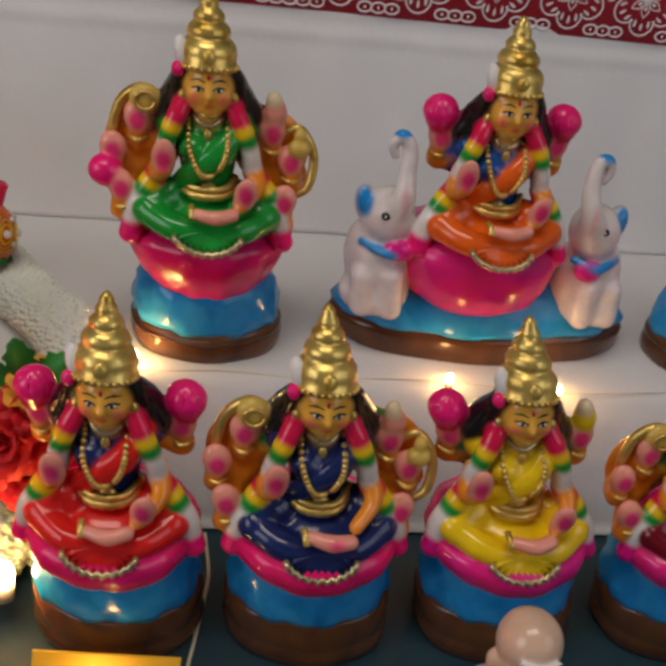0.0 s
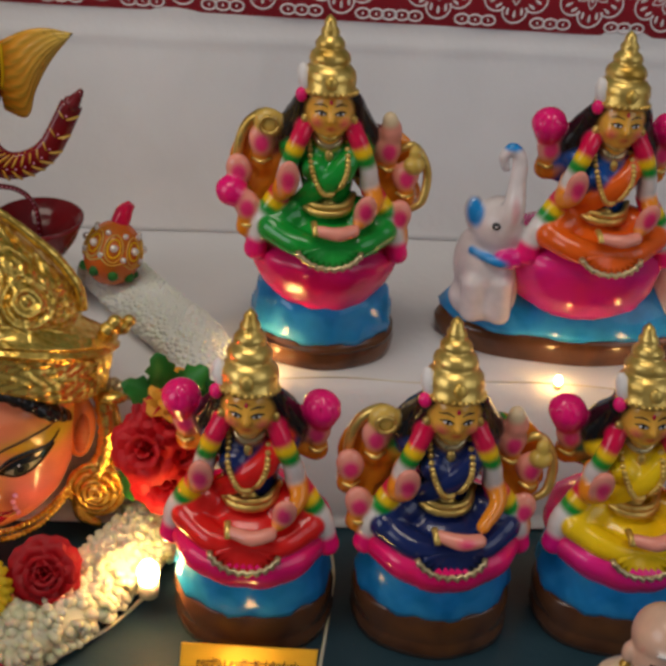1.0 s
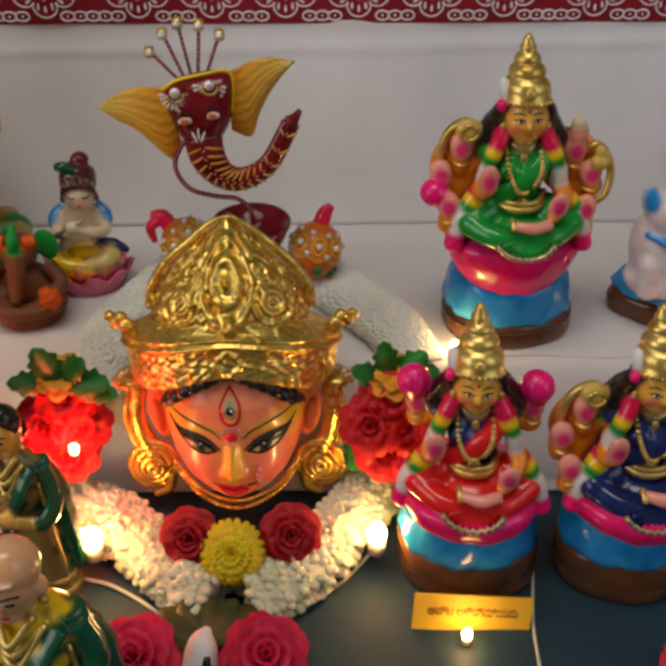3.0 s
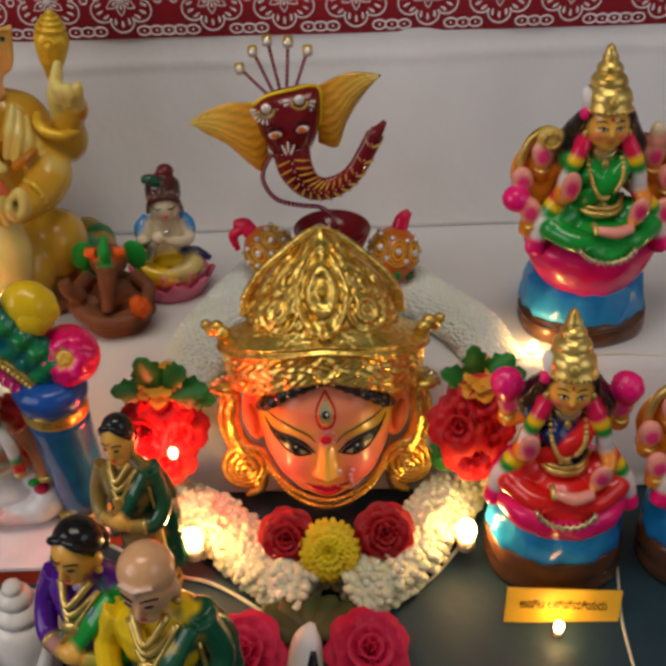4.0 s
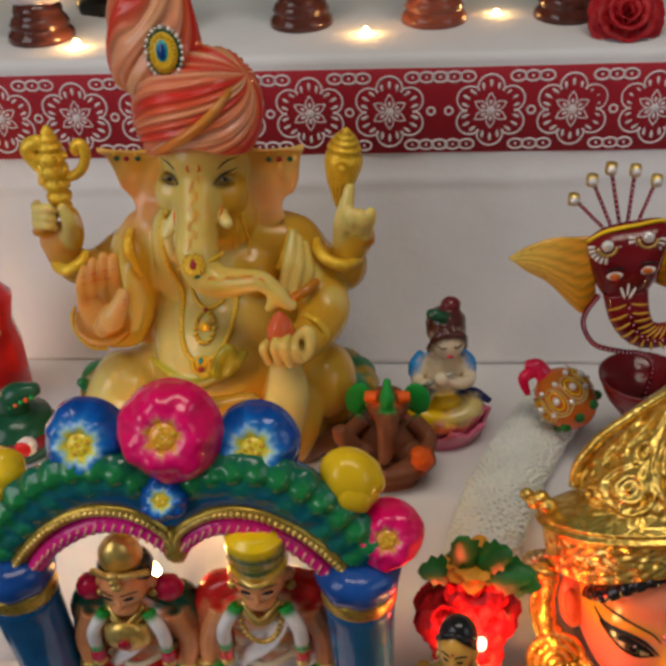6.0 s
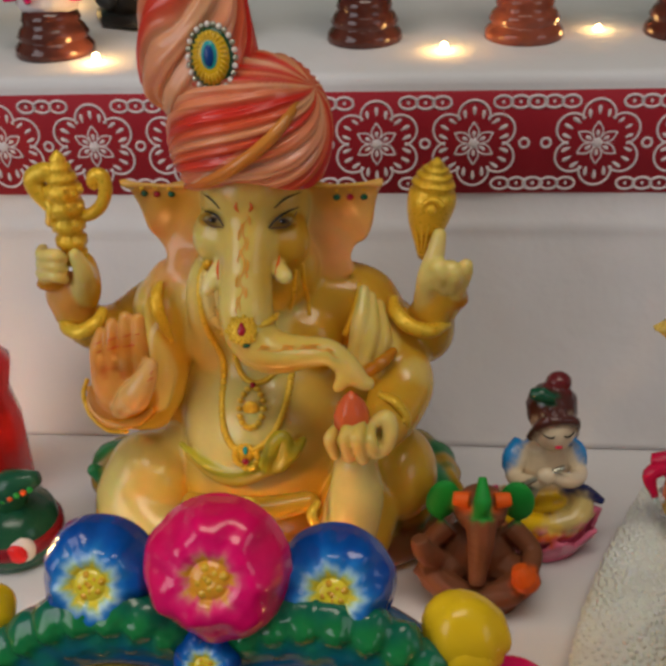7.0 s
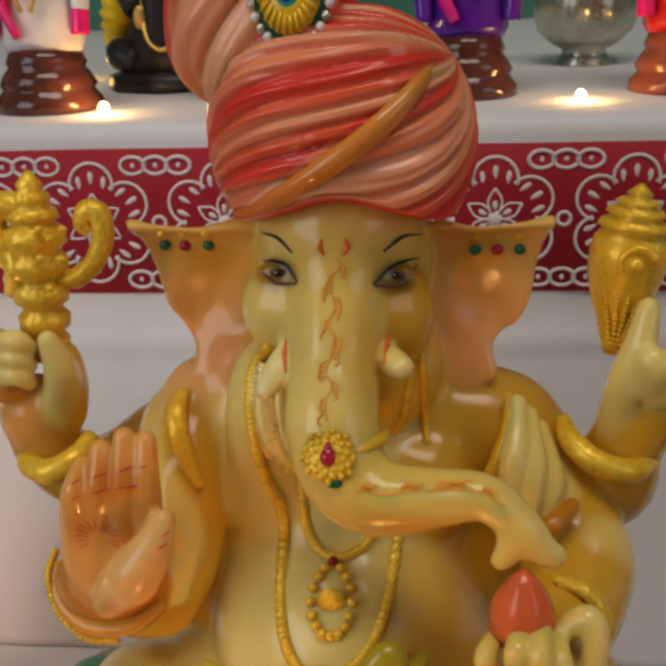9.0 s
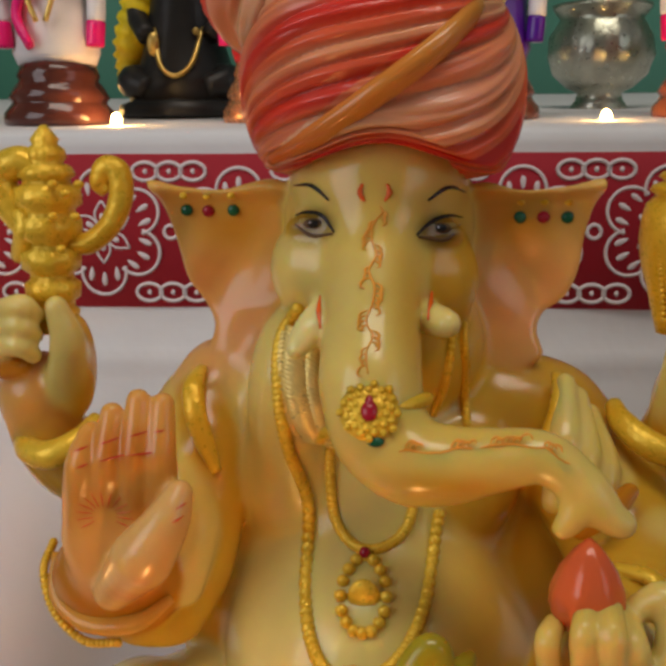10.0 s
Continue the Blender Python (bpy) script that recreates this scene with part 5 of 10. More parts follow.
    g.tube([(-0.5095, 0.2140, 0.2478), (-0.5065, 0.2050, 0.2490), (-0.4979, 0.2000, 0.2505), (-0.4953, 0.2030, 0.2471)], [0.0030, 0.0034, 0.0034, 0.0026], pale, 0.0008)
    g.ell((-0.5042, 0.2060, 0.2431), (0.0070, 0.0046, 0.0035), amber, 0.002)
    # left lower arm and its open palm
    g.tube([(-0.4541, 0.2260, 0.2126), (-0.4551, 0.2120, 0.1897), (-0.4611, 0.1980, 0.1777), (-0.4688, 0.1860, 0.1851)], [0.0140, 0.0125, 0.0125, 0.0115], honey, 0.003)
    g.ell((-0.4684, 0.1840, 0.1904), (0.0180, 0.0130, 0.0155), amber, 0.003)
    g.ell((-0.4653, 0.1740, 0.2058), (0.0142, 0.0070, 0.0170), peach, 0.003, edge=0.003)
    for finger in ([(-0.4740, 0.1730, 0.2129), (-0.4718, 0.1695, 0.2264), (-0.4700, 0.1725, 0.2341)], [(-0.4673, 0.1730, 0.2130), (-0.4653, 0.1695, 0.2265), (-0.4643, 0.1725, 0.2391)], [(-0.4602, 0.1730, 0.2132), (-0.4583, 0.1695, 0.2266), (-0.4575, 0.1725, 0.2426)], [(-0.4532, 0.1730, 0.2133), (-0.4518, 0.1695, 0.2267), (-0.4514, 0.1725, 0.2417)]):
        g.tube(finger, [0.0046, 0.0042, 0.0030], (0.74, 0.36, 0.08), 0.0012, edge=0.0035)
    g.dent((-0.4645, 0.1600, 0.2119), (0.0088, 0.0058, 0.0120), 0.004, tone=(0.72, 0.17, 0.03))
    g.brush((-0.4612, 0.1690, 0.2311), (0.0140, 0.010, 0.0085), (0.62, 0.20, 0.015), 0.8)
    g.tube([(-0.4652, 0.1690, 0.1937), (-0.4554, 0.1620, 0.2058), (-0.4491, 0.1625, 0.2150), (-0.4463, 0.1650, 0.2215)], [0.0050, 0.0078, 0.0056, 0.0034], (0.80, 0.52, 0.24), 0.0016)
    g.brush((-0.4564, 0.1600, 0.1967), (0.010, 0.008, 0.0045), blush, 0.8)
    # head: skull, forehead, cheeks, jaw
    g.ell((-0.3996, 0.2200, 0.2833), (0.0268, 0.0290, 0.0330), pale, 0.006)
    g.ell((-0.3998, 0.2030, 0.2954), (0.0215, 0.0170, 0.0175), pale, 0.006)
    # jaw coloured amber for the shade behind the trunk
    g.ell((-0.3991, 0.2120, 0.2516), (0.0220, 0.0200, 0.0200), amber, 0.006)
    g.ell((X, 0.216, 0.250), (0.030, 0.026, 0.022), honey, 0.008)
    # cheeks: the right one takes the darker tone as painted shade
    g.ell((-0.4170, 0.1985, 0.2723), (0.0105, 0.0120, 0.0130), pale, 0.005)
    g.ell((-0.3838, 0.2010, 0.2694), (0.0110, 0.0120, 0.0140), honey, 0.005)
    g.dent((-0.4154, 0.1830, 0.2860), (0.0080, 0.0040, 0.0040), 0.005)
    g.dent((-0.3826, 0.1850, 0.2840), (0.0080, 0.0040, 0.0040), 0.005)
    g.ell((-0.4166, 0.1925, 0.2832), (0.0062, 0.0034, 0.0036), honey, 0.0012)
    g.ell((-0.3834, 0.1940, 0.2814), (0.0064, 0.0034, 0.0036), honey, 0.0012)
    # trunk, tusks
    g.tube([(-0.3995, 0.2020, 0.2943), (-0.3997, 0.1940, 0.2809), (-0.4001, 0.1850, 0.2681), (-0.4003, 0.1780, 0.2562), (-0.4003, 0.1720, 0.2481)], [0.0135, 0.0120, 0.0116, 0.0118, 0.0118], pale, 0.010, n=26)
    g.tube([(-0.4003, 0.1762, 0.2543), (-0.4002, 0.1710, 0.2472), (-0.3978, 0.1670, 0.2377), (-0.3910, 0.1630, 0.2317), (-0.3819, 0.1600, 0.2314), (-0.3712, 0.1570, 0.2338), (-0.3615, 0.1540, 0.2355), (-0.3547, 0.1520, 0.2315), (-0.3506, 0.1510, 0.2263)],
           [0.0118, 0.0122, 0.0120, 0.0108, 0.0092, 0.0073, 0.0060, 0.0054, 0.0050], pale, 0.0022, n=50)
    g.tube([(-0.3530, 0.1510, 0.2289), (-0.3552, 0.1490, 0.2234), (-0.3571, 0.1485, 0.2211)], [0.0046, 0.0034, 0.0026], pale, 0.0016)
    g.tube([(-0.3512, 0.1510, 0.2283), (-0.3472, 0.1500, 0.2237), (-0.3443, 0.1500, 0.2218)], [0.0048, 0.0040, 0.0034], pale, 0.0016)
    # shade brushed into the colour: underside of the curl, right flank of the trunk
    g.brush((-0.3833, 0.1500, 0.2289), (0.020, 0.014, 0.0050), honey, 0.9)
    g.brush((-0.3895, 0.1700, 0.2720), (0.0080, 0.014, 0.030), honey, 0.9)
    g.tube([(-0.4119, 0.1860, 0.2631), (-0.4156, 0.1790, 0.2590), (-0.4185, 0.1750, 0.2553)], [0.0044, 0.0042, 0.0026], (0.80, 0.72, 0.34), 0.0012)
    g.tube([(-0.3869, 0.1870, 0.2615), (-0.3835, 0.1800, 0.2614), (-0.3818, 0.1770, 0.2614)], [0.0042, 0.0040, 0.0034], (0.80, 0.72, 0.34), 0.0012)
    # ears: thick hollow shells with a turned-over upper edge
    left = [(-0.4639, 0.2180, 0.2949), (-0.4541, 0.2180, 0.2929), (-0.4428, 0.2160, 0.2921), (-0.4250, 0.2160, 0.2940), (-0.4208, 0.2160, 0.2704), (-0.4254, 0.2160, 0.2574), (-0.4353, 0.2160, 0.2508), (-0.4476, 0.2160, 0.2443), (-0.4474, 0.2170, 0.2534), (-0.4510, 0.2180, 0.2604),
            (-0.4548, 0.2180, 0.2663), (-0.4573, 0.2180, 0.2757), (-0.4605, 0.2180, 0.2870)]
    right = [(-0.3382, 0.2200, 0.2946), (-0.3408, 0.2200, 0.2856), (-0.3423, 0.2200, 0.2788), (-0.3438, 0.2200, 0.2690), (-0.3473, 0.2190, 0.2608), (-0.3527, 0.2180, 0.2568), (-0.3547, 0.2180, 0.2517), (-0.3535, 0.2180, 0.2443), (-0.3647, 0.2180, 0.2405), (-0.3773, 0.2180, 0.2524),
             (-0.3773, 0.2180, 0.2753), (-0.3740, 0.2180, 0.2931), (-0.3602, 0.2180, 0.2916), (-0.3483, 0.2200, 0.2927)]
    for sg, line, cx, cz, half in ((-1, left, -0.4465, 0.2700, 0.022), (1, right, -0.3560, 0.2690, 0.024)):
        def shell(x, z, cx=cx, cz=cz, half=half, sg=sg):
            u, w = (x - cx) / half, (z - cz) / 0.024
            bowl = np.exp(-(u * u * 1.1 + w * w * 0.9))
            return 0.2150 + 0.0085 * bowl - 0.0042 * np.exp(-((z - 0.2925) / 0.0030) ** 2) + 0.0012 * np.sin(220 * x * sg + 160 * z) * bowl
        g.leaf(catmull_ring([(q[0], q[2]) for q in line]), shell, 0.0048, (0.76, 0.46, 0.12), 0.0022)
        g.brush((cx, 0.214, 0.259), (0.026, 0.014, 0.022), (0.80, 0.36, 0.15), 0.9)
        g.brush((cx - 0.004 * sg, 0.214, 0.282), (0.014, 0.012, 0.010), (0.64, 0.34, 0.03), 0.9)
    # right ear only: shade beside the cheek brushed in as deep orange
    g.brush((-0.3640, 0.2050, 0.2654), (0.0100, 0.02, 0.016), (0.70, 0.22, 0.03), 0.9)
    # lids and eye sockets brushed dark brown
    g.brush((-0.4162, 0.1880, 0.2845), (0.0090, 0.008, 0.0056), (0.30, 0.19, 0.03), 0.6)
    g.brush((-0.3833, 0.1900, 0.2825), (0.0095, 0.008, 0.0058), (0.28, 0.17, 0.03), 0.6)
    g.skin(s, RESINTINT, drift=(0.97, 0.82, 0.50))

    # eyes, brows
    for sg, lid, low, ball, brow in ((-1, [(-0.4209, 0.1900, 0.2860), (-0.4173, 0.1880, 0.2873), (-0.4132, 0.1870, 0.2868), (-0.4098, 0.1880, 0.2829)], [(-0.4200, 0.1900, 0.2844), (-0.4157, 0.1880, 0.2817), (-0.4101, 0.1880, 0.2824)], (-0.4152, 0.1880, 0.2845),
                                     [(-0.4215, 0.1900, 0.2936), (-0.4159, 0.1860, 0.2940), (-0.4112, 0.1840, 0.2906)]),
                                    (1, [(-0.3772, 0.1920, 0.2851), (-0.3811, 0.1890, 0.2861), (-0.3854, 0.1880, 0.2852), (-0.3893, 0.1880, 0.2821)], [(-0.3779, 0.1910, 0.2835), (-0.3824, 0.1890, 0.2805), (-0.3889, 0.1880, 0.2816)], (-0.3832, 0.1890, 0.2832),
                                     [(-0.3764, 0.1920, 0.2915), (-0.3814, 0.1870, 0.2933), (-0.3866, 0.1850, 0.2904)])):
        q = g.front(ball)
        s.ell(q + (0, 0.0008, 0), (0.0042, 0.0012, 0.0012), EYEOLIVE, rz=16 * sg, ry=-10 * sg, seg=18)
        s.ell(q + (0, -0.0001, 0.0001), (0.0026, 0.0009, 0.0014), LIDBROWN, seg=16)
        s.ell(q + (0, -0.0009, 0.0002), (0.0014, 0.0006, 0.0011), BLACK, seg=12)
        # highlight on the pupil, made as a tiny white dot
        s.ell(q + (-0.0007, -0.0013, 0.0005), 0.00025, WHITE, seg=8)
        s.tube(g.over(lid, 14, 0.0004), [0.0002, 0.0005, 0.0006, 0.0003], BLACK, smooth=False, seg=6)
        s.tube(g.over(low, 12, 0.0002), [0.0002, 0.0006, 0.0003], LIDBROWN, smooth=False, seg=6)
        s.tube(g.over(brow, 14, 0.0002), [0.0002, 0.0005, 0.0006, 0.0003], BLACK, smooth=False, seg=6)
    # painted scrolls down the trunk and along its curl
    rnd = random.Random(4)
    for line, amp, across in ((g.over([(-0.3983, 0.1760, 0.2891), (-0.3997, 0.1700, 0.2818), (-0.4001, 0.1640, 0.2716), (-0.4004, 0.1610, 0.2629), (-0.4001, 0.1580, 0.2529)], 70, 0.0001), 0.0008, np.array((1.0, 0, 0))),
                              (g.over([(-0.3932, 0.1530, 0.2365), (-0.3833, 0.1510, 0.2371), (-0.3730, 0.1500, 0.2386), (-0.3629, 0.1490, 0.2393), (-0.3564, 0.1480, 0.2364)], 70, 0.0001), 0.0004, np.array((0, 0, 1.0)))):
        s.tube([q + across * amp * math.sin(0.36 * i + 0.9 * math.sin(0.23 * i)) for i, q in enumerate(line)], [0.0002, 0.00035, 0.0002], AMBER, smooth=False, seg=5)
        for i in range(2, 67, 2):
            sg = 1 if math.sin(0.36 * i + 0.9 * math.sin(0.23 * i)) > 0 else -1
            q = line[i] + across * amp * 0.5 * sg
            t_ = (line[i + 2] - line[i - 2]) / np.linalg.norm(line[i + 2] - line[i - 2])
            l = rnd.uniform(0.0012, 0.0024)
            s.tube([q, q + across * sg * l * 0.8 + t_ * l * 0.3, q + across * sg * l + t_ * l, q + across * sg * l * 0.5 + t_ * l * 1.3], [0.0001, 0.00035, 0.0001], AMBER, n=9, seg=5)
    for px in (-0.0030, 0.0030):
        s.tube(g.over([(-0.3997 + px, 0.18, 0.2925 + 0.0022), (-0.3997 + 1.2 * px, 0.18, 0.2925), (-0.3997 + 0.8 * px, 0.18, 0.2925 - 0.0020)], 7, 0.0001), [0.0003, 0.0008, 0.0003], ORANGE, smooth=False, seg=6)
    for line in ([(-0.4132, 0.1780, 0.2673), (-0.4133, 0.1760, 0.2641), (-0.4127, 0.1760, 0.2602)], [(-0.3854, 0.1780, 0.2677), (-0.3858, 0.1760, 0.2655), (-0.3866, 0.1760, 0.2623)]):
        s.tube(g.over(line, 7, 0.0001), [0.0003, 0.0007, 0.0003], ORANGE, smooth=False, seg=6)
    # gold mount with gems at the bend, and its band round the trunk
    c = g.front((-0.4000, 0.1570, 0.2449))
    s.tube([(-0.4131, 0.1760, 0.2318), (-0.4097, 0.1690, 0.2366), (-0.4004, 0.1602, 0.2427), (-0.3930, 0.1612, 0.2445), (-0.3876, 0.1670, 0.2449), (-0.3864, 0.1760, 0.2431)], [0.0012, 0.0022, 0.0024, 0.0024, 0.0022, 0.0012], GOLDRESIN, n=30, flat=0.8)
    s.at = Matrix.Translation(c) @ pose(0, 0, 0, -28, 0, 0)
    s.ell((0, 0.0004, 0), (0.0070, 0.0018, 0.0070), GOLDRESIN, ry=45, seg=18)
    for a in range(40):
        t = a * 2.4
        r_ = 0.0011 * math.sqrt(a)
        if a > 3:
            s.ell((r_ * math.cos(t), -0.0008 + 0.02 * r_, r_ * math.sin(t)), (0.0010, 0.0010, 0.0010), GOLDRESIN, seg=7, rings=5)
    s.ell((0, -0.0016, -0.0004), (0.0020, 0.0012, 0.0024), RUBY, seg=14)
    s.ell((0, -0.0016, 0.0014), (0.0011, 0.0010, 0.0020), RUBY, seg=12)
    s.at = Matrix.Identity(4)
    s.ell(g.front((-0.3985, 0.1540, 0.2385), 0.0004), (0.0021, 0.0012, 0.0013), EMERALD, seg=12)
    # gems and small gold studs along the ears
    for line in ([(-0.4538, 0.2130, 0.2861), (-0.4476, 0.2120, 0.2858), (-0.4403, 0.2110, 0.2861)], [(-0.3477, 0.2190, 0.2839), (-0.3543, 0.2170, 0.2840), (-0.3607, 0.2160, 0.2840)]):
        for q, mt in zip(line, (EMERALD, RUBY, EMERALD)):
            s.ell(g.front(q, 0.0004), (0.0018, 0.0012, 0.0017), mt, seg=12)
            s.ell(g.front((q[0], q[1], q[2] + 0.0042), 0.0002), (0.0012, 0.0007, 0.0010), GOLDRESIN, seg=10)
    # turban: wound dome with a raised front edge, leaning band and a topknot with a brooch
    reds = [(0.66, 0.045, 0.022), (0.78, 0.30, 0.14), (0.62, 0.020, 0.012), (0.78, 0.38, 0.20), (0.72, 0.12, 0.045), (0.76, 0.24, 0.11), (0.64, 0.030, 0.018)]
    turban(s, (-0.3985, 0.211, 0.3185), (0.0362, 0.0355, 0.0342), (0.80, -0.10, 0.60), 31, 0.085, reds, 12, low=-0.62, arch=0.34, seg=340, rings=190)
    turban(s, (-0.4205, 0.216, 0.3640), (0.0232, 0.0205, 0.0400), (0.25, 0.10, 1.0), 12, 0.20, reds, 9, low=-0.9, square=2.6, twist=0.9, seg=150, rings=100, taper=0.24)
    s.tube([(-0.4255, 0.1900, 0.3005), (-0.4140, 0.1800, 0.3061), (-0.3991, 0.1745, 0.3156), (-0.3867, 0.1760, 0.3246), (-0.3779, 0.1830, 0.3329), (-0.3740, 0.1930, 0.3379)], [0.0022, 0.0038, 0.0042, 0.0042, 0.0036, 0.0018], AMBERTURBAN, n=40, seg=14, flat=0.7)
    s.at = pose(-0.4095, 0.1925, 0.357, -8, 0, -6)
    s.ell((0, 0, 0), (0.0098, 0.003, 0.0130), DKGREEN, seg=24)
    s.ell((0, -0.0016, 0.0), (0.0082, 0.003, 0.0112), YELLOW, seg=24)
    s.ell((0, -0.0032, 0.001), (0.0042, 0.0022, 0.0066), TURQ, seg=20)
    s.ell((0, -0.0046, 0.001), (0.0024, 0.0014, 0.0046), DEEP, seg=16)
    for a in range(26):
        t = a * 2 * math.pi / 26
        s.ell((0.0104 * math.cos(t), -0.0008, 0.0136 * math.sin(t)), (0.0014, 0.0014, 0.0014), PEARL if a % 2 else SILVER, seg=8, rings=5)
        s.tube([(0.0050 * math.cos(t), -0.0042, 0.001 + 0.0074 * math.sin(t)), (0.0082 * math.cos(t), -0.0030, 0.0112 * math.sin(t))], 0.0005, GOLDRESIN, n=3, seg=4)
    s.at = Matrix.Identity(4)
    # the gold mace: rings, face-like bosses and two scrolled handles
    m0 = (-0.4917, 0.2120, 0.2528)
    mz = lambda py: (730 - py) * 0.000140
    prof = []
    for py, rp in ((735, 44), (704, 52), (690, 56), (682, 46), (672, 46), (664, 58), (634, 60), (624, 46), (614, 46), (604, 62), (572, 66), (562, 48), (552, 50), (542, 68), (508, 70), (498, 56), (486, 58), (476, 72), (444, 68), (436, 50), (428, 50), (420, 62), (404, 54), (396, 36), (386, 44), (370, 40), (360, 26), (350, 30), (335, 18), (322, 6)):
        prof.append((rp * 0.000128, mz(py)))
    s.lathe(prof, GOLDRESIN, c=m0, seg=30, wave=lambda t, z: 1 + 0.035 * math.sin(9 * t) + 0.02 * math.sin(5 * t + 500 * z))
    for q in ((-0.4870, 0.2035, 0.2941), (-0.4799, 0.2035, 0.2940), (-0.4834, 0.2025, 0.2916), (-0.4873, 0.2030, 0.2855), (-0.4812, 0.2030, 0.2854), (-0.4855, 0.2030, 0.2766)):
        s.ell(q, (0.0015, 0.0010, 0.0012), GOLDRESIN, seg=10)
    s.tube([(-0.4923, 0.2130, 0.2751), (-0.4976, 0.2110, 0.2820), (-0.5034, 0.2110, 0.2904), (-0.5045, 0.2110, 0.2965), (-0.4985, 0.2110, 0.2998), (-0.4941, 0.2110, 0.2971), (-0.4963, 0.2110, 0.2917)], [0.0030, 0.0042, 0.0048, 0.0050, 0.0046, 0.0040, 0.0026], GOLDRESIN, n=40, seg=14)
    s.tube([(-0.5004, 0.2120, 0.2733), (-0.4966, 0.2080, 0.2814), (-0.4986, 0.2080, 0.2870)], [0.0030, 0.0040, 0.0020], GOLDRESIN, n=14, seg=12)
    s.tube([(-0.4857, 0.2130, 0.2772), (-0.4804, 0.2120, 0.2775), (-0.4739, 0.2110, 0.2826), (-0.4706, 0.2110, 0.2901), (-0.4709, 0.2110, 0.2969), (-0.4746, 0.2110, 0.2983), (-0.4764, 0.2110, 0.2942), (-0.4745, 0.2110, 0.2915)], [0.0030, 0.0032, 0.0032, 0.0034, 0.0034, 0.0032, 0.0028, 0.0018], GOLDRESIN, n=34, seg=12)
    # the gold conch: ribbed spire, whorl boss and beaded lower part
    s.at = Matrix.Translation((-0.3195, 0.2200, 0.2511)) @ pose(0, 0, 0, 0, 7, 0)
    cz = lambda py: (725 - py) * 0.000136
    s.lathe([(r * 0.000132, cz(py)) for py, r in ((725, 16), (690, 32), (640, 50), (590, 70), (540, 84), (500, 89), (465, 84), (446, 66), (438, 80), (426, 74), (416, 52), (408, 66), (398, 58), (392, 36), (385, 50), (378, 40), (373, 20), (367, 30), (345, 5))],
            GOLDRESIN, seg=34, wave=lambda t, z: 1 + 0.025 * math.sin(3 * t + 260 * z))
    s.tube([(0.0055 * math.cos(a) * (1 - 0.06 * i), -0.0112 + 0.0002 * i, cz(505) + 0.0055 * math.sin(a) * (1 - 0.06 * i)) for i, a in enumerate(np.linspace(0.4, 10, 16))], [0.0016, 0.0012, 0.0008], GOLDRESIN, n=60, seg=8)
    s.ell((0, -0.0112, cz(505)), (0.0024, 0.0018, 0.0024), GOLDRESIN, seg=12)
    for k in range(5):
        u = -1 + 0.5 * k
        s.beads([(0.0068 * u, -0.0098 + 0.003 * u * u, cz(560)), (0.0046 * u, -0.0084 + 0.002 * u * u, cz(620)), (0.0022 * u, -0.0056, cz(690))], 0.0008, GOLDRESIN, 13)
    s.at = Matrix.Identity(4)
    # bangles and beaded cuffs
    s.tube([(-0.5032, 0.2120, 0.2218), (-0.4987, 0.2040, 0.2193), (-0.4904, 0.1990, 0.2195), (-0.4830, 0.2020, 0.2228), (-0.4803, 0.2100, 0.2269)], [0.0024, 0.0038, 0.0042, 0.0038, 0.0024], GOLDRESIN, n=28, seg=14)
    s.tube([(-0.3337, 0.2140, 0.2319), (-0.3324, 0.2060, 0.2287), (-0.3257, 0.2000, 0.2241), (-0.3154, 0.2010, 0.2208), (-0.3069, 0.2100, 0.2203)], [0.0024, 0.0036, 0.0040, 0.0038, 0.0026], GOLDRESIN, n=30, seg=14)
    s.beads([(-0.3326, 0.2040, 0.2266), (-0.3258, 0.1980, 0.2221), (-0.3163, 0.1990, 0.2191), (-0.3080, 0.2080, 0.2182)], 0.0011, GOLDRESIN, 24)
    s.beads([(-0.4864, 0.1860, 0.1991), (-0.4884, 0.1830, 0.1921), (-0.4847, 0.1790, 0.1827), (-0.4761, 0.1760, 0.1761), (-0.4666, 0.1750, 0.1762)], 0.0013, GOLDRESIN, 30)
    s.tube([(-0.4846, 0.1830, 0.1977), (-0.4830, 0.1780, 0.1882), (-0.4737, 0.1730, 0.1830), (-0.4609, 0.1720, 0.1836), (-0.4519, 0.1760, 0.1887)], [0.0012, 0.0024, 0.0030, 0.0028, 0.0014], RESINAMBER, n=26, seg=12, flat=0.7)
    s.beads([(-0.3381, 0.1720, 0.2002), (-0.3316, 0.1680, 0.1985), (-0.3279, 0.1640, 0.1925)], 0.0014, GOLDRESIN, 16)
    s.tube([(-0.3398, 0.1740, 0.2011), (-0.3320, 0.1680, 0.2007), (-0.3267, 0.1660, 0.1926), (-0.3264, 0.1680, 0.1823)], [0.0016, 0.0028, 0.0028, 0.0016], GOLDRESIN, n=20, seg=12, flat=0.7)
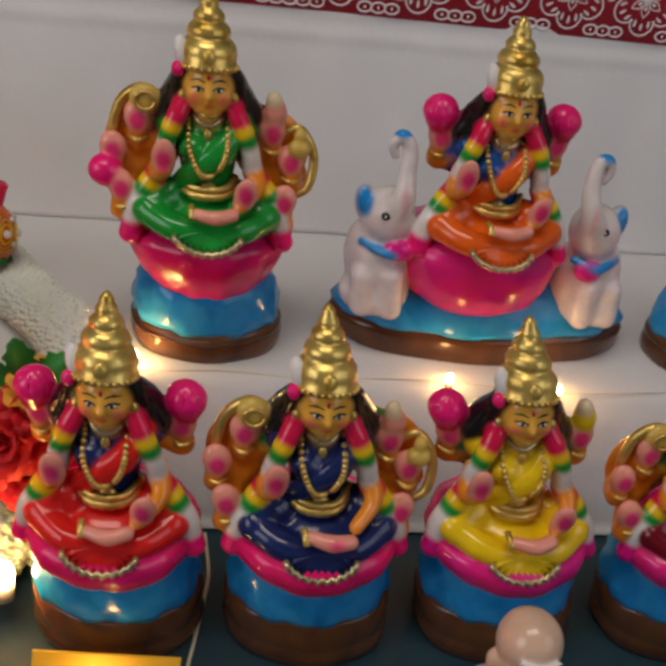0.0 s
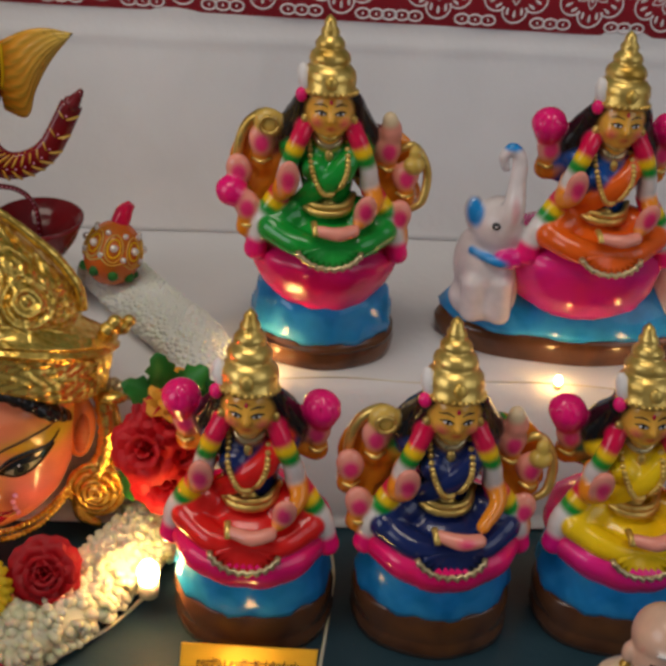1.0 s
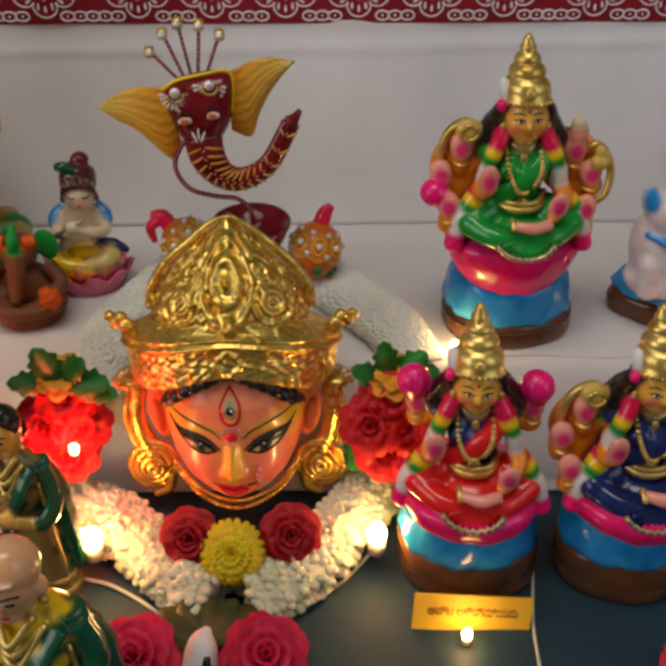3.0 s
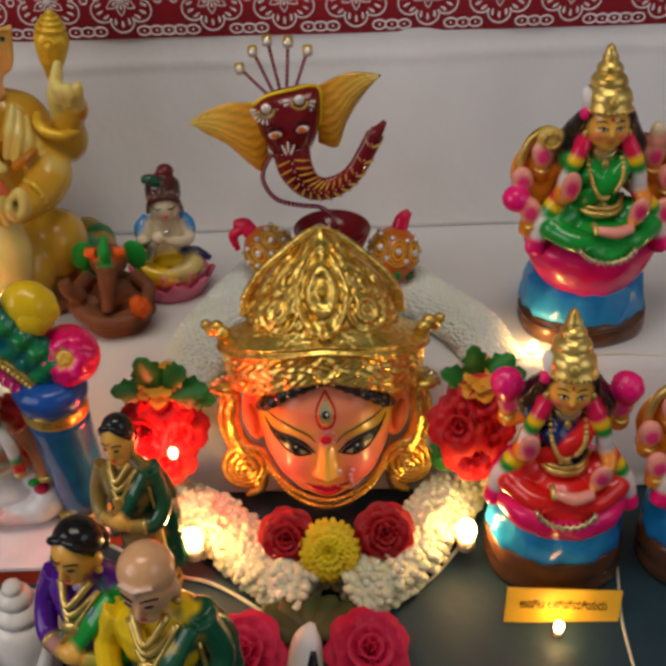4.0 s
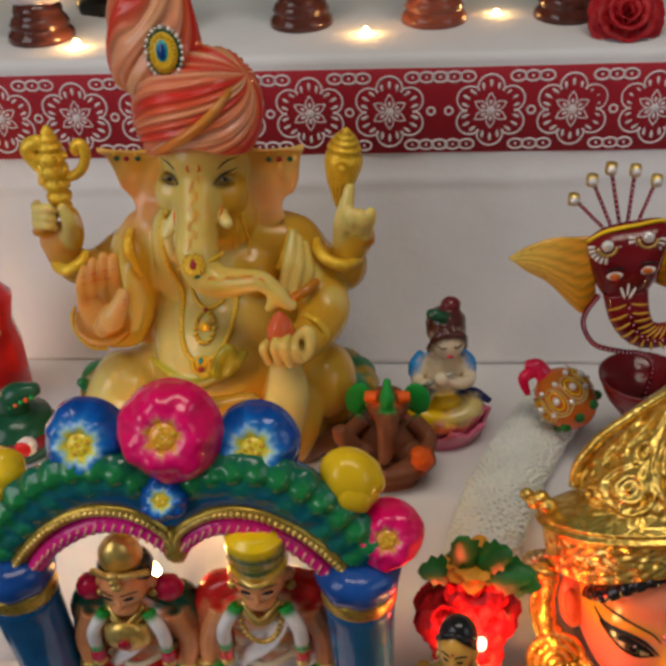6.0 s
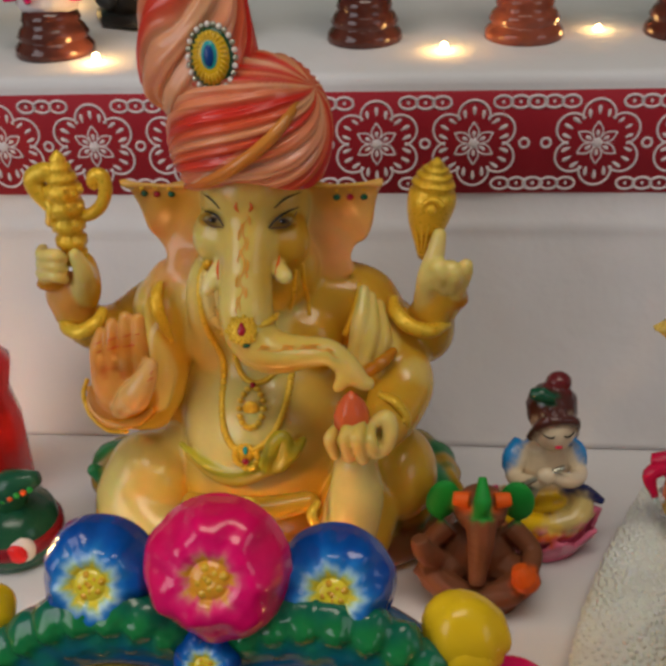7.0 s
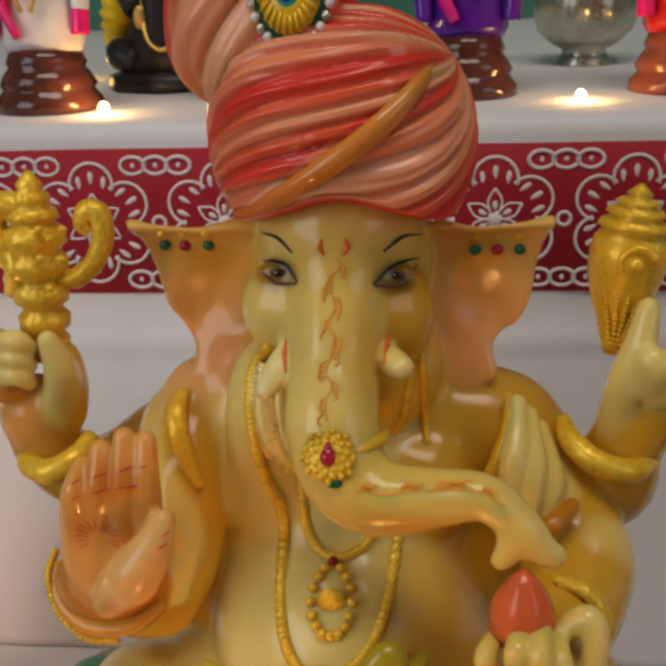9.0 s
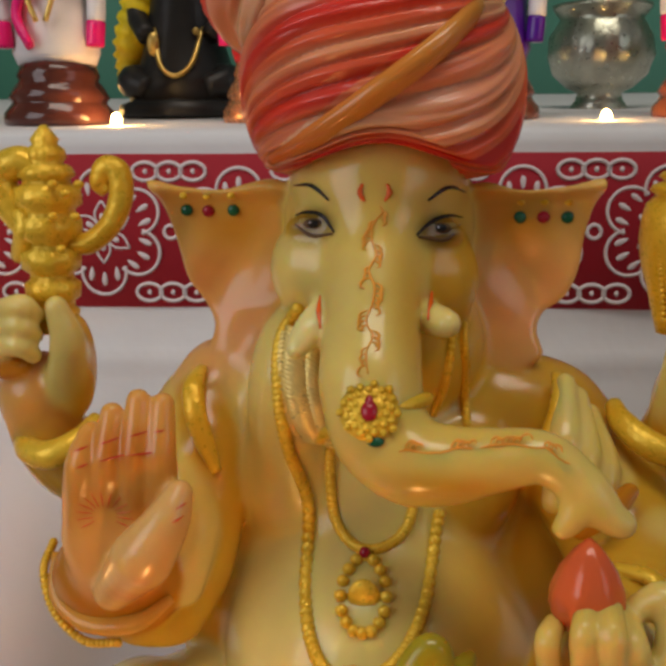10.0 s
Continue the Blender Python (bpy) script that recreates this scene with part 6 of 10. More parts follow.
    # lines of the palm
    for line in ([(-0.4723, 0.1680, 0.2311), (-0.4688, 0.1680, 0.2322)], [(-0.4657, 0.1670, 0.2330), (-0.4615, 0.1670, 0.2342)], [(-0.4585, 0.1670, 0.2349), (-0.4544, 0.1670, 0.2359)], [(-0.4527, 0.1680, 0.2359), (-0.4490, 0.1680, 0.2366)],
                 [(-0.4717, 0.1680, 0.2272), (-0.4689, 0.1680, 0.2281)], [(-0.4659, 0.1670, 0.2289), (-0.4600, 0.1670, 0.2304)], [(-0.4587, 0.1670, 0.2305), (-0.4487, 0.1680, 0.2315)], [(-0.4459, 0.1600, 0.2196), (-0.4437, 0.1600, 0.2205)], [(-0.4466, 0.1600, 0.2168), (-0.4442, 0.1600, 0.2177)]):
        s.tube(g.over(line, 6, 0.0001), [0.0001, 0.0003, 0.0001], REDTURBAN, smooth=False, seg=5)
    px, py, pz = (-0.4660, 0.1660, 0.2141)
    for a in range(13):
        t = math.pi * (-0.15 + 0.11 * a)
        s.tube(g.over([(px + 0.0030 * math.cos(t), py, pz + 0.0026 * math.sin(t)), (px + 0.0072 * math.cos(t), py, pz + 0.0066 * math.sin(t))], 5, 0.0001), [0.0001, 0.0002, 0.0001], REDTURBAN, smooth=False, seg=5)
    # the coral sweet
    s.lathe([(0.0062, 0.000), (0.0080, 0.004), (0.0078, 0.008), (0.0060, 0.013), (0.0032, 0.0172), (0.0005, 0.0200)], CORALSWEET, c=(-0.3514, 0.1480, 0.1991), seg=30, wave=lambda t, z: 1 + 0.08 * abs(math.sin(4 * t)))
    # gold borders of the drapery
    s.tube([(-0.4493, 0.2100, 0.2425), (-0.4500, 0.2015, 0.2393), (-0.4489, 0.1972, 0.2330), (-0.4461, 0.1955, 0.2248), (-0.4430, 0.1950, 0.2167)], [0.0016, 0.0030, 0.0032, 0.0028, 0.0014], GOLDRESIN, n=26, seg=12, flat=0.6)
    s.tube([(-0.3502, 0.2120, 0.2412), (-0.3500, 0.2035, 0.2363), (-0.3526, 0.1985, 0.2282), (-0.3576, 0.1970, 0.2200)], [0.0014, 0.0028, 0.0030, 0.0014], GOLDRESIN, n=24, seg=12, flat=0.6)
    s.tube([(-0.3677, 0.1420, 0.1614), (-0.3705, 0.1360, 0.1577), (-0.3675, 0.1340, 0.1496)], [0.0016, 0.0026, 0.0018], GOLDRESIN, n=14)
    # sacred thread, necklaces and pendants
    chain = [(-0.4196, 0.1950, 0.2626), (-0.4245, 0.1900, 0.2541), (-0.4246, 0.1840, 0.2398), (-0.4223, 0.1780, 0.2257), (-0.4179, 0.1740, 0.2105), (-0.4174, 0.1780, 0.1914), (-0.4135, 0.1750, 0.1794), (-0.4055, 0.1740, 0.1748), (-0.3940, 0.1740, 0.1791), (-0.3865, 0.1740, 0.1894), (-0.3827, 0.1700, 0.2062)]
    s.tube(g.over(chain, 80, 0.0004), 0.0015, GOLDRESIN, smooth=False, seg=8)
    s.beads(g.over(chain, 60, 0.0010), (0.0019, 0.0014, 0.0019), GOLDRESIN, 90, seg=7)
    inner = [(-0.4113, 0.1700, 0.2313), (-0.4120, 0.1720, 0.2204), (-0.4107, 0.1780, 0.2068), (-0.4055, 0.1760, 0.2006), (-0.3976, 0.1760, 0.2001), (-0.3911, 0.1780, 0.2043), (-0.3883, 0.1720, 0.2151)]
    s.tube(g.over(inner, 40, 0.0004), 0.0014, GOLDRESIN, smooth=False, seg=8)
    s.beads(g.over(inner, 40, 0.0010), (0.0015, 0.0011, 0.0015), GOLDRESIN, 48, seg=7)
    for line, n in (([(-0.3767, 0.1960, 0.2568), (-0.3759, 0.1920, 0.2438), (-0.3750, 0.1900, 0.2283)], 22), ([(-0.3796, 0.1960, 0.2548), (-0.3814, 0.1900, 0.2418), (-0.3840, 0.1860, 0.2323)], 18)):
        s.beads(g.over(line, 20, 0.0006), (0.0013, 0.0010, 0.0017), GOLDRESIN, n, seg=7)
    leaves = g.over([(-0.4197, 0.1870, 0.2566), (-0.4202, 0.1865, 0.2458), (-0.4184, 0.1860, 0.2347), (-0.4149, 0.1850, 0.2273)], 30, 0.0004)
    for i in range(1, 29):
        q = leaves[i] - (0, 0.0010, 0)
        s.ell(q, (0.0044, 0.0016, 0.0014), RESINGOLD, ry=38 - i, seg=9)
        s.ell(q + (-0.0040, 0.0002, 0.0002), (0.0015, 0.0011, 0.0013), RESINGOLD, seg=7)
        s.ell(q + (0.0042, -0.0002, -0.0012), (0.0026, 0.0010, 0.0012), RESINGOLD, ry=42 - i, seg=8)
    for i, q in enumerate(g.over([(-0.4099, 0.1680, 0.2296), (-0.4056, 0.1660, 0.2231), (-0.3976, 0.1650, 0.2182), (-0.3914, 0.1660, 0.2170)], 9, 0.0010)):
        s.ell(q, (0.0028, 0.0018, 0.0026), GOLDRESIN, seg=10)
        s.ell(q + (0.0012, -0.0010, 0.0020), (0.0014, 0.0012, 0.0014), GOLDRESIN, seg=8)
    for (x, y, z), rw, rh, stones in (((-0.4021, 0.1720, 0.1919), 0.0058, 0.0066, ((0.0, 0.0078, RUBY, 0.0016, 0.0016), (0.0, 0.0018, TURQ, 0.0014, 0.0021))),
                                   ((-0.4042, 0.1700, 0.1725), 0.0056, 0.0050, ((0.0, 0.0040, TURQ, 0.0013, 0.0024), (0.0, -0.0014, RUBY, 0.0019, 0.0017)))):
        q = g.front((x, y, z), 0.0006)
        s.ell(q, (rw * 0.72, 0.0014, rh * 0.72), GOLDRESIN, seg=18)
        for a in range(16):
            t = a * 2 * math.pi / 16
            p = g.front((x + rw * math.cos(t), y, z + rh * math.sin(t)), 0.0012)
            s.ell(p, (0.0017, 0.0013, 0.0017), GOLDRESIN, seg=8)
        for dx, dz, mt, a, b in stones:
            s.ell(g.front((x + dx, y, z + dz), 0.0026), (a, 0.0014, b), mt, seg=12)
    # ornament between the legs
    s.ell((-0.4010, 0.1355, 0.1632), (0.0062, 0.0024, 0.0050), GOLDRESIN, seg=16)
    s.ell((-0.4006, 0.1335, 0.1654), (0.0026, 0.0016, 0.0024), RUBY, seg=12)
    # rocky cushion with brushed green and gold leaves
    k = Clay((-0.535, 0.13, ZB - 0.003), (-0.275, 0.30, ZB + 0.066), 0.0016)
    for i in range(30):
        a = math.pi * (0.86 + 1.30 * i / 29)
        rx, ry_ = 0.088, 0.054
        c = (-0.402 + rx * math.cos(a), 0.222 + ry_ * math.sin(a) * (1.0 if math.sin(a) < 0 else 0.7), ZB + 0.012 + 0.003 * math.sin(7 * i))
        k.ell(c, (0.016, 0.014, 0.0135), (0.20, 0.085, 0.035), 0.004)
        k.ell((c[0] + 0.004 * math.cos(3 * i), c[1] + 0.004, ZB + 0.032), (0.014, 0.013, 0.012 + 0.003 * math.sin(5 * i)), rnd.choice([(0.40, 0.25, 0.02), (0.02, 0.20, 0.06), (0.34, 0.24, 0.03)]), 0.003)
    for i in range(46):
        a = math.pi * rnd.choice([rnd.uniform(0.86, 1.22), rnd.uniform(1.78, 2.14)])
        c = (-0.402 + 0.100 * math.cos(a) * rnd.uniform(0.85, 1), 0.216 + 0.060 * math.sin(a) * (1.0 if math.sin(a) < 0 else 0.7), ZB + rnd.uniform(0.026, 0.050))
        k.tube([c, (c[0] + rnd.uniform(-0.010, 0.010), c[1] - 0.002, c[2] - rnd.uniform(0.004, 0.014))], [0.0042, 0.0018], rnd.choice([(0.02, 0.22, 0.07), (0.44, 0.27, 0.02), (0.10, 0.16, 0.02), (0.48, 0.30, 0.03), (0.40, 0.24, 0.02)]), 0.0014)
    k.skin(s, RESINTINT)
    ob = s.build("ganesha_statue")
    return tagged(ob, "honey-coloured resin Ganesha with a coral turban, seated on the white step", "statue")


ganesha()

# ---- the gold-crowned goddess mask, leaning against the step ----


def mask():
    s = Sculpt()
    # built flat first: x across, z up along the face, -y outwards
    def bump(a, b, a0, b0, sa, sb):
        return math.exp(-((a - a0) / sa) ** 2 - ((b - b0) / sb) ** 2)

    def half_width(b):
        return float(np.interp(b, [0.0075, 0.009, 0.012, 0.017, 0.025, 0.036, 0.050, 0.065, 0.080, 0.095, 0.108], [0.004, 0.0115, 0.0210, 0.0285, 0.0355, 0.0405, 0.0440, 0.0455, 0.0450, 0.0420, 0.0360]))

    def out(a, b, lift=0.0):
        """A point on the front of the face at a across and b up."""
        w = half_width(b)
        dep = float(np.interp(b, [0.0075, 0.010, 0.016, 0.026, 0.040, 0.060, 0.080, 0.100, 0.108], [0.018, 0.026, 0.0330, 0.0365, 0.0385, 0.0390, 0.0380, 0.0350, 0.0330]))
        y = 0.014 - dep * max(0.0, 1 - (abs(a) / w) ** 2.3) ** 0.55
        aa = abs(a)
        y -= 0.0085 * bump(a, b, 0, 0.0365, 0.0046, 0.0052) + 0.0062 * bump(a, b, 0, 0.046, 0.0034, 0.0110) + 0.0028 * bump(aa, b, 0.0052, 0.0335, 0.0032, 0.0030)
        y -= 0.0030 * bump(aa, b, 0.025, 0.033, 0.012, 0.011) + 0.0028 * bump(a, b, 0, 0.0215, 0.0100, 0.0046) + 0.0026 * bump(a, b, 0, 0.0125, 0.009, 0.0045)
        y += 0.0016 * bump(aa, b, 0.0205, 0.0585, 0.013, 0.0040) + 0.0012 * bump(a, b, 0, 0.0272, 0.006, 0.0022)
        return (a, y - lift, b)

    rows, tone = [], []
    for b in np.linspace(0.0075, 0.108, 90):
        w = half_width(b)
        rows.append([out(w * k, b) for k in np.sin(np.linspace(-1.57, 1.57, 91))])
        for k in np.sin(np.linspace(-1.57, 1.57, 91)):
            a = w * k
            col = np.array((0.84, 0.25, 0.13))
            for other, amount in (((0.84, 0.20, 0.17), bump(abs(a), b, 0.027, 0.034, 0.015, 0.012)), ((0.76, 0.44, 0.03), 1.0 * bump(a, b, 0, 0.042, 0.0085, 0.019)),
                                  ((0.78, 0.34, 0.05), 0.6 * bump(a, b, 0, 0.018, 0.014, 0.008)), ((0.66, 0.50, 0.03), 1.0 * bump(abs(a), b, 0.037, 0.0660, 0.012, 0.0095)),
                                  ((0.70, 0.46, 0.03), 0.9 * bump(abs(a), b, 0.022, 0.0630, 0.013, 0.0048)), ((0.80, 0.32, 0.05), 0.5 * bump(abs(a), b, 0.036, 0.085, 0.014, 0.012))):
                col = col * (1 - min(1, amount)) + np.array(other) * min(1, amount)
            tone.append(col)
    front = np.array(rows)
    tone = np.array(tone).reshape(90, 91, 3)
    back = front.copy()
    back[:, :, 1] = 0.018
    s.grid(np.concatenate([front, back[:, ::-1]], axis=1), FACETINT, tint=np.concatenate([tone, tone[:, ::-1]], axis=1))

    def patch(pts, mat, lift=0.0006, n=36):
        """A painted patch: a closed outline filled on the face."""
        p = smooth_path(list(pts) + [pts[0]], n)[:-1, :2] if len(pts) < 20 else np.array(pts)
        c = p.mean(0)
        rows = [[out(*(c + (q - c) * t), lift) for q in p] for t in (1, 0.66, 0.33, 0.02)]
        s.grid(rows, mat)

    def line(pts, r, mat, lift=0.0003):
        p = smooth_path([(a, b, 0) for a, b in pts], 22)[:, :2]
        s.tube([out(a, b, lift) for a, b in p], r, mat, smooth=False, seg=6)

    for sg in (-1, 1):
        patch([(0.0085 * sg, 0.0500), (0.018 * sg, 0.0472), (0.028 * sg, 0.0505), (0.0365 * sg, 0.0600), (0.026 * sg, 0.0580), (0.015 * sg, 0.0550)], BLACK, 0.0004)
        patch([(0.0115 * sg, 0.0505), (0.0185 * sg, 0.0486), (0.026 * sg, 0.0512), (0.0300 * sg, 0.0545), (0.024 * sg, 0.0536), (0.015 * sg, 0.0520)], EYEWHITE, 0.0007)
        patch([(0.0165 * sg, 0.0492), (0.0205 * sg, 0.0486), (0.0240 * sg, 0.0510), (0.0240 * sg, 0.0536), (0.0205 * sg, 0.0540), (0.0172 * sg, 0.0526)], EYEIRIS, 0.0010)
        patch([(0.0190 * sg, 0.0505), (0.0212 * sg, 0.0503), (0.0224 * sg, 0.0524), (0.0212 * sg, 0.0536), (0.0192 * sg, 0.0534), (0.0185 * sg, 0.0520)], BLACK, 0.0013, 18)
        # the eye's glint is a white dot set on the surface
        s.ell(out(0.0195 * sg, 0.0540, 0.0014), (0.0007, 0.0004, 0.0006), WHITE, seg=8)
        line([(0.007 * sg, 0.0505), (0.014 * sg, 0.0562), (0.024 * sg, 0.0592), (0.034 * sg, 0.0605), (0.0390 * sg, 0.066)], [0.0003, 0.0010, 0.0011, 0.0009, 0.0003], BLACK, 0.0004)
        line([(0.0070 * sg, 0.0580), (0.012 * sg, 0.0630), (0.023 * sg, 0.0672), (0.035 * sg, 0.0705), (0.0415 * sg, 0.0735)], [0.0003, 0.0006, 0.0007, 0.0005, 0.0002], LIDBROWN, 0.0003)
        # ear, ear ornament, hanging earring
        s.ell((0.0470 * sg, 0.012, 0.056), (0.0085, 0.008, 0.0180), MASKSKIN, ry=8 * sg, seg=18)
        s.ell((0.0485 * sg, 0.0055, 0.056), (0.0045, 0.004, 0.0120), EARSHADE, ry=8 * sg, seg=14)
        s.lathe([(0.004, 0), (0.0105, 0.001), (0.0118, 0.004), (0.009, 0.006), (0.004, 0.007)], CROWNFOIL, c=(0.0640 * sg, 0.016, 0.0720), seg=18, wave=lambda t, z: 1 + 0.12 * math.sin(9 * t))
        for k in range(9):
            a = math.pi * (0.05 + 0.1 * k) + (0 if sg > 0 else 0.35)
            s.tube([(0.0600 * sg, 0.016, 0.0735), (0.0600 * sg + 0.0155 * math.cos(a), 0.012, 0.0735 + 0.0125 * math.sin(a))], [0.0020, 0.0026], PALEGOLD, n=5, seg=8)
        s.tube([(0.0590 * sg, 0.014, 0.0760), (0.0625 * sg, 0.010, 0.056), (0.0600 * sg, 0.010, 0.040), (0.0540 * sg, 0.008, 0.030)], [0.0052, 0.0058, 0.0062, 0.0070], CROWNFOIL, n=26, ripple=0.10, turns=9)
        s.beads([(0.0665 * sg, 0.012, 0.070), (0.0695 * sg, 0.008, 0.054), (0.0665 * sg, 0.008, 0.040), (0.062 * sg, 0.006, 0.030)], 0.0021, CROWNFOIL, 22)
        for r in (0.0150, 0.0108, 0.0066, 0.003):
            s.tube([(0.0545 * sg + r * math.cos(a), 0.006 - 0.0015 * (0.015 - r) / 0.004, 0.0210 + r * math.sin(a)) for a in np.linspace(0, 2 * math.pi, 19)], 0.0024, CROWNFOIL, n=38, seg=8)
        s.ell((0.0545 * sg, 0.007, 0.021), (0.0150, 0.004, 0.0150), CROWNFOIL, seg=20)
        s.tube([(0.052 * sg, 0.008, 0.030), (0.044 * sg, 0.007, 0.018), (0.046 * sg, 0.006, 0.004), (0.056 * sg, 0.006, -0.002)], [0.004, 0.0045, 0.004, 0.002], CROWNFOIL, n=18)
    for k in range(4):
        s.ell(out(0.0150 + (0.0015, 0.0, 0.0004, 0.0012)[k], 0.0370 - 0.0040 * k, 0.0014), 0.0015, PEARLPINK, seg=8)
    s.ell(out(0.0078, 0.0372, 0.001), 0.0014, PEARL, seg=8)
    line([(0.0150, 0.0245), (0.0110, 0.0232), (0.006, 0.0255)], 0.0005, GOLD, 0.0008)
    patch([(-0.0120, 0.0255), (-0.005, 0.0258), (0, 0.0248), (0.005, 0.0258), (0.0120, 0.0255), (0.0055, 0.0178), (-0.0055, 0.0178)], LIPRED, 0.0004)
    s.ell(out(0, 0.0205, -0.0006), (0.0066, 0.0024, 0.0022), LIPRED, seg=14)
    line([(-0.0140, 0.0268), (-0.005, 0.0236), (0, 0.0229), (0.005, 0.0236), (0.0140, 0.0268)], 0.0004, MAROON, 0.0010)
    # third eye and forehead mark
    patch([(0, 0.0920), (0.0062, 0.0800), (0.0050, 0.0700), (0, 0.0670), (-0.0050, 0.0700), (-0.0062, 0.0800)], LIPRED, 0.0006)
    patch([(0, 0.0900), (0.0050, 0.0800), (0.0040, 0.0716), (0, 0.0690), (-0.0040, 0.0716), (-0.0050, 0.0800)], MASKSKIN, 0.0010)
    patch([(0, 0.0868), (0.0038, 0.0795), (0.0030, 0.0732), (0, 0.0716), (-0.0030, 0.0732), (-0.0038, 0.0795)], EYEWHITE, 0.0014)
    s.ell(out(0, 0.0770, 0.0012), (0.0026, 0.0010, 0.0028), BLACK, seg=14)
    # white dot for a highlight on the third eye
    s.ell(out(0.0008, 0.0778, 0.0021), (0.0009, 0.0005, 0.0009), WHITE, seg=8)
    s.ell(out(0, 0.0608, 0.0006), (0.0040, 0.0012, 0.0032), LIPRED, seg=14)
    for k in range(9):
        a = k * 2 * math.pi / 9
        s.ell(out(0.0058 * math.cos(a), 0.0610 + 0.0050 * math.sin(a), 0.0005), 0.0009, PEARLPINK, seg=6)
    for k in range(5):
        s.ell(out(0, 0.0655 - 0.0002 * k, 0.0006), 0.0006, PEARLPINK, seg=6)
    # hair under the crown, in scallops
    for sg in (-1, 1):
        pts = [out(0.0005 * sg, 0.0985), out(0.012 * sg, 0.0955, 0.001), out(0.024 * sg, 0.0895, 0.001), out(0.035 * sg, 0.0800, 0.001), out(0.0425 * sg, 0.0705, 0.001)]
        s.tube(pts, [0.0066, 0.0082, 0.0086, 0.0078, 0.0040], BLACK, n=48, seg=14, ripple=0.07, turns=8, flat=0.6)
    # crown: broad gold band, domed top with embossed leaves
    prof = [(0.0965, 0.0470, 0.0400, 0.0200), (0.0978, 0.0578, 0.0450, 0.0200), (0.1000, 0.0627, 0.0480, 0.0190), (0.1080, 0.0649, 0.0490, 0.0150), (0.1160, 0.0659, 0.0500, 0.0125), (0.1185, 0.0698, 0.0525, 0.0115),
            (0.1205, 0.0670, 0.0505, 0.0105), (0.1225, 0.0692, 0.0515, 0.0100), (0.1250, 0.0643, 0.0475, 0.0090), (0.1300, 0.0490, 0.0450, 0.0070), (0.1380, 0.0478, 0.0430, 0.0040), (0.1480, 0.0430, 0.0390, 0.0030),
            (0.1580, 0.0352, 0.0340, 0.0020), (0.1680, 0.0250, 0.0280, 0.0010), (0.1760, 0.0160, 0.0220, 0.0000), (0.1830, 0.0080, 0.0180, 0.0000), (0.1880, 0.0011, 0.0150, 0.0000)]
    prof = np.array(prof)
    tt = np.linspace(0, len(prof) - 1, 150)
    prof = np.stack([np.interp(tt, np.arange(len(prof)), prof[:, k]) for k in range(4)], -1)
    rnd = random.Random(7)
    dents = [(rnd.uniform(-1.3, 1.3), rnd.uniform(0.0, 1.0), rnd.uniform(0.03, 0.085), rnd.uniform(0.002, 0.0045), rnd.uniform(-1, 1)) for _ in range(260)]
    leaves = [(0.0, 0.1530, 0.0165, 0.0260, 0.0034), (0.62, 0.1400, 0.0130, 0.0140, 0.0020), (-0.62, 0.1400, 0.0130, 0.0140, 0.0020), (1.02, 0.1310, 0.0090, 0.0090, 0.0016), (-1.02, 0.1310, 0.0090, 0.0090, 0.0016),
              (0.60, 0.1580, 0.0085, 0.0100, 0.0015), (-0.60, 0.1580, 0.0085, 0.0100, 0.0015)]
    front = []
    ang = np.linspace(-1.45, 1.45, 170)
    for b0, w, dep, peak in prof:
        row = []
        for a in ang:
            sx = math.sin(a)
            b = b0 - peak * abs(sx) ** 1.3
            lift = 0.0
            if 0.099 < b0 < 0.116:  # hammered grains on the band
                g = math.sin(30 * a + 1.5 * math.sin(700 * b0)) * math.sin(900 * b0 + 2 * math.sin(11 * a))
                lift += 0.0007 * g
                lift += 0.0022 * max(0.0, 1 - abs(abs(a) / 0.16 + abs(b0 - 0.1075) / 0.0095 - 0.82) * 5) + 0.0018 * bump(a, b0, 0, 0.1075, 0.05, 0.004)
            elif b0 >= 0.126:  # embossed leaves and crumpled foil on the dome
                best = 0.0
                for la, lb, lw, lh, amp in leaves:
                    dx, dz_ = (sx - math.sin(la)) * w, b - lb
                    taper = 1 - 0.5 * max(0.0, dz_ / lh)
                    r = math.hypot(dx / (lw * taper), dz_ / lh)
                    if r < 1.1:
                        best = max(best, amp * (0.5 + 0.5 * math.cos(2 * math.pi * r * 2.1)) * min(1, (1.1 - r) * 6) + amp * 0.8 * max(0.0, 1 - r))
                lift += best
                lump = sum(k * dd * math.exp(-((a - pa) / sa) ** 2 - ((b - 0.126 - 0.05 * pb) / (sa * 0.045)) ** 2) for pa, pb, sa, dd, k in dents if abs(a - pa) < 0.2)
                lift += lump * 0.85 * (0.25 if best > 0.001 else 1.0)
                if abs(b0 - 0.1310) < 0.0065:  # a cluster of knobs under the middle leaf
                    lift += 0.0035 * bump(a, b0, 0, 0.131, 0.26, 0.004) * (1 + 0.5 * math.sin(34 * a))
            row.append((w * sx * (1 + lift * 8), 0.016 - dep * math.cos(a) - lift, b))
        front.append(row)
    front = np.array(front)
    back = front.copy()
    back[:, :, 1] = np.maximum(back[:, :, 1], 0.012) + 0.004
    s.grid(np.concatenate([front, back[:, ::-1]], axis=1), CROWNFOIL)
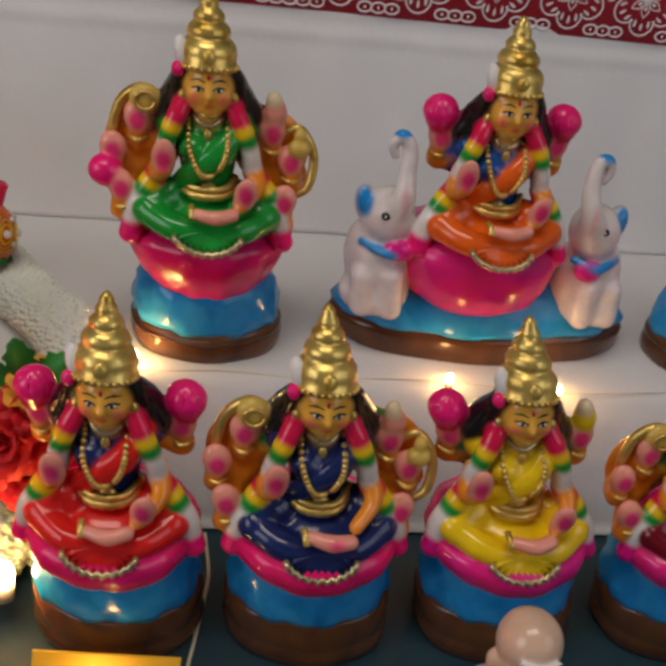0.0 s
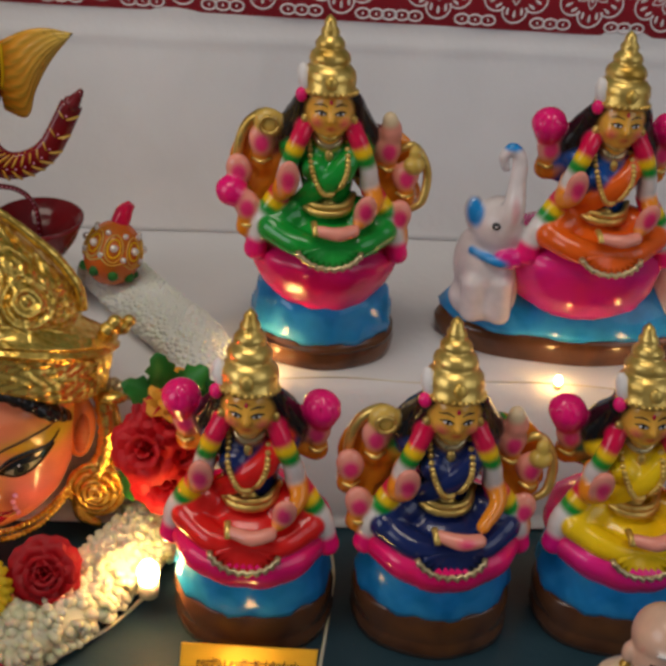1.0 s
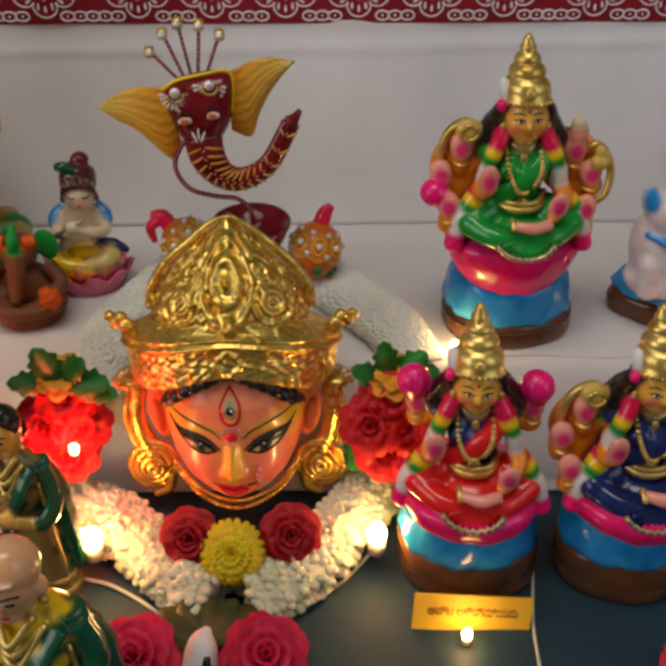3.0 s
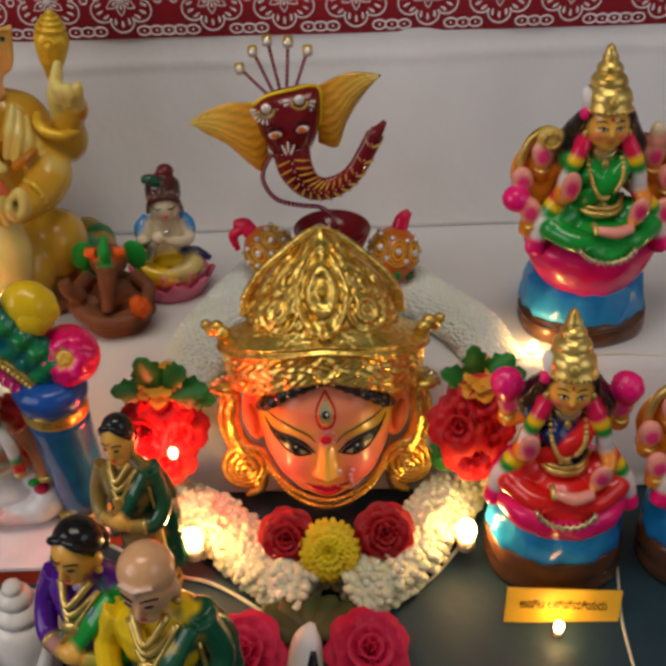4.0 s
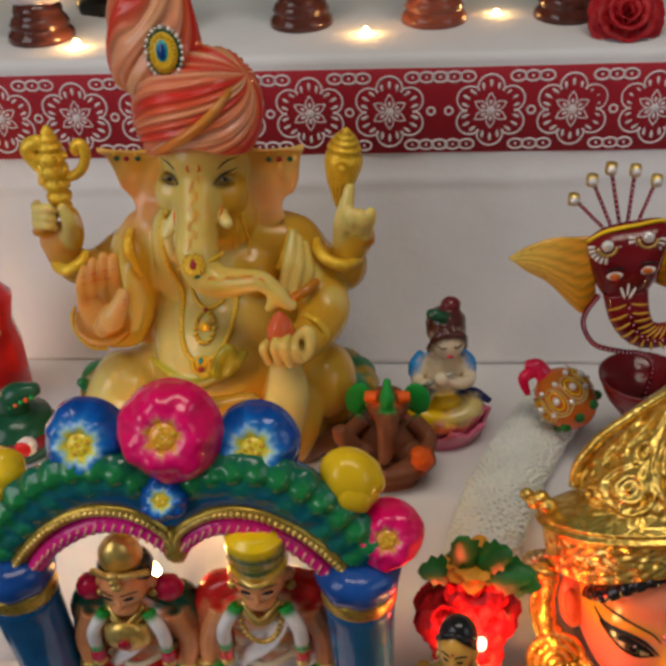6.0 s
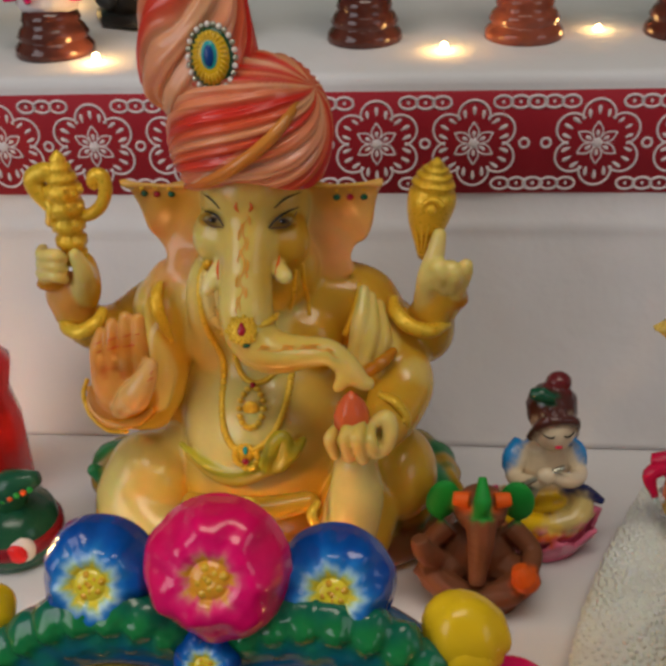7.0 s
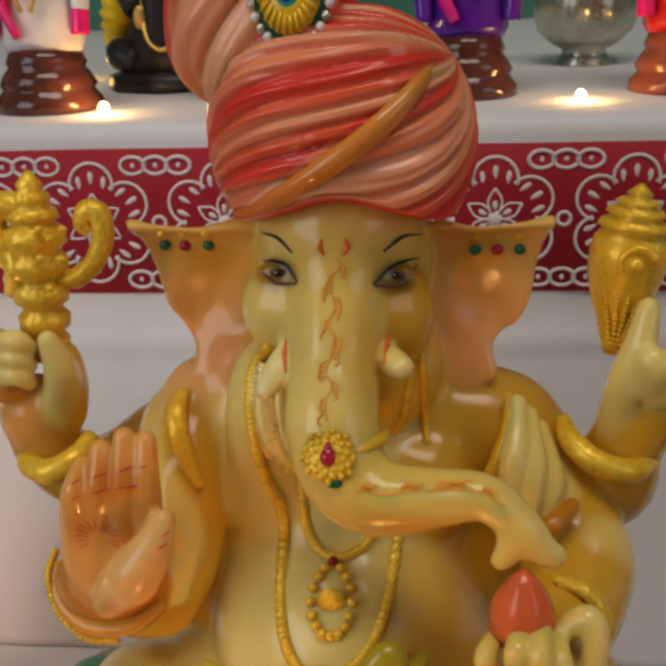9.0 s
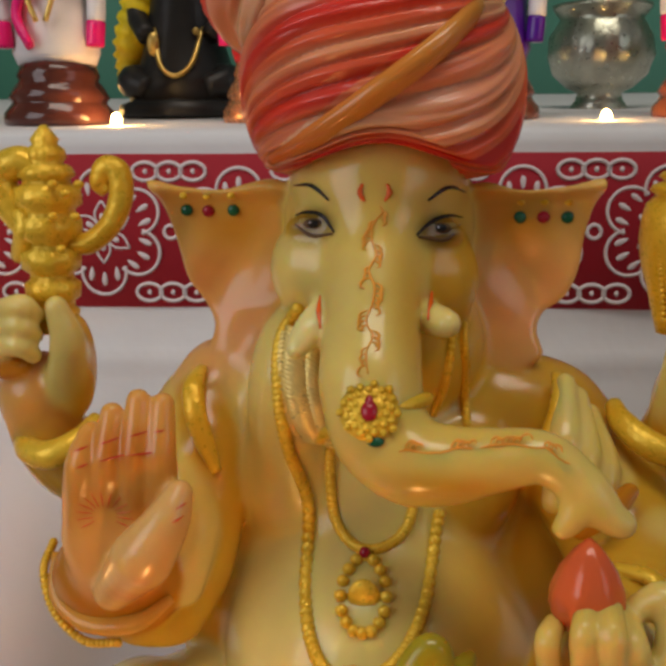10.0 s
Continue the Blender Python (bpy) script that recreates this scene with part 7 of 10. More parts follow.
    for sg in (-1, 1):  # the edge of the dome and the buds at the temples
        s.tube([(0.0500 * sg, 0.010, 0.128), (0.0475 * sg, 0.010, 0.142), (0.0375 * sg, 0.008, 0.158), (0.0235 * sg, 0.006, 0.1715), (0.0095 * sg, 0.003, 0.1835), (0, 0.002, 0.1885)], [0.0026, 0.0032, 0.0030, 0.0028, 0.0022, 0.0012],
               CROWNFOIL, n=44, ripple=0.05, turns=14)
        for k in range(4):
            s.ell((0.0640 * sg + 0.0035 * k * sg, 0.004 + 0.002 * k, 0.1190 + 0.0035 * (k % 2)), 0.0050 - 0.0004 * k, CROWNFOIL, seg=12, lump=0.06)
    # necklace at the chin
    for k in range(2):
        s.beads([(-0.042, 0.006, 0.026 - 0.004 * k), (-0.024, -0.008, 0.013 - 0.005 * k), (0, -0.014, 0.007 - 0.005 * k), (0.024, -0.008, 0.013 - 0.005 * k), (0.042, 0.006, 0.026 - 0.004 * k)],
                0.0020, CROWNFOIL, 36)
    # the face stands almost upright, the crown leans back
    ups = (0.0, 0.0205, 0.077, 0.1075, 0.188)
    for part_ in s.v:
        b_ = part_[:, 2].copy()
        y_ = part_[:, 1].copy()
        th = np.radians(np.interp(b_, ups, (4, 6, 6, 14, 22)))
        slope_y, slope_z = 0.08, 1.129
        yc = np.interp(b_, ups, (0.0427, 0.0443, 0.0487, 0.0620, 0.0800)) + np.minimum(b_, 0) * slope_y
        zc = np.interp(b_, ups, (0.0217, 0.0448, 0.1086, 0.1340, 0.2120)) + np.minimum(b_, 0) * slope_z
        part_[:, 0] -= 0.1385
        part_[:, 1] = yc + y_ * np.cos(th)
        part_[:, 2] = zc - y_ * np.sin(th)
    ob = s.build("goddess_mask")
    return tagged(ob, "painted goddess face mask with an embossed gold crown", "mask")



mask()

# ---- the painted arch with two seated figures on a plinth ----


def arch_shrine():
    top = thing("painted_arch", "blue clay arch with painted flowers on a white plinth", "shrine arch")
    C = -0.3935
    s = Sculpt()  # plinth: white top, red edge, with a stepped curve at the ends
    outline = []
    for x in np.linspace(-0.545, -0.262, 60):
        d = abs(x - C)
        y = -0.008 if d < 0.070 else (-0.008 + 0.030 * min(1, (d - 0.070) / 0.030) ** 0.8)
        outline.append((x, y))
    n = len(outline)
    ring = [(x, y) for x, y in outline] + [(-0.262, 0.062), (-0.545, 0.062)]
    m = len(ring)
    for z0, z1, grow, mat in ((0.0, 0.0145, 0.0, ORANGERED), (0.0145, 0.0172, -0.0012, WHITE)):
        v = [(x, y - (-grow if i < n else 0), z) for z in (z0, z1) for i, (x, y) in enumerate(ring)]
        f_ = [(i, (i + 1) % m, m + (i + 1) % m, m + i) for i in range(m)] + [tuple(range(m))[::-1], tuple(range(m, 2 * m))]
        s.add(v, f_, mat)
    s.build("plinth", top, "white plinth with a red-orange edge", smooth=False)
    for sg in (-1, 1):
        x = C + 0.0905 * sg
        s = Sculpt()
        ly = -0.16
        s.lathe([(0.0165, 0.017), (0.0185, 0.019), (0.0185, 0.026), (0.0165, 0.029)], GOLD, c=(x, 0.045, 0), seg=26, lean=(0, ly))
        s.beads([(x + 0.0185 * math.cos(a), 0.0415 + 0.0185 * math.sin(a), 0.0225) for a in np.linspace(math.pi, 2 * math.pi, 14)], 0.0022, GOLD, 14)
        s.lathe([(0.0165, 0.028), (0.0172, 0.040), (0.0178, 0.080), (0.0186, 0.112), (0.0192, 0.120)], NAVYARCH, c=(x, 0.045, 0), seg=30, lean=(0, ly),
                wave=lambda t, z: 1 + 0.012 * math.sin(14 * t) + 0.01 * math.sin(240 * z))
        s.lathe([(0.0196, 0.1195), (0.0200, 0.122), (0.0200, 0.128), (0.0196, 0.130)], GOLDARCH, c=(x, 0.045, 0), seg=30, lean=(0, ly))
        s.lathe([(0.0194, 0.129), (0.0212, 0.134), (0.0220, 0.141), (0.0200, 0.146), (0.014, 0.150)], DEEP, c=(x, 0.045, 0), seg=30, lean=(0, ly),
                wave=lambda t, z: 1 + 0.03 * math.sin(8 * t))
        s.build("pillar", top, "dark blue pillar with gold bands")

    inner = [(0.000, 0.160), (0.006, 0.172), (0.022, 0.182), (0.042, 0.182), (0.062, 0.171), (0.078, 0.154), (0.089, 0.136)]
    for sg in (-1, 1):
        gold = [(C + sg * x, 0.0165, z + 0.002) for x, z in inner]
        s = Sculpt()
        s.tube(gold, [0.0030, 0.0038, 0.0038, 0.0038, 0.0038, 0.0040], GOLDARCH, n=40, seg=12)
        s.beads([(x, y - 0.004, z + 0.0005) for x, y, z in gold], 0.0019, GOLD, 42)
        s.build("arch_rib", top, "gold beaded rib")
        s = Sculpt()
        pink = [(C + sg * x * 0.955, 0.0175, z - 0.0075) for x, z in inner]
        s.tube(pink, [0.004, 0.0052, 0.0055, 0.0055, 0.0050, 0.0045], MAGENTA, n=60, seg=12, ripple=0.07, turns=22)
        for q in smooth_path(pink, 26)[2:-2]:
            s.tube([q + (-0.0012, -0.0048, -0.0030), q + (0.0012, -0.0052, 0.0030)], 0.0007, PALM, n=3, seg=5)
        s.build("arch_rib", top, "magenta fluted rib")
    s = Sculpt()  # the broad green and blue body of the arch
    for sg in (-1, 1):
        body = [(C + sg * x, 0.0275, z) for x, z in ((0.000, 0.190), (0.020, 0.200), (0.044, 0.199), (0.066, 0.186), (0.084, 0.166), (0.098, 0.148))]
        s.tube(body, [0.013, 0.0155, 0.0155, 0.0150, 0.0135, 0.0115], NAVYARCH, n=50, seg=18, flat=0.75)
        band = [(C + sg * x, 0.0225, z) for x, z in ((0.000, 0.176), (0.010, 0.187), (0.022, 0.194), (0.042, 0.194), (0.063, 0.182), (0.081, 0.163), (0.094, 0.144))]
        s.tube(band, [0.0080, 0.0090, 0.0095, 0.0095, 0.0090, 0.0085, 0.0080], NAVYARCH, n=44, seg=14)
        rnd = random.Random(11)
        for i, q in enumerate(smooth_path(body, 12)[1:-1]):
            s.ell(q + (0.003 * sg, -0.0070, 0.0060), (0.0118, 0.0085, 0.0105), TEAL, ry=rnd.uniform(-50, 50), lump=0.10)
            s.ell(q + (-0.003 * sg, -0.0105, 0.0000), (0.0072, 0.0055, 0.0060), GREENARCH if i % 2 else TEAL, ry=rnd.uniform(-50, 50), lump=0.14)
            s.ell(q + (0.005 * sg, -0.0120, 0.0075), (0.0050, 0.005, 0.0048), GREENARCH, ry=rnd.uniform(-50, 50), lump=0.15)
    s.lathe([(0.004, -0.010), (0.0062, -0.006), (0.0056, 0.004), (0.003, 0.010)], GOLDARCH, c=(C, 0.0165, 0.163), seg=14)
    moulded(s, DOLLTINT, 0.0011, 3, (GOLDARCH,))
    s.build("arch_body", top, "green leafy arch over a blue band")

    def bloom(x, y, z, r, tones, ry=0.0):
        """A domed clay flower: a hollow heart, a swirl of petals, colours that run from the middle to the rim."""
        rnd = random.Random(int(1000 * abs(x)))
        ph = rnd.random() * 6
        pts, tint = [], []
        stops = np.array([t for t, c in tones])
        cols = np.array([c for t, c in tones])
        prof = np.array([(0.02, 0.0112), (0.10, 0.0118), (0.20, 0.0112), (0.26, 0.0102), (0.32, 0.0116), (0.42, 0.0126), (0.60, 0.0118), (0.80, 0.0078), (0.93, 0.0028), (1.0, -0.0040), (0.94, -0.0090), (0.5, -0.0105)])
        way = np.linspace(0, 1, 44)
        q = np.linspace(0, 1, len(prof))
        for w_ in way:
            rr, zz = np.interp(w_, q, prof[:, 0]), np.interp(w_, q, prof[:, 1])
            for a in np.linspace(0, 2 * math.pi, 60, endpoint=False):
                sw = math.sin(3 * a + 7.5 * rr + ph) + 0.55 * math.sin(7 * a - 6.0 * rr) + 0.3 * math.sin(13 * a + 4 * rr)
                out = max(0.0, rr - 0.36) if zz > -0.005 else 0.0
                k = 1 + 0.022 * sw * min(1, 3 * out)
                pts.append((r * rr * k * math.cos(a), r * rr * k * math.sin(a), zz * r / 0.0225 + 0.0013 * sw * min(1, 2.5 * out)))
                u = rr + 0.05 * math.sin(7 * a + ph) + 0.03 * math.sin(17 * a)
                tint.append([np.interp(u, stops, cols[:, j]) for j in range(3)])
        s_ = Sculpt()
        s_.at = pose(x, y, z, 64, ry, 0)
        s_.grid(np.array(pts).reshape(44, 60, 3), DOLLTINT, tint=np.array(tint))
        for k in range(9):
            a = k * 2.4
            rr = 0.07 * r * math.sqrt(k)
            s_.ell((rr * math.cos(a), rr * math.sin(a), 0.0102 * r / 0.0225), 0.075 * r, YELLOWHEART, seg=8, rings=6)
        return s_.build("flower", top, "painted clay flower with a yellow heart")

    rosy = [(0.0, (0.80, 0.38, 0.02)), (0.27, (0.80, 0.34, 0.03)), (0.33, (0.86, 0.20, 0.22)), (0.40, (0.86, 0.030, 0.18)), (0.50, (0.84, 0.002, 0.15)), (1.0, (0.76, 0.001, 0.095))]
    azure = [(0.0, (0.82, 0.62, 0.02)), (0.30, (0.80, 0.66, 0.05)), (0.35, (0.45, 0.62, 0.25)), (0.43, (0.40, 0.64, 0.76)), (0.54, (0.02, 0.22, 0.62)), (0.72, (0.003, 0.10, 0.46)), (1.0, (0.002, 0.045, 0.28))]
    bloom(-0.3890, 0.0215, 0.2285, 0.0252, rosy)
    bloom(-0.3505, 0.0310, 0.2140, 0.0215, azure)
    bloom(-0.4330, 0.0290, 0.2170, 0.0215, azure)
    bloom(-0.3935, 0.0115, 0.1970, 0.0120, azure)
    bloom(-0.2880, 0.0230, 0.1640, 0.0185, rosy)
    bloom(-0.4985, 0.0230, 0.1640, 0.0185, rosy)
    for sg in (-1, 1):
        s = Sculpt()
        s.at = pose(C + 0.0890 * sg, 0.0290, 0.1960, 0, 40 * sg, 0)
        s.ell((0, 0, 0), (0.0165, 0.0130, 0.0140), YELLOW, seg=30, rings=20, lump=0.05)
        s.ell((0.004 * sg, -0.004, -0.003), (0.0120, 0.0105, 0.0110), YELLOW, seg=24, rings=16, lump=0.06)
        s.build("flower_bud", top, "yellow clay bud")
    return top


arch_shrine()


def seated(name, label, loc, lean, robe, cloak, hat, skin=PEACHSKIN, h=0.16, garland=(WHITE, GREEN, RED), wide=1.0, rz=0.0, turban=True):
    """A seated devotee of painted clay with a cloak, garland and cap."""
    s = Sculpt()
    s.ell((0, 0, 0.018), (0.036 * wide, 0.028, 0.020), robe, seg=28, rings=14)
    for sg in (-1, 1):
        s.tube([(0.008 * sg, 0.004, 0.024), (0.030 * sg * wide, -0.008, 0.022), (0.026 * sg * wide, -0.022, 0.014), (0.004 * sg, -0.027, 0.012)], [0.016, 0.0155, 0.012, 0.008], robe, n=20, seg=16,
               ripple=0.03, turns=6)
        s.ell((0.0300 * sg * wide, -0.013, 0.0205), (0.0105, 0.0085, 0.0125), PALM, ry=20 * sg)
        s.ell((0.0290 * sg * wide, -0.019, 0.0320), (0.0050, 0.0045, 0.0065), CRIMSON)
        s.ell((0.0260 * sg * wide, -0.020, 0.0400), (0.0040, 0.0035, 0.0030), GREEN)
        s.ell((0.0165 * sg * wide, -0.0225, 0.0165), (0.0045, 0.0040, 0.0060), CRIMSON)
    s.ell((0.006, -0.030, 0.012), (0.012, 0.006, 0.006), PALM)
    s.ell((-0.010, -0.030, 0.013), (0.006, 0.005, 0.006), GOLD)
    s.lathe([(0.024, 0.028), (0.0215, 0.045), (0.0215, 0.062), (0.0245, 0.078), (0.0235, 0.088), (0.014, 0.095), (0.008, 0.100)], skin, sy=0.66, seg=24, c=(0, 0.001, 0))
    s.tube([(0.014, -0.011, 0.090), (0.004, -0.0185, 0.070), (-0.012, -0.0165, 0.048), (-0.014, -0.015, 0.036)], [0.004, 0.0055, 0.0055, 0.004], WHITE, n=16, flat=0.5)
    s.tube([(-0.0175, -0.012, 0.050), (0, -0.0205, 0.046), (0.0175, -0.012, 0.050)], 0.0026, IVORY, n=12)
    for sg in (-1, 1):
        s.tube([(0.012 * sg, 0.006, 0.098), (0.027 * sg, 0.006, 0.086), (0.033 * sg * wide, 0.002, 0.056), (0.036 * sg * wide, 0.000, 0.020)], [0.008, 0.011, 0.011, 0.010], cloak, n=22, seg=14, ripple=0.04, turns=5)
        s.tube([(0.023 * sg, -0.003, 0.084), (0.0310 * sg, -0.007, 0.060), (0.0320 * sg * wide, -0.014, 0.038)], [0.008, 0.007, 0.006], skin, n=14)
        s.tube([(0.0330 * sg * wide, -0.013, 0.0405), (0.0330 * sg * wide, -0.0145, 0.0375)], 0.0072, GOLD, n=3)
        s.bands([(0.012 * sg, -0.012, 0.097), (0.0195 * sg, -0.0175, 0.082), (0.0205 * sg, -0.0190, 0.064), (0.0205 * sg, -0.0205, 0.050)], 0.0042, [garland[1], garland[0], garland[1], garland[2], GOLD], [1, 4, 1, 2, 1])
    s.ell((0, 0.010, 0.060), (0.030, 0.012, 0.042), cloak, seg=22)
    for r, z in ((0.0100, 0.0955), (0.0125, 0.0915)):
        s.tube([(-r, -0.010, z + 0.004), (0, -0.0185, z - 0.004), (r, -0.010, z + 0.004)], 0.0018, GOLD, n=12)
    s.beads([(-0.012, -0.012, 0.094), (-0.008, -0.0195, 0.080), (0, -0.0205, 0.072), (0.008, -0.0195, 0.080), (0.012, -0.012, 0.094)], 0.0018, GOLD, 18)
    # head
    s.ell((0, -0.003, 0.114), (0.0134, 0.0145, 0.0172), skin, seg=24, rings=16)
    s.ell((0, -0.011, 0.102), (0.0085, 0.0075, 0.006), skin)
    for sg in (-1, 1):
        s.ell((0.0145 * sg, 0.000, 0.112), (0.003, 0.004, 0.0055), skin)
        s.ell((0.0148 * sg, -0.003, 0.105), 0.003, GOLD)
        s.ell((0.0055 * sg, -0.0160, 0.1155), (0.0030, 0.0012, 0.0012), BLACK, rz=18 * sg)
        s.tube([(0.002 * sg, -0.0172, 0.1195), (0.006 * sg, -0.0162, 0.1210), (0.0105 * sg, -0.0125, 0.1190)], 0.0004, BLACK, n=8, seg=5)
    s.tube([(0, -0.0168, 0.116), (0, -0.0192, 0.1095), (0, -0.0175, 0.1075)], [0.001, 0.002, 0.0014], skin, n=8)
    s.ell((0, -0.0165, 0.1035), (0.0034, 0.0013, 0.0012), CRIMSON)
    if turban:
        s.lathe([(0.0138, 0.122), (0.0148, 0.124), (0.0152, 0.130), (0.0148, 0.135), (0.0154, 0.138), (0.0156, 0.145), (0.0148, 0.150), (0.0100, 0.154), (0.002, 0.155)], hat, seg=28, c=(0, -0.001, 0),
                wave=lambda t, z: 1 + 0.012 * math.sin(4 * t + 300 * z))
        for k in range(3):
            s.tube([(-0.0150, -0.005, 0.1345 + 0.005 * k), (0, -0.0168, 0.1310 + 0.0055 * k), (0.0150, -0.005, 0.1365 + 0.005 * k)], 0.0008, DKGREEN, n=12, seg=5)
        s.tube([(-0.0142, -0.004, 0.1235), (0, -0.0168, 0.1225), (0.0142, -0.004, 0.1235)], 0.0022, GOLD, n=14)
    else:
        s.ell((0, 0.004, 0.122), (0.0160, 0.0150, 0.0150), BLACK, seg=22)
        s.ell((0, 0.016, 0.108), (0.0110, 0.009, 0.011), BLACK)
        s.lathe([(0.0110, 0.130), (0.0120, 0.136), (0.0105, 0.140), (0.0112, 0.142), (0.0080, 0.148), (0.002, 0.154)], hat, seg=22, c=(0, 0.002, 0))
        s.tube([(-0.0155, -0.004, 0.127), (0, -0.0130, 0.1335), (0.0155, -0.004, 0.127)], 0.0022, GOLD, n=14)
        for k in range(3):
            s.tube([(0, -0.0140 - 0.001 * k, 0.124 + 0.006 * k), (0, -0.0150, 0.128 + 0.006 * k)], 0.0028, GOLD, n=3)
        for sg in (-1, 1):
            s.ell((0.022 * sg, 0.002, 0.103), (0.009, 0.008, 0.011), CRIMSON, lump=0.05)
        s.lathe([(0.010, 0.068), (0.014, 0.076), (0.012, 0.088), (0.004, 0.094)], GOLD, sy=0.5, c=(0, -0.0185, 0), seg=16, wave=lambda t, z: 1 + 0.06 * math.sin(7 * t))
        s.ell((0, -0.0265, 0.080), (0.004, 0.002, 0.005), RUBY)
    moulded(s, DOLLTINT, 0.0009, 2, (GOLD, BLACK, CRIMSON, RUBY))
    ob = s.build(name)
    sh = Matrix.Identity(4)
    sh[0][2], sh[1][2] = lean
    ob.data.transform(Matrix.Scale(h / 0.155, 4))
    ob.data.transform(sh)
    ob.matrix_world = pose(*loc, 0, 0, rz)
    return tagged(ob, label, "statue", "small painted clay figures")


seated("devotee_statue", "painted clay seated figure in white with a yellow turban", (-0.3575, 0.058, 0.0172), (0.03, -0.26), WHITE, RED, YELLOW, h=0.158)
seated("devotee_statue", "painted clay seated goddess in red with a gold crown", (-0.4320, 0.056, 0.0172), (0.05, -0.26), RED, DKGREEN, GOLD, h=0.148, wide=0.9, turban=False,
       garland=(WHITE, GREEN, CRIMSON))


def standing(name, label, loc, robe, shawl, hair, h, border=GOLD, bald=False, lean=(0, -0.05), rz=0.0, skin=FACE, head=0.80, slim=0.80):
    """A standing clay figure in a draped robe, cut at the hem, with joined palms or a pot."""
    s = Sculpt()
    s.lathe([(0.0235, 0), (0.0245, 0.003), (0.0225, 0.010), (0.0205, 0.030), (0.0200, 0.055), (0.0205, 0.075), (0.0230, 0.092), (0.0225, 0.104), (0.0150, 0.112), (0.008, 0.117)], robe, sy=0.80, seg=30,
            wave=lambda t, z: 1 + 0.03 * math.sin(11 * t + 20 * z) * (1 if z < 0.07 else 0.3))
    for k in range(2):
        s.lathe([(0.0240 - 0.001 * k, 0.004 + 0.010 * k), (0.0246 - 0.001 * k, 0.006 + 0.010 * k), (0.0238 - 0.001 * k, 0.008 + 0.010 * k)], border, sy=0.82, seg=30)
    s.tube([(0.0165, -0.006, 0.110), (0.006, -0.0190, 0.094), (-0.010, -0.0200, 0.074), (-0.0215, -0.008, 0.058)], [0.007, 0.0090, 0.0095, 0.008], shawl, n=22, flat=0.5, ripple=0.05, turns=5)
    s.tube([(0.0130, -0.009, 0.113), (0.001, -0.0225, 0.094), (-0.014, -0.0235, 0.075), (-0.0225, -0.011, 0.061)], 0.0014, border, n=20, seg=6)
    s.tube([(0.0180, 0.004, 0.110), (0.0245, 0.006, 0.088), (0.0240, 0.008, 0.050), (0.0230, 0.008, 0.020)], [0.007, 0.009, 0.009, 0.007], shawl, n=20, ripple=0.05, turns=6)
    s.tube([(0.0200, -0.008, 0.100), (0.0245, -0.012, 0.070), (0.0235, -0.010, 0.030)], 0.0014, border, n=14, seg=6)
    for sg in (-1, 1):
        s.tube([(0.0205 * sg, 0.0, 0.106), (0.0285 * sg, -0.004, 0.088), (0.0235 * sg, -0.017, 0.076), (0.008 * sg, -0.026, 0.078)], [0.0075, 0.0070, 0.0060, 0.0048], robe if sg < 0 else shawl, n=18)
        s.tube([(0.0170 * sg, -0.022, 0.0765), (0.004 * sg, -0.0275, 0.079)], [0.0050, 0.0046], skin, n=5)
        s.tube([(0.0180 * sg, -0.0215, 0.0763), (0.0160 * sg, -0.0225, 0.0766)], 0.0056, border, n=3)
    s.ell((0, -0.0285, 0.081), (0.008, 0.005, 0.006), skin)
    for r, z in ((0.0085, 0.114), (0.0115, 0.108), (0.014, 0.101)):
        s.tube([(-r, -0.008, z + 0.003), (0, -0.0205, z - 0.005), (r, -0.008, z + 0.003)], 0.0018, border, n=12)
    s.ell((0, -0.022, 0.093), (0.0062, 0.003, 0.0058), border, lump=0.1)
    # head
    s.at = Matrix.Translation((0, 0, 0.116)) @ Matrix.Scale(head, 4) @ Matrix.Translation((0, 0, -0.116))
    s.tube([(0, -0.002, 0.104), (0, -0.004, 0.122)], 0.0072, skin, n=4)
    s.ell((0, -0.005, 0.134), (0.0140, 0.0148, 0.0168), skin, seg=26, rings=18)
    s.ell((0, -0.013, 0.1225), (0.0080, 0.0065, 0.0055), skin)
    for sg in (-1, 1):
        s.ell((0.0140 * sg, -0.002, 0.131), (0.003, 0.0045, 0.006), skin)
        s.ell((0.0145 * sg, -0.004, 0.124), 0.0028, border)
        s.ell((0.0054 * sg, -0.0182, 0.1340), (0.0028, 0.0012, 0.0011), BLACK, rz=18 * sg)
        s.tube([(0.002 * sg, -0.0194, 0.1375), (0.006 * sg, -0.0186, 0.1390), (0.0100 * sg, -0.0150, 0.1375)], 0.0006, BLACK, n=8, seg=5)
    s.tube([(0, -0.0190, 0.135), (0, -0.0218, 0.1285), (0, -0.0195, 0.1270)], [0.001, 0.002, 0.0014], skin, n=8)
    s.ell((0, -0.0188, 0.1238), (0.0032, 0.0012, 0.0012), CRIMSON)
    if bald:
        s.ell((0, -0.002, 0.1425), (0.0150, 0.0160, 0.0150), skin, seg=28, rings=18)
        s.tube([(-0.010, -0.0165, 0.146), (0, -0.0195, 0.1455), (0.010, -0.0165, 0.146)], 0.0009, hair, n=10, seg=6)
        s.tube([(0, -0.0195, 0.140), (0, -0.0200, 0.146)], 0.0010, hair, n=4, seg=6)
    else:
        s.ell((0, 0.001, 0.1400), (0.0158, 0.0158, 0.0142), hair, seg=28, rings=18)
        for sg in (-1, 1):
            s.tube([(0, -0.0120, 0.1505), (0.009 * sg, -0.0115, 0.1475), (0.0150 * sg, -0.005, 0.139)], [0.0022, 0.0028, 0.0024], hair, n=12)
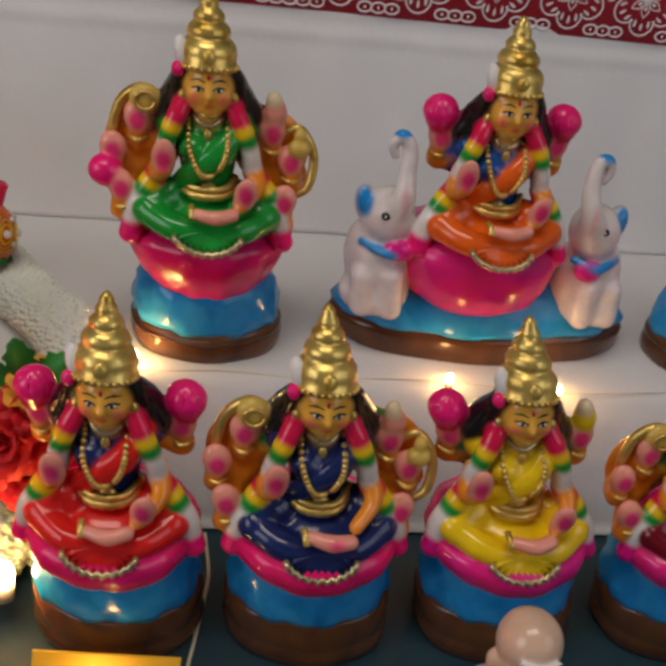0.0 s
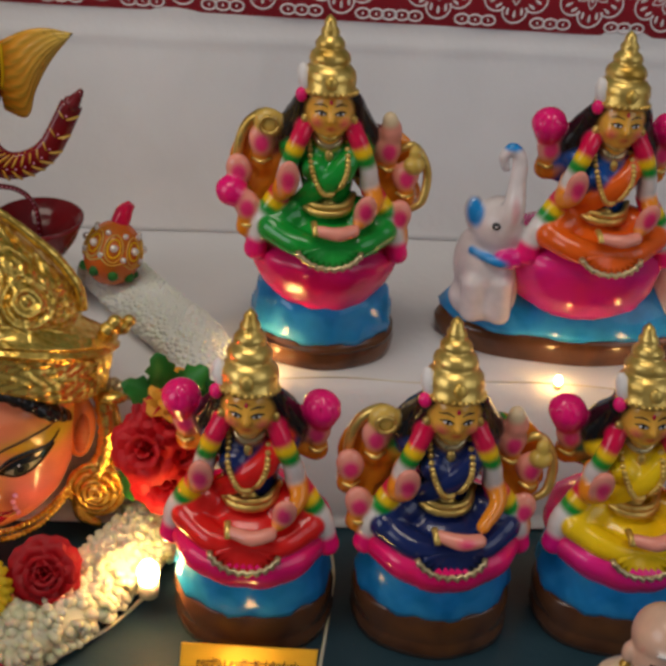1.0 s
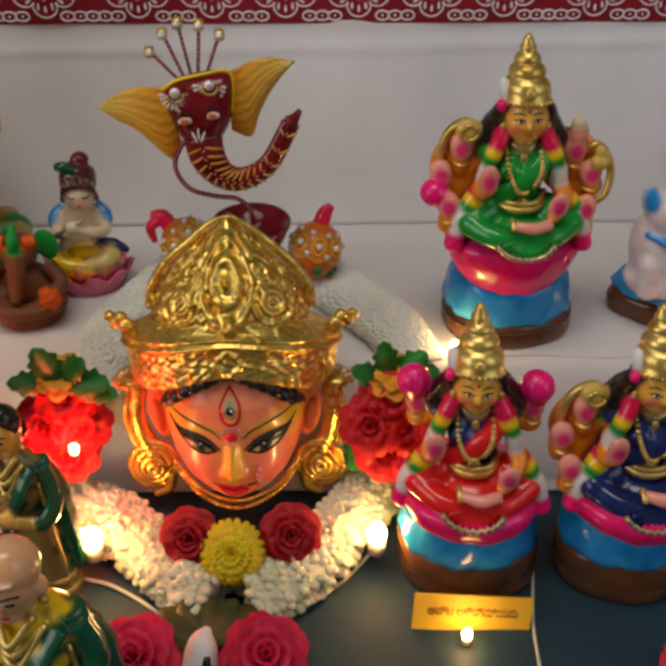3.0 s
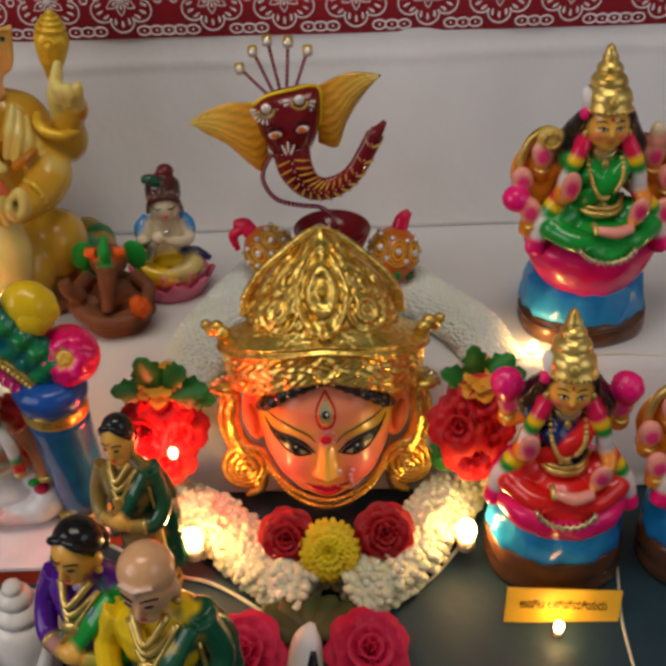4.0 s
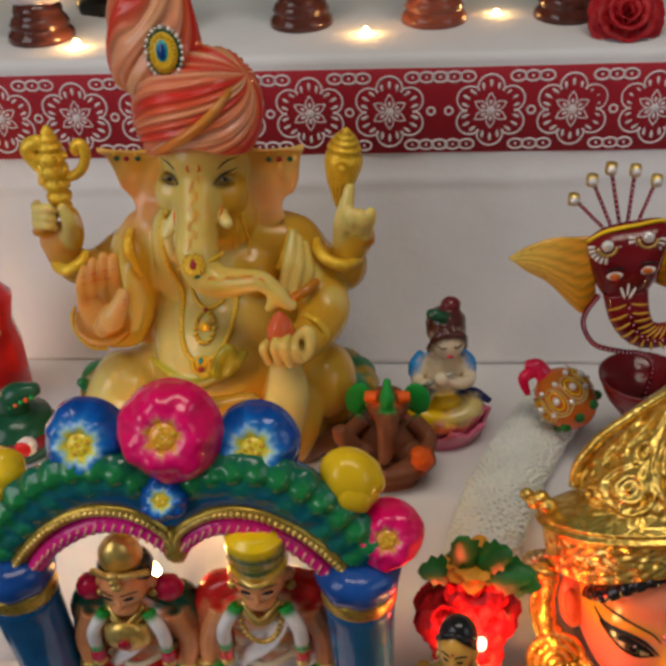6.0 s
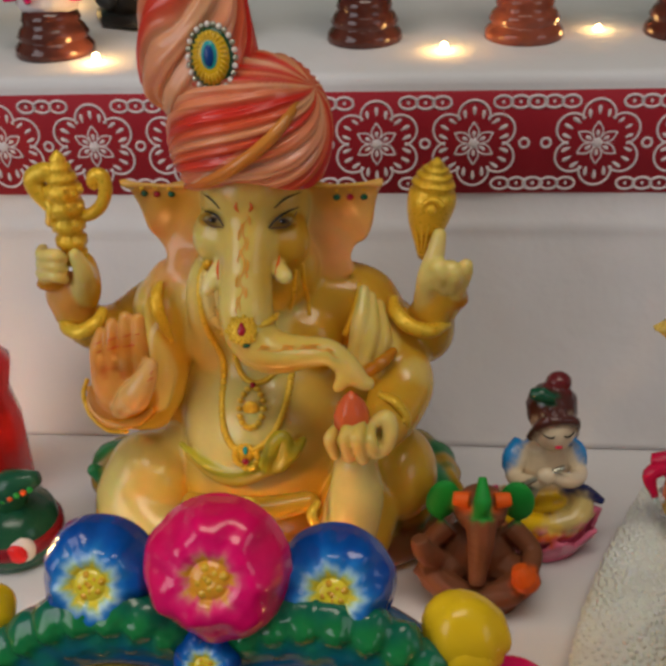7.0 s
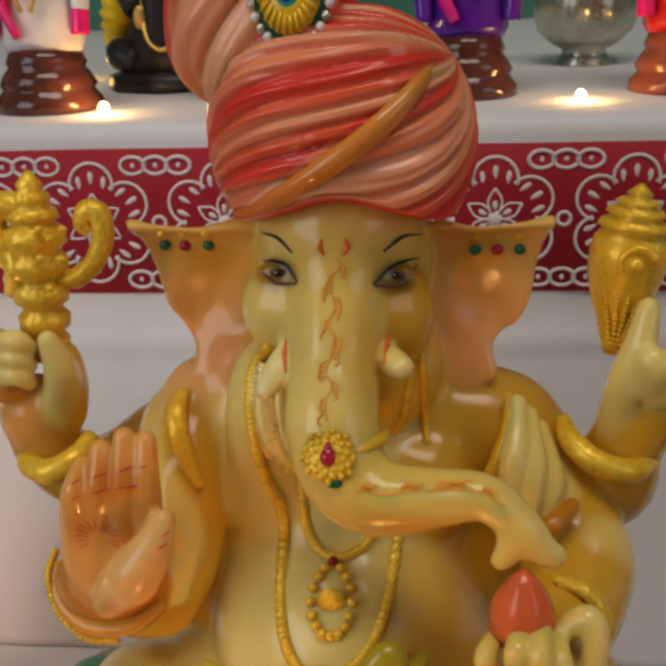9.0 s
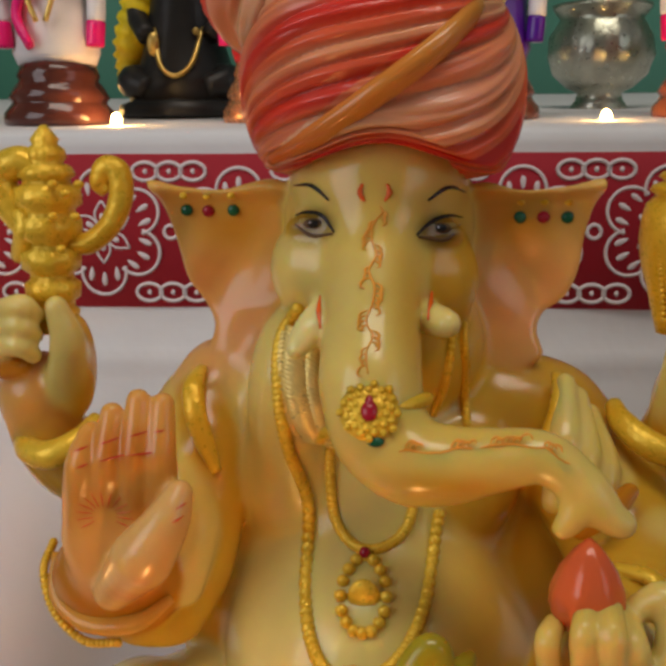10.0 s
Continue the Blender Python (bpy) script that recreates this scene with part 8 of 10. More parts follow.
        s.ell((0, 0.0145, 0.128), (0.0115, 0.0090, 0.0115), hair, seg=18)
        s.ell((0, -0.0200, 0.1405), (0.0010, 0.0006, 0.0012), CRIMSON)
    s.at = Matrix.Identity(4)
    moulded(s, DOLLTINT, 0.0009, 2, (GOLD, BLACK, CRIMSON, RUBY))
    ob = s.build(name)
    ob.data.transform(Matrix.Diagonal((slim, slim, 1.06, 1)))
    sh = Matrix.Identity(4)
    sh[0][2], sh[1][2] = lean
    ob.data.transform(Matrix.Scale(h / 0.155, 4))
    ob.data.transform(sh)
    ob.matrix_world = pose(*loc, 0, 0, rz)
    return tagged(ob, label, "statue", "small painted clay figures")


standing("woman_statue", "painted clay woman in a green sari with gold jewellery", (-0.2520, -0.010, 0), GOLDROBE, DKGREEN, BLACK, 0.158, lean=(0.01, -0.10), rz=-16, slim=0.72)
standing("woman_statue", "painted clay woman in a purple sari with a green shawl", (-0.2585, -0.098, 0), PURPLE, GREEN, BLACK, 0.166, slim=0.9, lean=(0.02, -0.08), rz=-22)
standing("man_statue", "bald painted clay man in a yellow robe with a green sash", (-0.2180, -0.122, 0), YELLOW, DKGREEN, PALESKIN, 0.169, bald=True, lean=(-0.01, -0.08), rz=-12, head=0.86, slim=0.95, skin=TANSKIN)
standing("man_statue", "bald pale clay man in a white robe", (0.1690, -0.118, 0), IVORY, WHITE, WHITE, 0.139, bald=True, lean=(0.0, -0.08), skin=PALESKIN, head=1.0, slim=0.95)

# ---- the white conch and the round gilt plate on the dark cloth ----


def conch():
    s = Sculpt()
    s.at = pose(-0.3190, -0.068, 0, 0, 0, 0)
    s.lathe([(0.012, 0.0), (0.0195, 0.005), (0.0225, 0.020), (0.0215, 0.034), (0.0185, 0.043), (0.0150, 0.0475), (0.0128, 0.0480), (0.0150, 0.0500), (0.0138, 0.0540), (0.0105, 0.0580), (0.0088, 0.0585), (0.0104, 0.0605),
             (0.0092, 0.0640), (0.0064, 0.0670), (0.0052, 0.0675), (0.0062, 0.0690), (0.0052, 0.0715), (0.0030, 0.0735), (0.0008, 0.0740)], PEARL, seg=40, wave=lambda t, z: 1 + 0.035 * math.sin(t + 60 * z))
    s.tube([(0.016, -0.012, 0.040), (0.014, -0.018, 0.024), (0.005, -0.016, 0.006)], [0.002, 0.005, 0.003], PEARL, n=14)
    return tagged(s.build("conch_shell"), "white spiral conch shell standing on the dark cloth", "shell")


conch()
pl = thing("gilt_plate", "small round plate with a gilt beaded rim", "plate", (-0.4080, -0.052, 0.0))
s = Sculpt()
s.lathe([(0.016, 0.0), (0.030, 0.002), (0.0385, 0.008), (0.0400, 0.0095), (0.0375, 0.0098), (0.029, 0.0045), (0.002, 0.0035)], IVORY, seg=48)
s.build("dish", pl)
s = Sculpt()
s.beads([(0.0392 * math.cos(a), 0.0392 * math.sin(a), 0.0102) for a in np.linspace(0, 2 * math.pi, 61)[:-1]], 0.0020, GOLD, 60)
s.tube([(0.0360 * math.cos(a), 0.0360 * math.sin(a), 0.0102) for a in np.linspace(0, 2 * math.pi, 41)], 0.0012, GOLD, smooth=False, seg=6)
s.build("rim", pl, "gilt beaded rim")
s = Sculpt()
for k in range(24):
    a = k * 2.4
    s.ell((0.0035 * math.sqrt(k) * math.cos(a), 0.0035 * math.sqrt(k) * math.sin(a), 0.0062), (0.0030, 0.0024, 0.0016), CLAY if k % 3 else GOLD, rz=k * 40, seg=8, rings=5)
s.build("grains", pl, "small brown seeds")

# ---- small figures on the middle step ----


def flute_boy():
    s = Sculpt()

    def lotus(r0, z0, n, up, mat, turn=0.0, open_=1.0):
        for k in range(n):
            a = 2 * math.pi * (k + turn) / n
            o = np.array((math.cos(a), 0.82 * math.sin(a), 0))
            t_ = np.array((-math.sin(a), 0.82 * math.cos(a), 0))
            rows = []
            for q in np.linspace(0, 1, 7):
                wd = 0.0128 * math.sin(math.pi * (0.18 + 0.78 * q)) ** 0.8
                m_ = o * (r0 * (0.55 + 0.45 * q * open_)) + np.array((0, 0, z0 + up * q ** 1.6))
                rows.append([m_ - t_ * wd - o * 0.002 * (1 - q), m_ + o * 0.0020, m_ + t_ * wd - o * 0.002 * (1 - q)])
            rows = np.array(rows)
            s.grid(np.concatenate([rows, (rows - o * 0.0022 + np.array((0, 0, 0.001)))[:, ::-1]], axis=1), mat)

    s.lathe([(0.020, 0), (0.0235, 0.002), (0.0245, 0.008), (0.020, 0.018), (0.012, 0.022)], PETALROSE, seg=40, sy=0.82)
    lotus(0.0315, 0.001, 9, 0.018, PETALROSE)
    lotus(0.0285, 0.006, 9, 0.020, PETALROSE, 0.5)
    lotus(0.0225, 0.012, 8, 0.017, IVORY, 0.2)
    for sg in (-1, 1):
        s.tube([(0.004 * sg, 0.002, 0.030), (0.017 * sg, -0.007, 0.030), (0.012 * sg, -0.016, 0.027), (-0.004 * sg, -0.018, 0.025)], [0.0085, 0.0080, 0.0062, 0.0040], YELLOW if sg < 0 else YELLOWPALE, n=20, seg=14)
        s.tube([(0.0105 * sg, 0.000, 0.060), (0.0165 * sg, -0.006, 0.049), (0.009 * sg, -0.017, 0.052), (-0.004, -0.019, 0.058)], [0.0046, 0.0044, 0.0040, 0.0034], IVORY, n=16)
        s.tube([(0.0115 * sg, 0.005, 0.062), (0.0165 * sg, 0.000, 0.057), (0.0178 * sg, -0.002, 0.050)], [0.0036, 0.0048, 0.0040], BLUE, n=14)
    s.tube([(-0.016, -0.016, 0.023), (-0.004, -0.021, 0.021), (0.014, -0.016, 0.023)], [0.003, 0.004, 0.003], ORANGE, n=10)
    s.tube([(0.008, -0.006, 0.038), (0.020, -0.006, 0.036), (0.030, -0.008, 0.030)], [0.003, 0.004, 0.002], NAVY, n=12)
    s.lathe([(0.0145, 0.028), (0.0125, 0.040), (0.0130, 0.052), (0.0112, 0.063), (0.005, 0.067)], IVORY, sy=0.75, seg=22)
    s.ell((0, -0.010, 0.034), (0.0110, 0.006, 0.005), YELLOW)
    s.ell((-0.004, -0.020, 0.058), (0.0052, 0.0040, 0.0048), IVORY, lump=0.06)
    s.tube([(-0.020, -0.018, 0.050), (0.004, -0.0215, 0.064)], 0.0014, SILVER, n=4)
    for k in range(5):
        s.ell((-0.013 + 0.001 * k, -0.0185, 0.042 + 0.0024 * k), (0.0034, 0.003, 0.0022), SILVER, seg=10)
    s.ell((0.002, -0.005, 0.0760), (0.0108, 0.0108, 0.0124), IVORY, seg=24, rings=16)
    s.ell((0.002, 0.000, 0.0815), (0.0124, 0.0120, 0.0112), HAIRBROWN, seg=24, rings=16)
    for sg in (-1, 1):
        s.tube([(0.002, -0.0140, 0.0862), (0.002 + 0.008 * sg, -0.0115, 0.0830), (0.002 + 0.0112 * sg, -0.004, 0.070)], [0.0022, 0.0026, 0.0022], HAIRBROWN, n=12)
        s.tube([(0.002 + 0.0022 * sg, -0.0154, 0.0775), (0.002 + 0.0048 * sg, -0.0150, 0.0768), (0.002 + 0.0075 * sg, -0.0128, 0.0775)], 0.00045, BLACK, n=8, seg=5)
    s.ell((0.002, -0.0154, 0.0712), (0.0020, 0.001, 0.0008), CRIMSON)
    s.ell((0.002, 0.001, 0.0850), (0.0126, 0.0120, 0.0118), HAIRBROWN, seg=22, lump=0.03)
    s.ell((0.0050, 0.003, 0.0965), (0.0064, 0.0060, 0.0056), KNOTRED, lump=0.04)
    s.tube([(0.0005, -0.007, 0.0935), (-0.0055, -0.006, 0.0960), (-0.0105, -0.004, 0.0955)], [0.0024, 0.0040, 0.0028], DKGREEN, n=12)
    for k in range(3):
        s.tube([(-0.006 + 0.005 * k, -0.0105, 0.0900), (-0.003 + 0.004 * k, -0.0125, 0.0868), (-0.006 + 0.006 * k, -0.0130, 0.0835)], [0.0010, 0.0018, 0.0008], HAIRBROWN, n=8, seg=8)
    moulded(s, DOLLTINT, 0.0007, 2, (BLACK, SILVER, CRIMSON))
    ob = s.build("flute_player_statue")
    ob.data.transform(Matrix.Scale(1.05, 4))
    ob.matrix_world = pose(-0.2545, 0.2060, ZB, 0, 0, 8)
    return tagged(ob, "painted figurine of a boy with a flute on a pink lotus", "statue")


flute_boy()


def clay_ganesha():
    s = Sculpt()
    s.lathe([(0.019, 0), (0.0235, 0.002), (0.0245, 0.009), (0.0225, 0.014)], CLAY, seg=36, wave=lambda t, z: 1 + 0.02 * math.sin(6 * t))
    s.ell((0, 0.004, 0.024), (0.020, 0.016, 0.018), CLAY, seg=22)
    for sg in (-1, 1):
        s.tube([(0.004 * sg, 0.0, 0.020), (0.022 * sg, -0.010, 0.020), (0.010 * sg, -0.020, 0.018), (-0.008 * sg, -0.022, 0.017)], [0.009, 0.009, 0.0065, 0.004], CLAY, n=18)
        s.tube([(0.015 * sg, 0.002, 0.042), (0.026 * sg, -0.004, 0.032), (0.024 * sg, -0.018, 0.030)], [0.0062, 0.0055, 0.0048], CLAY, n=14)
        s.ell((0.0185 * sg, 0.002, 0.058), (0.0085, 0.0035, 0.0120), GREEN, ry=-12 * sg, seg=18)
        s.tube([(0.006 * sg, -0.008, 0.066), (0.014 * sg, -0.007, 0.066)], [0.0042, 0.0036], ORANGE, n=6)
        s.ell((0.0058 * sg, -0.0125, 0.0560), (0.0014, 0.001, 0.0014), BLACK, seg=8)
    s.tube([(-0.022, -0.012, 0.032), (-0.028, -0.018, 0.042), (-0.030, -0.018, 0.050)], [0.006, 0.0055, 0.0045], CLAY, n=10)
    s.tube([(0.024, -0.018, 0.024), (0.021, -0.023, 0.030), (0.018, -0.022, 0.037)], [0.0062, 0.0066, 0.0040], ORANGE, n=10, ripple=0.08, turns=4)
    s.tube([(-0.030, -0.010, 0.026), (-0.010, -0.024, 0.018), (0.014, -0.022, 0.018), (0.028, -0.012, 0.022)], [0.005, 0.006, 0.006, 0.005], CLAY, n=18)
    s.ell((0, -0.002, 0.056), (0.0135, 0.0120, 0.0130), CLAY, seg=22)
    s.tube([(0, -0.010, 0.056), (0, -0.016, 0.046), (-0.001, -0.019, 0.034), (-0.002, -0.024, 0.026)], [0.0085, 0.0066, 0.0052, 0.0040], CLAY, n=20, ripple=0.03, turns=9)
    s.tube([(0, -0.013, 0.062), (0, -0.012, 0.069), (0, -0.004, 0.077)], [0.0030, 0.0045, 0.0020], GREEN, n=10)
    s.ell((0, -0.0135, 0.058), (0.0032, 0.002, 0.0065), GREEN)
    moulded(s, CLAYTINT, 0.0008, 3, (BLACK,))
    ob = s.build("clay_ganesha_statue")
    ob.matrix_world = pose(-0.2900, 0.1660, ZB, 0, 0, 0)
    return tagged(ob, "small terracotta Ganesha figurine with green ears", "statue")


clay_ganesha()


def painted_elephant():
    s = Sculpt()
    s.lathe([(0.015, 0), (0.024, 0.004), (0.027, 0.016), (0.024, 0.028), (0.012, 0.036)], DKGREEN, seg=28)
    s.lathe([(0.0255, 0.012), (0.0278, 0.015), (0.0278, 0.019), (0.0255, 0.022)], MAROON, seg=28)
    s.ell((0.010, -0.019, 0.018), (0.010, 0.006, 0.009), WHITE)
    s.ell((0.011, -0.024, 0.018), (0.006, 0.003, 0.006), RED)
    s.tube([(0.0, 0.0, 0.034), (0.006, -0.004, 0.048), (0.022, -0.004, 0.054)], [0.012, 0.010, 0.004], DKGREEN, n=12)
    for k in range(5):
        s.ell((0.004 + 0.004 * k, -0.012, 0.044 + 0.002 * k), 0.0018, ORANGE if k % 2 else GREEN, seg=7)
    ob = s.build("painted_bird_figurine")
    ob.matrix_world = pose(-0.5440, 0.1880, ZB, 0, 0, 0)
    return tagged(ob, "small dark green painted figurine with red and white dots", "figurine")


painted_elephant()
s = Sculpt()
s.lathe([(0.018, 0), (0.024, 0.006), (0.024, 0.05), (0.020, 0.072), (0.024, 0.09), (0.012, 0.106)], RED, seg=28, wave=lambda t, z: 1 + 0.02 * math.sin(12 * t))
s.tube([(-0.02, -0.016, 0.03), (0.0, -0.026, 0.05), (0.018, -0.018, 0.075)], 0.003, GOLD, n=10)
ob = s.build("red_robed_statue")
ob.matrix_world = pose(-0.5760, 0.240, ZB)
tagged(ob, "small figurine in a red and gold robe", "statue")

# ---- the metal elephant head on a wavy stem over a bowl with two jewelled balls ----


def metal_ganesha():
    top = thing("metal_ganesha_holder", "maroon enamelled metal elephant head on a wavy stem with a bowl", "ornament")
    Y = 0.157
    s = Sculpt()  # face
    face = [(-0.179, 0.2585), (-0.170, 0.2655), (-0.155, 0.2695), (-0.138, 0.2705), (-0.1355, 0.259), (-0.137, 0.245), (-0.141, 0.232), (-0.148, 0.224), (-0.158, 0.222), (-0.168, 0.226), (-0.1755, 0.241)]
    p = smooth_path([(x, 0, z) for x, z in face + face[:1]], 60)[:-1]
    c = p.mean(0)
    rows = []
    for t in (1.0, 0.97, 0.8, 0.5, 0.2, 0.01):
        rows.append([(c[0] + (q[0] - c[0]) * t, Y - 0.016 * math.sqrt(max(0, 1 - t * t)) - 0.001, c[2] + (q[2] - c[2]) * t) for q in p])
    back = [[(x, Y + 0.001, z) for x, y, z in rows[0]]]
    s.grid(back + rows, LACQUER)
    s.build("face", top, "maroon lacquered face")
    s = Sculpt()  # trunk
    tr = [(-0.156, 0.150, 0.230), (-0.153, 0.147, 0.217), (-0.146, 0.149, 0.205), (-0.136, 0.151, 0.200), (-0.124, 0.153, 0.2025), (-0.113, 0.155, 0.212), (-0.1005, 0.157, 0.236)]
    s.tube(tr, [0.0125, 0.0115, 0.0098, 0.0088, 0.0080, 0.0072, 0.0066], LACQUER, n=56, seg=16, flat=0.62)
    q = smooth_path(tr, 30)
    rr = np.interp(np.linspace(0, 1, 30), np.linspace(0, 1, 7), [0.0125, 0.0115, 0.0098, 0.0088, 0.0080, 0.0072, 0.0066])
    for sg in (-1, 1):
        s.tube([(-0.1010, 0.157, 0.235), (-0.0985 + 0.004 * sg * -1, 0.157, 0.2425 - 0.002 * sg)], [0.0050, 0.0016], LACQUER, n=5)
    trunk = s.build("trunk", top, "curled maroon trunk with gold stripes")
    for i in range(2, 29, 2):
        d = q[i] - q[i - 1]
        d /= np.linalg.norm(d)
        side = np.array((-d[2], 0, d[0]))
        st_ = Sculpt()
        for sg in (-1, 1):
            st_.tube([q[i] + side * 0.12 * rr[i] * sg + (0, -0.66 * rr[i], 0) - 0.002 * d, q[i] + side * 0.55 * rr[i] * sg + (0, -0.56 * rr[i], 0), q[i] + side * 0.95 * rr[i] * sg + (0, -0.25 * rr[i], 0) + 0.0022 * d],
                   [0.0004, 0.0009, 0.0005], EARGOLD, n=6, seg=6)
        st_.ell(q[i] + (0, -0.66 * rr[i], 0), 0.0007, PEARLPINK, seg=6, rings=4)
        st_.build("stripe", trunk)
    ears = ([(-0.176, 0.2595), (-0.195, 0.2590), (-0.211, 0.2535), (-0.2205, 0.2470)], [(-0.170, 0.2200), (-0.1765, 0.2105), (-0.1845, 0.2170), (-0.197, 0.2300), (-0.211, 0.2390), (-0.2205, 0.2470)]), \
           ([(-0.138, 0.2685), (-0.124, 0.2755), (-0.111, 0.2775), (-0.0975, 0.2755)], [(-0.138, 0.2300), (-0.1255, 0.2270), (-0.1195, 0.2430), (-0.110, 0.2600), (-0.0975, 0.2755)])
    for upper, lower in ears:
        up_ = smooth_path([(x, Y, z) for x, z in upper], 31)
        lo_ = smooth_path([(x, Y, z) for x, z in lower], 31)
        root = (up_[0] + lo_[0]) / 2
        far = abs(up_[-1][0] - root[0])
        front, tone = [], []
        for i in range(31):
            row = []
            for j in range(25):
                t = j / 24
                q = up_[i] * (1 - t) + lo_[i] * t
                d = abs(q[0] - root[0]) / far
                rib = abs(math.sin(22 * (t + 0.25 * d)))
                row.append(q + np.array((0, 0.002 - 0.005 * math.sin(math.pi * t) * (1 - 0.5 * d) - 0.0009 * rib, 0)))
                col = np.array((0.82, 0.30, 0.010)) * (1 - d) + np.array((0.74, 0.50, 0.10)) * d
                line = 0.7 * max(0.0, 1 - 4.5 * (1 - rib)) * (1 - d) ** 0.7
                speck = 0.5 if d > 0.55 and math.sin(97 * i * 0.3 + 31 * j) * math.sin(13 * i + 7.7 * j) > 0.75 else 0.0
                tone.append(col * (1 - 0.85 * line - speck) + np.array((0.10, 0.16, 0.015)) * 0.85 * line + np.array((0.15, 0.08, 0.02)) * speck)
            front.append(row)
        front = np.array(front)
        tone = np.array(tone).reshape(31, 25, 3)
        s = Sculpt()
        s.grid(np.concatenate([front, (front + np.array((0, 0.0011, 0)))[:, ::-1]], axis=1), FACETINT, tint=np.concatenate([tone, tone[:, ::-1]], axis=1))
        s.build("ear", top, "orange and gold enamelled ear")
    s = Sculpt()  # five stems with stones
    for (bx, bz), (tx, tz) in zip([(-0.170, 0.264), (-0.166, 0.2655), (-0.1615, 0.267), (-0.157, 0.2675), (-0.151, 0.2685)],
                                  [(-0.1863, 0.2790), (-0.1775, 0.2902), (-0.1680, 0.2968), (-0.1550, 0.2955), (-0.1430, 0.2895)]):
        s.tube([(bx, Y + 0.004, bz), (tx, 0.167, tz)], 0.0011, LACQUER, n=3, seg=8)
        for t in np.linspace(0.05, 0.85, 9):
            s.ell((bx + (tx - bx) * t, Y + 0.004 + (0.167 - Y - 0.004) * t - 0.0011, bz + (tz - bz) * t), 0.0006, PEARLPINK, seg=6, rings=4)
        s.lathe([(0.0030, -0.003), (0.0034, 0), (0.0030, 0.003)], GOLD, c=(tx, 0.166, tz), seg=12)
        s.ell((tx, 0.1635, tz), (0.0026, 0.002, 0.0026), GEM, seg=10)
    s.build("crest", top, "five stems tipped with clear stones")
    s = Sculpt()  # jewelled brow, eyes, mark
    for cx, cz, a0 in ((-0.1700, 0.2605, 0.10), (-0.1490, 0.2655, 0.02)):
        for k, a in enumerate(np.linspace(math.pi * 1.0 + a0, math.pi * 1.95 + a0, 11)):
            d = (math.cos(a), math.sin(a))
            yy = Y - 0.0118 - 0.0016 * (1 - abs(math.cos(a)))
            s.tube([(cx + 0.0064 * d[0], yy, cz + 0.0064 * d[1]), (cx + 0.0100 * d[0], yy + 0.0004, cz + 0.0100 * d[1])], [0.0007, 0.0011], PEARL, n=4, seg=7)
        s.tube([(cx + 0.0050 * math.cos(a), Y - 0.0136, cz + 0.0050 * math.sin(a)) for a in np.linspace(math.pi + a0, 2 * math.pi + a0, 9)], 0.0009, GOLD, n=14, seg=6)
        s.ell((cx, Y - 0.0135, cz + 0.001), (0.0034, 0.0022, 0.0034), GEM, seg=12)
    s.tube([(-0.179, Y - 0.003, 0.2590), (-0.170, Y - 0.005, 0.2660), (-0.155, Y - 0.006, 0.2700), (-0.138, Y - 0.003, 0.2710), (-0.1355, Y - 0.004, 0.259), (-0.137, Y - 0.004, 0.245)], 0.0012, YELLOW, n=30, seg=8)
    for ex, ez in ((-0.1650, 0.2445), (-0.1480, 0.2480)):
        s.ell((ex, Y - 0.0160, ez), (0.0046, 0.0012, 0.0024), PEARL, ry=-8, seg=14)
        s.ell((ex, Y - 0.0170, ez + 0.0002), (0.0028, 0.0010, 0.0019), BALLRED, seg=12)
        s.tube([(ex - 0.0050, Y - 0.0162, ez + 0.0032), (ex, Y - 0.0166, ez + 0.0052), (ex + 0.0050, Y - 0.0160, ez + 0.0042)], 0.0006, BLACK, n=8, seg=5)
    for k in range(3):
        s.ell((-0.1572 + 0.0026 * (k - 1), Y - 0.0172, 0.2345 + 0.002 * (k == 1)), (0.0008, 0.001, 0.0040), PEARL, ry=22 * (k - 1), seg=8)
    s.build("brow_jewel", top, "pearl and stone brow")
    s = Sculpt()
    st = [(-0.169, 0.156, 0.224), (-0.175, 0.157, 0.212), (-0.175, 0.158, 0.201), (-0.167, 0.160, 0.188), (-0.151, 0.162, 0.182), (-0.137, 0.165, 0.178), (-0.129, 0.170, 0.165), (-0.129, 0.178, 0.138)]
    s.tube(st, 0.0016, LACQUER, n=40, seg=8)
    s.beads([np.array(v) + (0, -0.0014, 0.0004) for v in st], 0.0007, PEARLPINK, 44, seg=6)
    s.build("stem", top, "thin wavy stem with white dots")
    s = Sculpt()
    s.lathe([(0.012, 0.0), (0.015, 0.003), (0.008, 0.008), (0.007, 0.030), (0.013, 0.040), (0.022, 0.052), (0.0270, 0.064), (0.0278, 0.067), (0.0262, 0.067), (0.020, 0.056), (0.004, 0.048)], LACQUER, c=(-0.130, 0.181, ZB), seg=36)
    s.build("bowl", top, "maroon lacquered cup")
    return top


metal_ganesha()


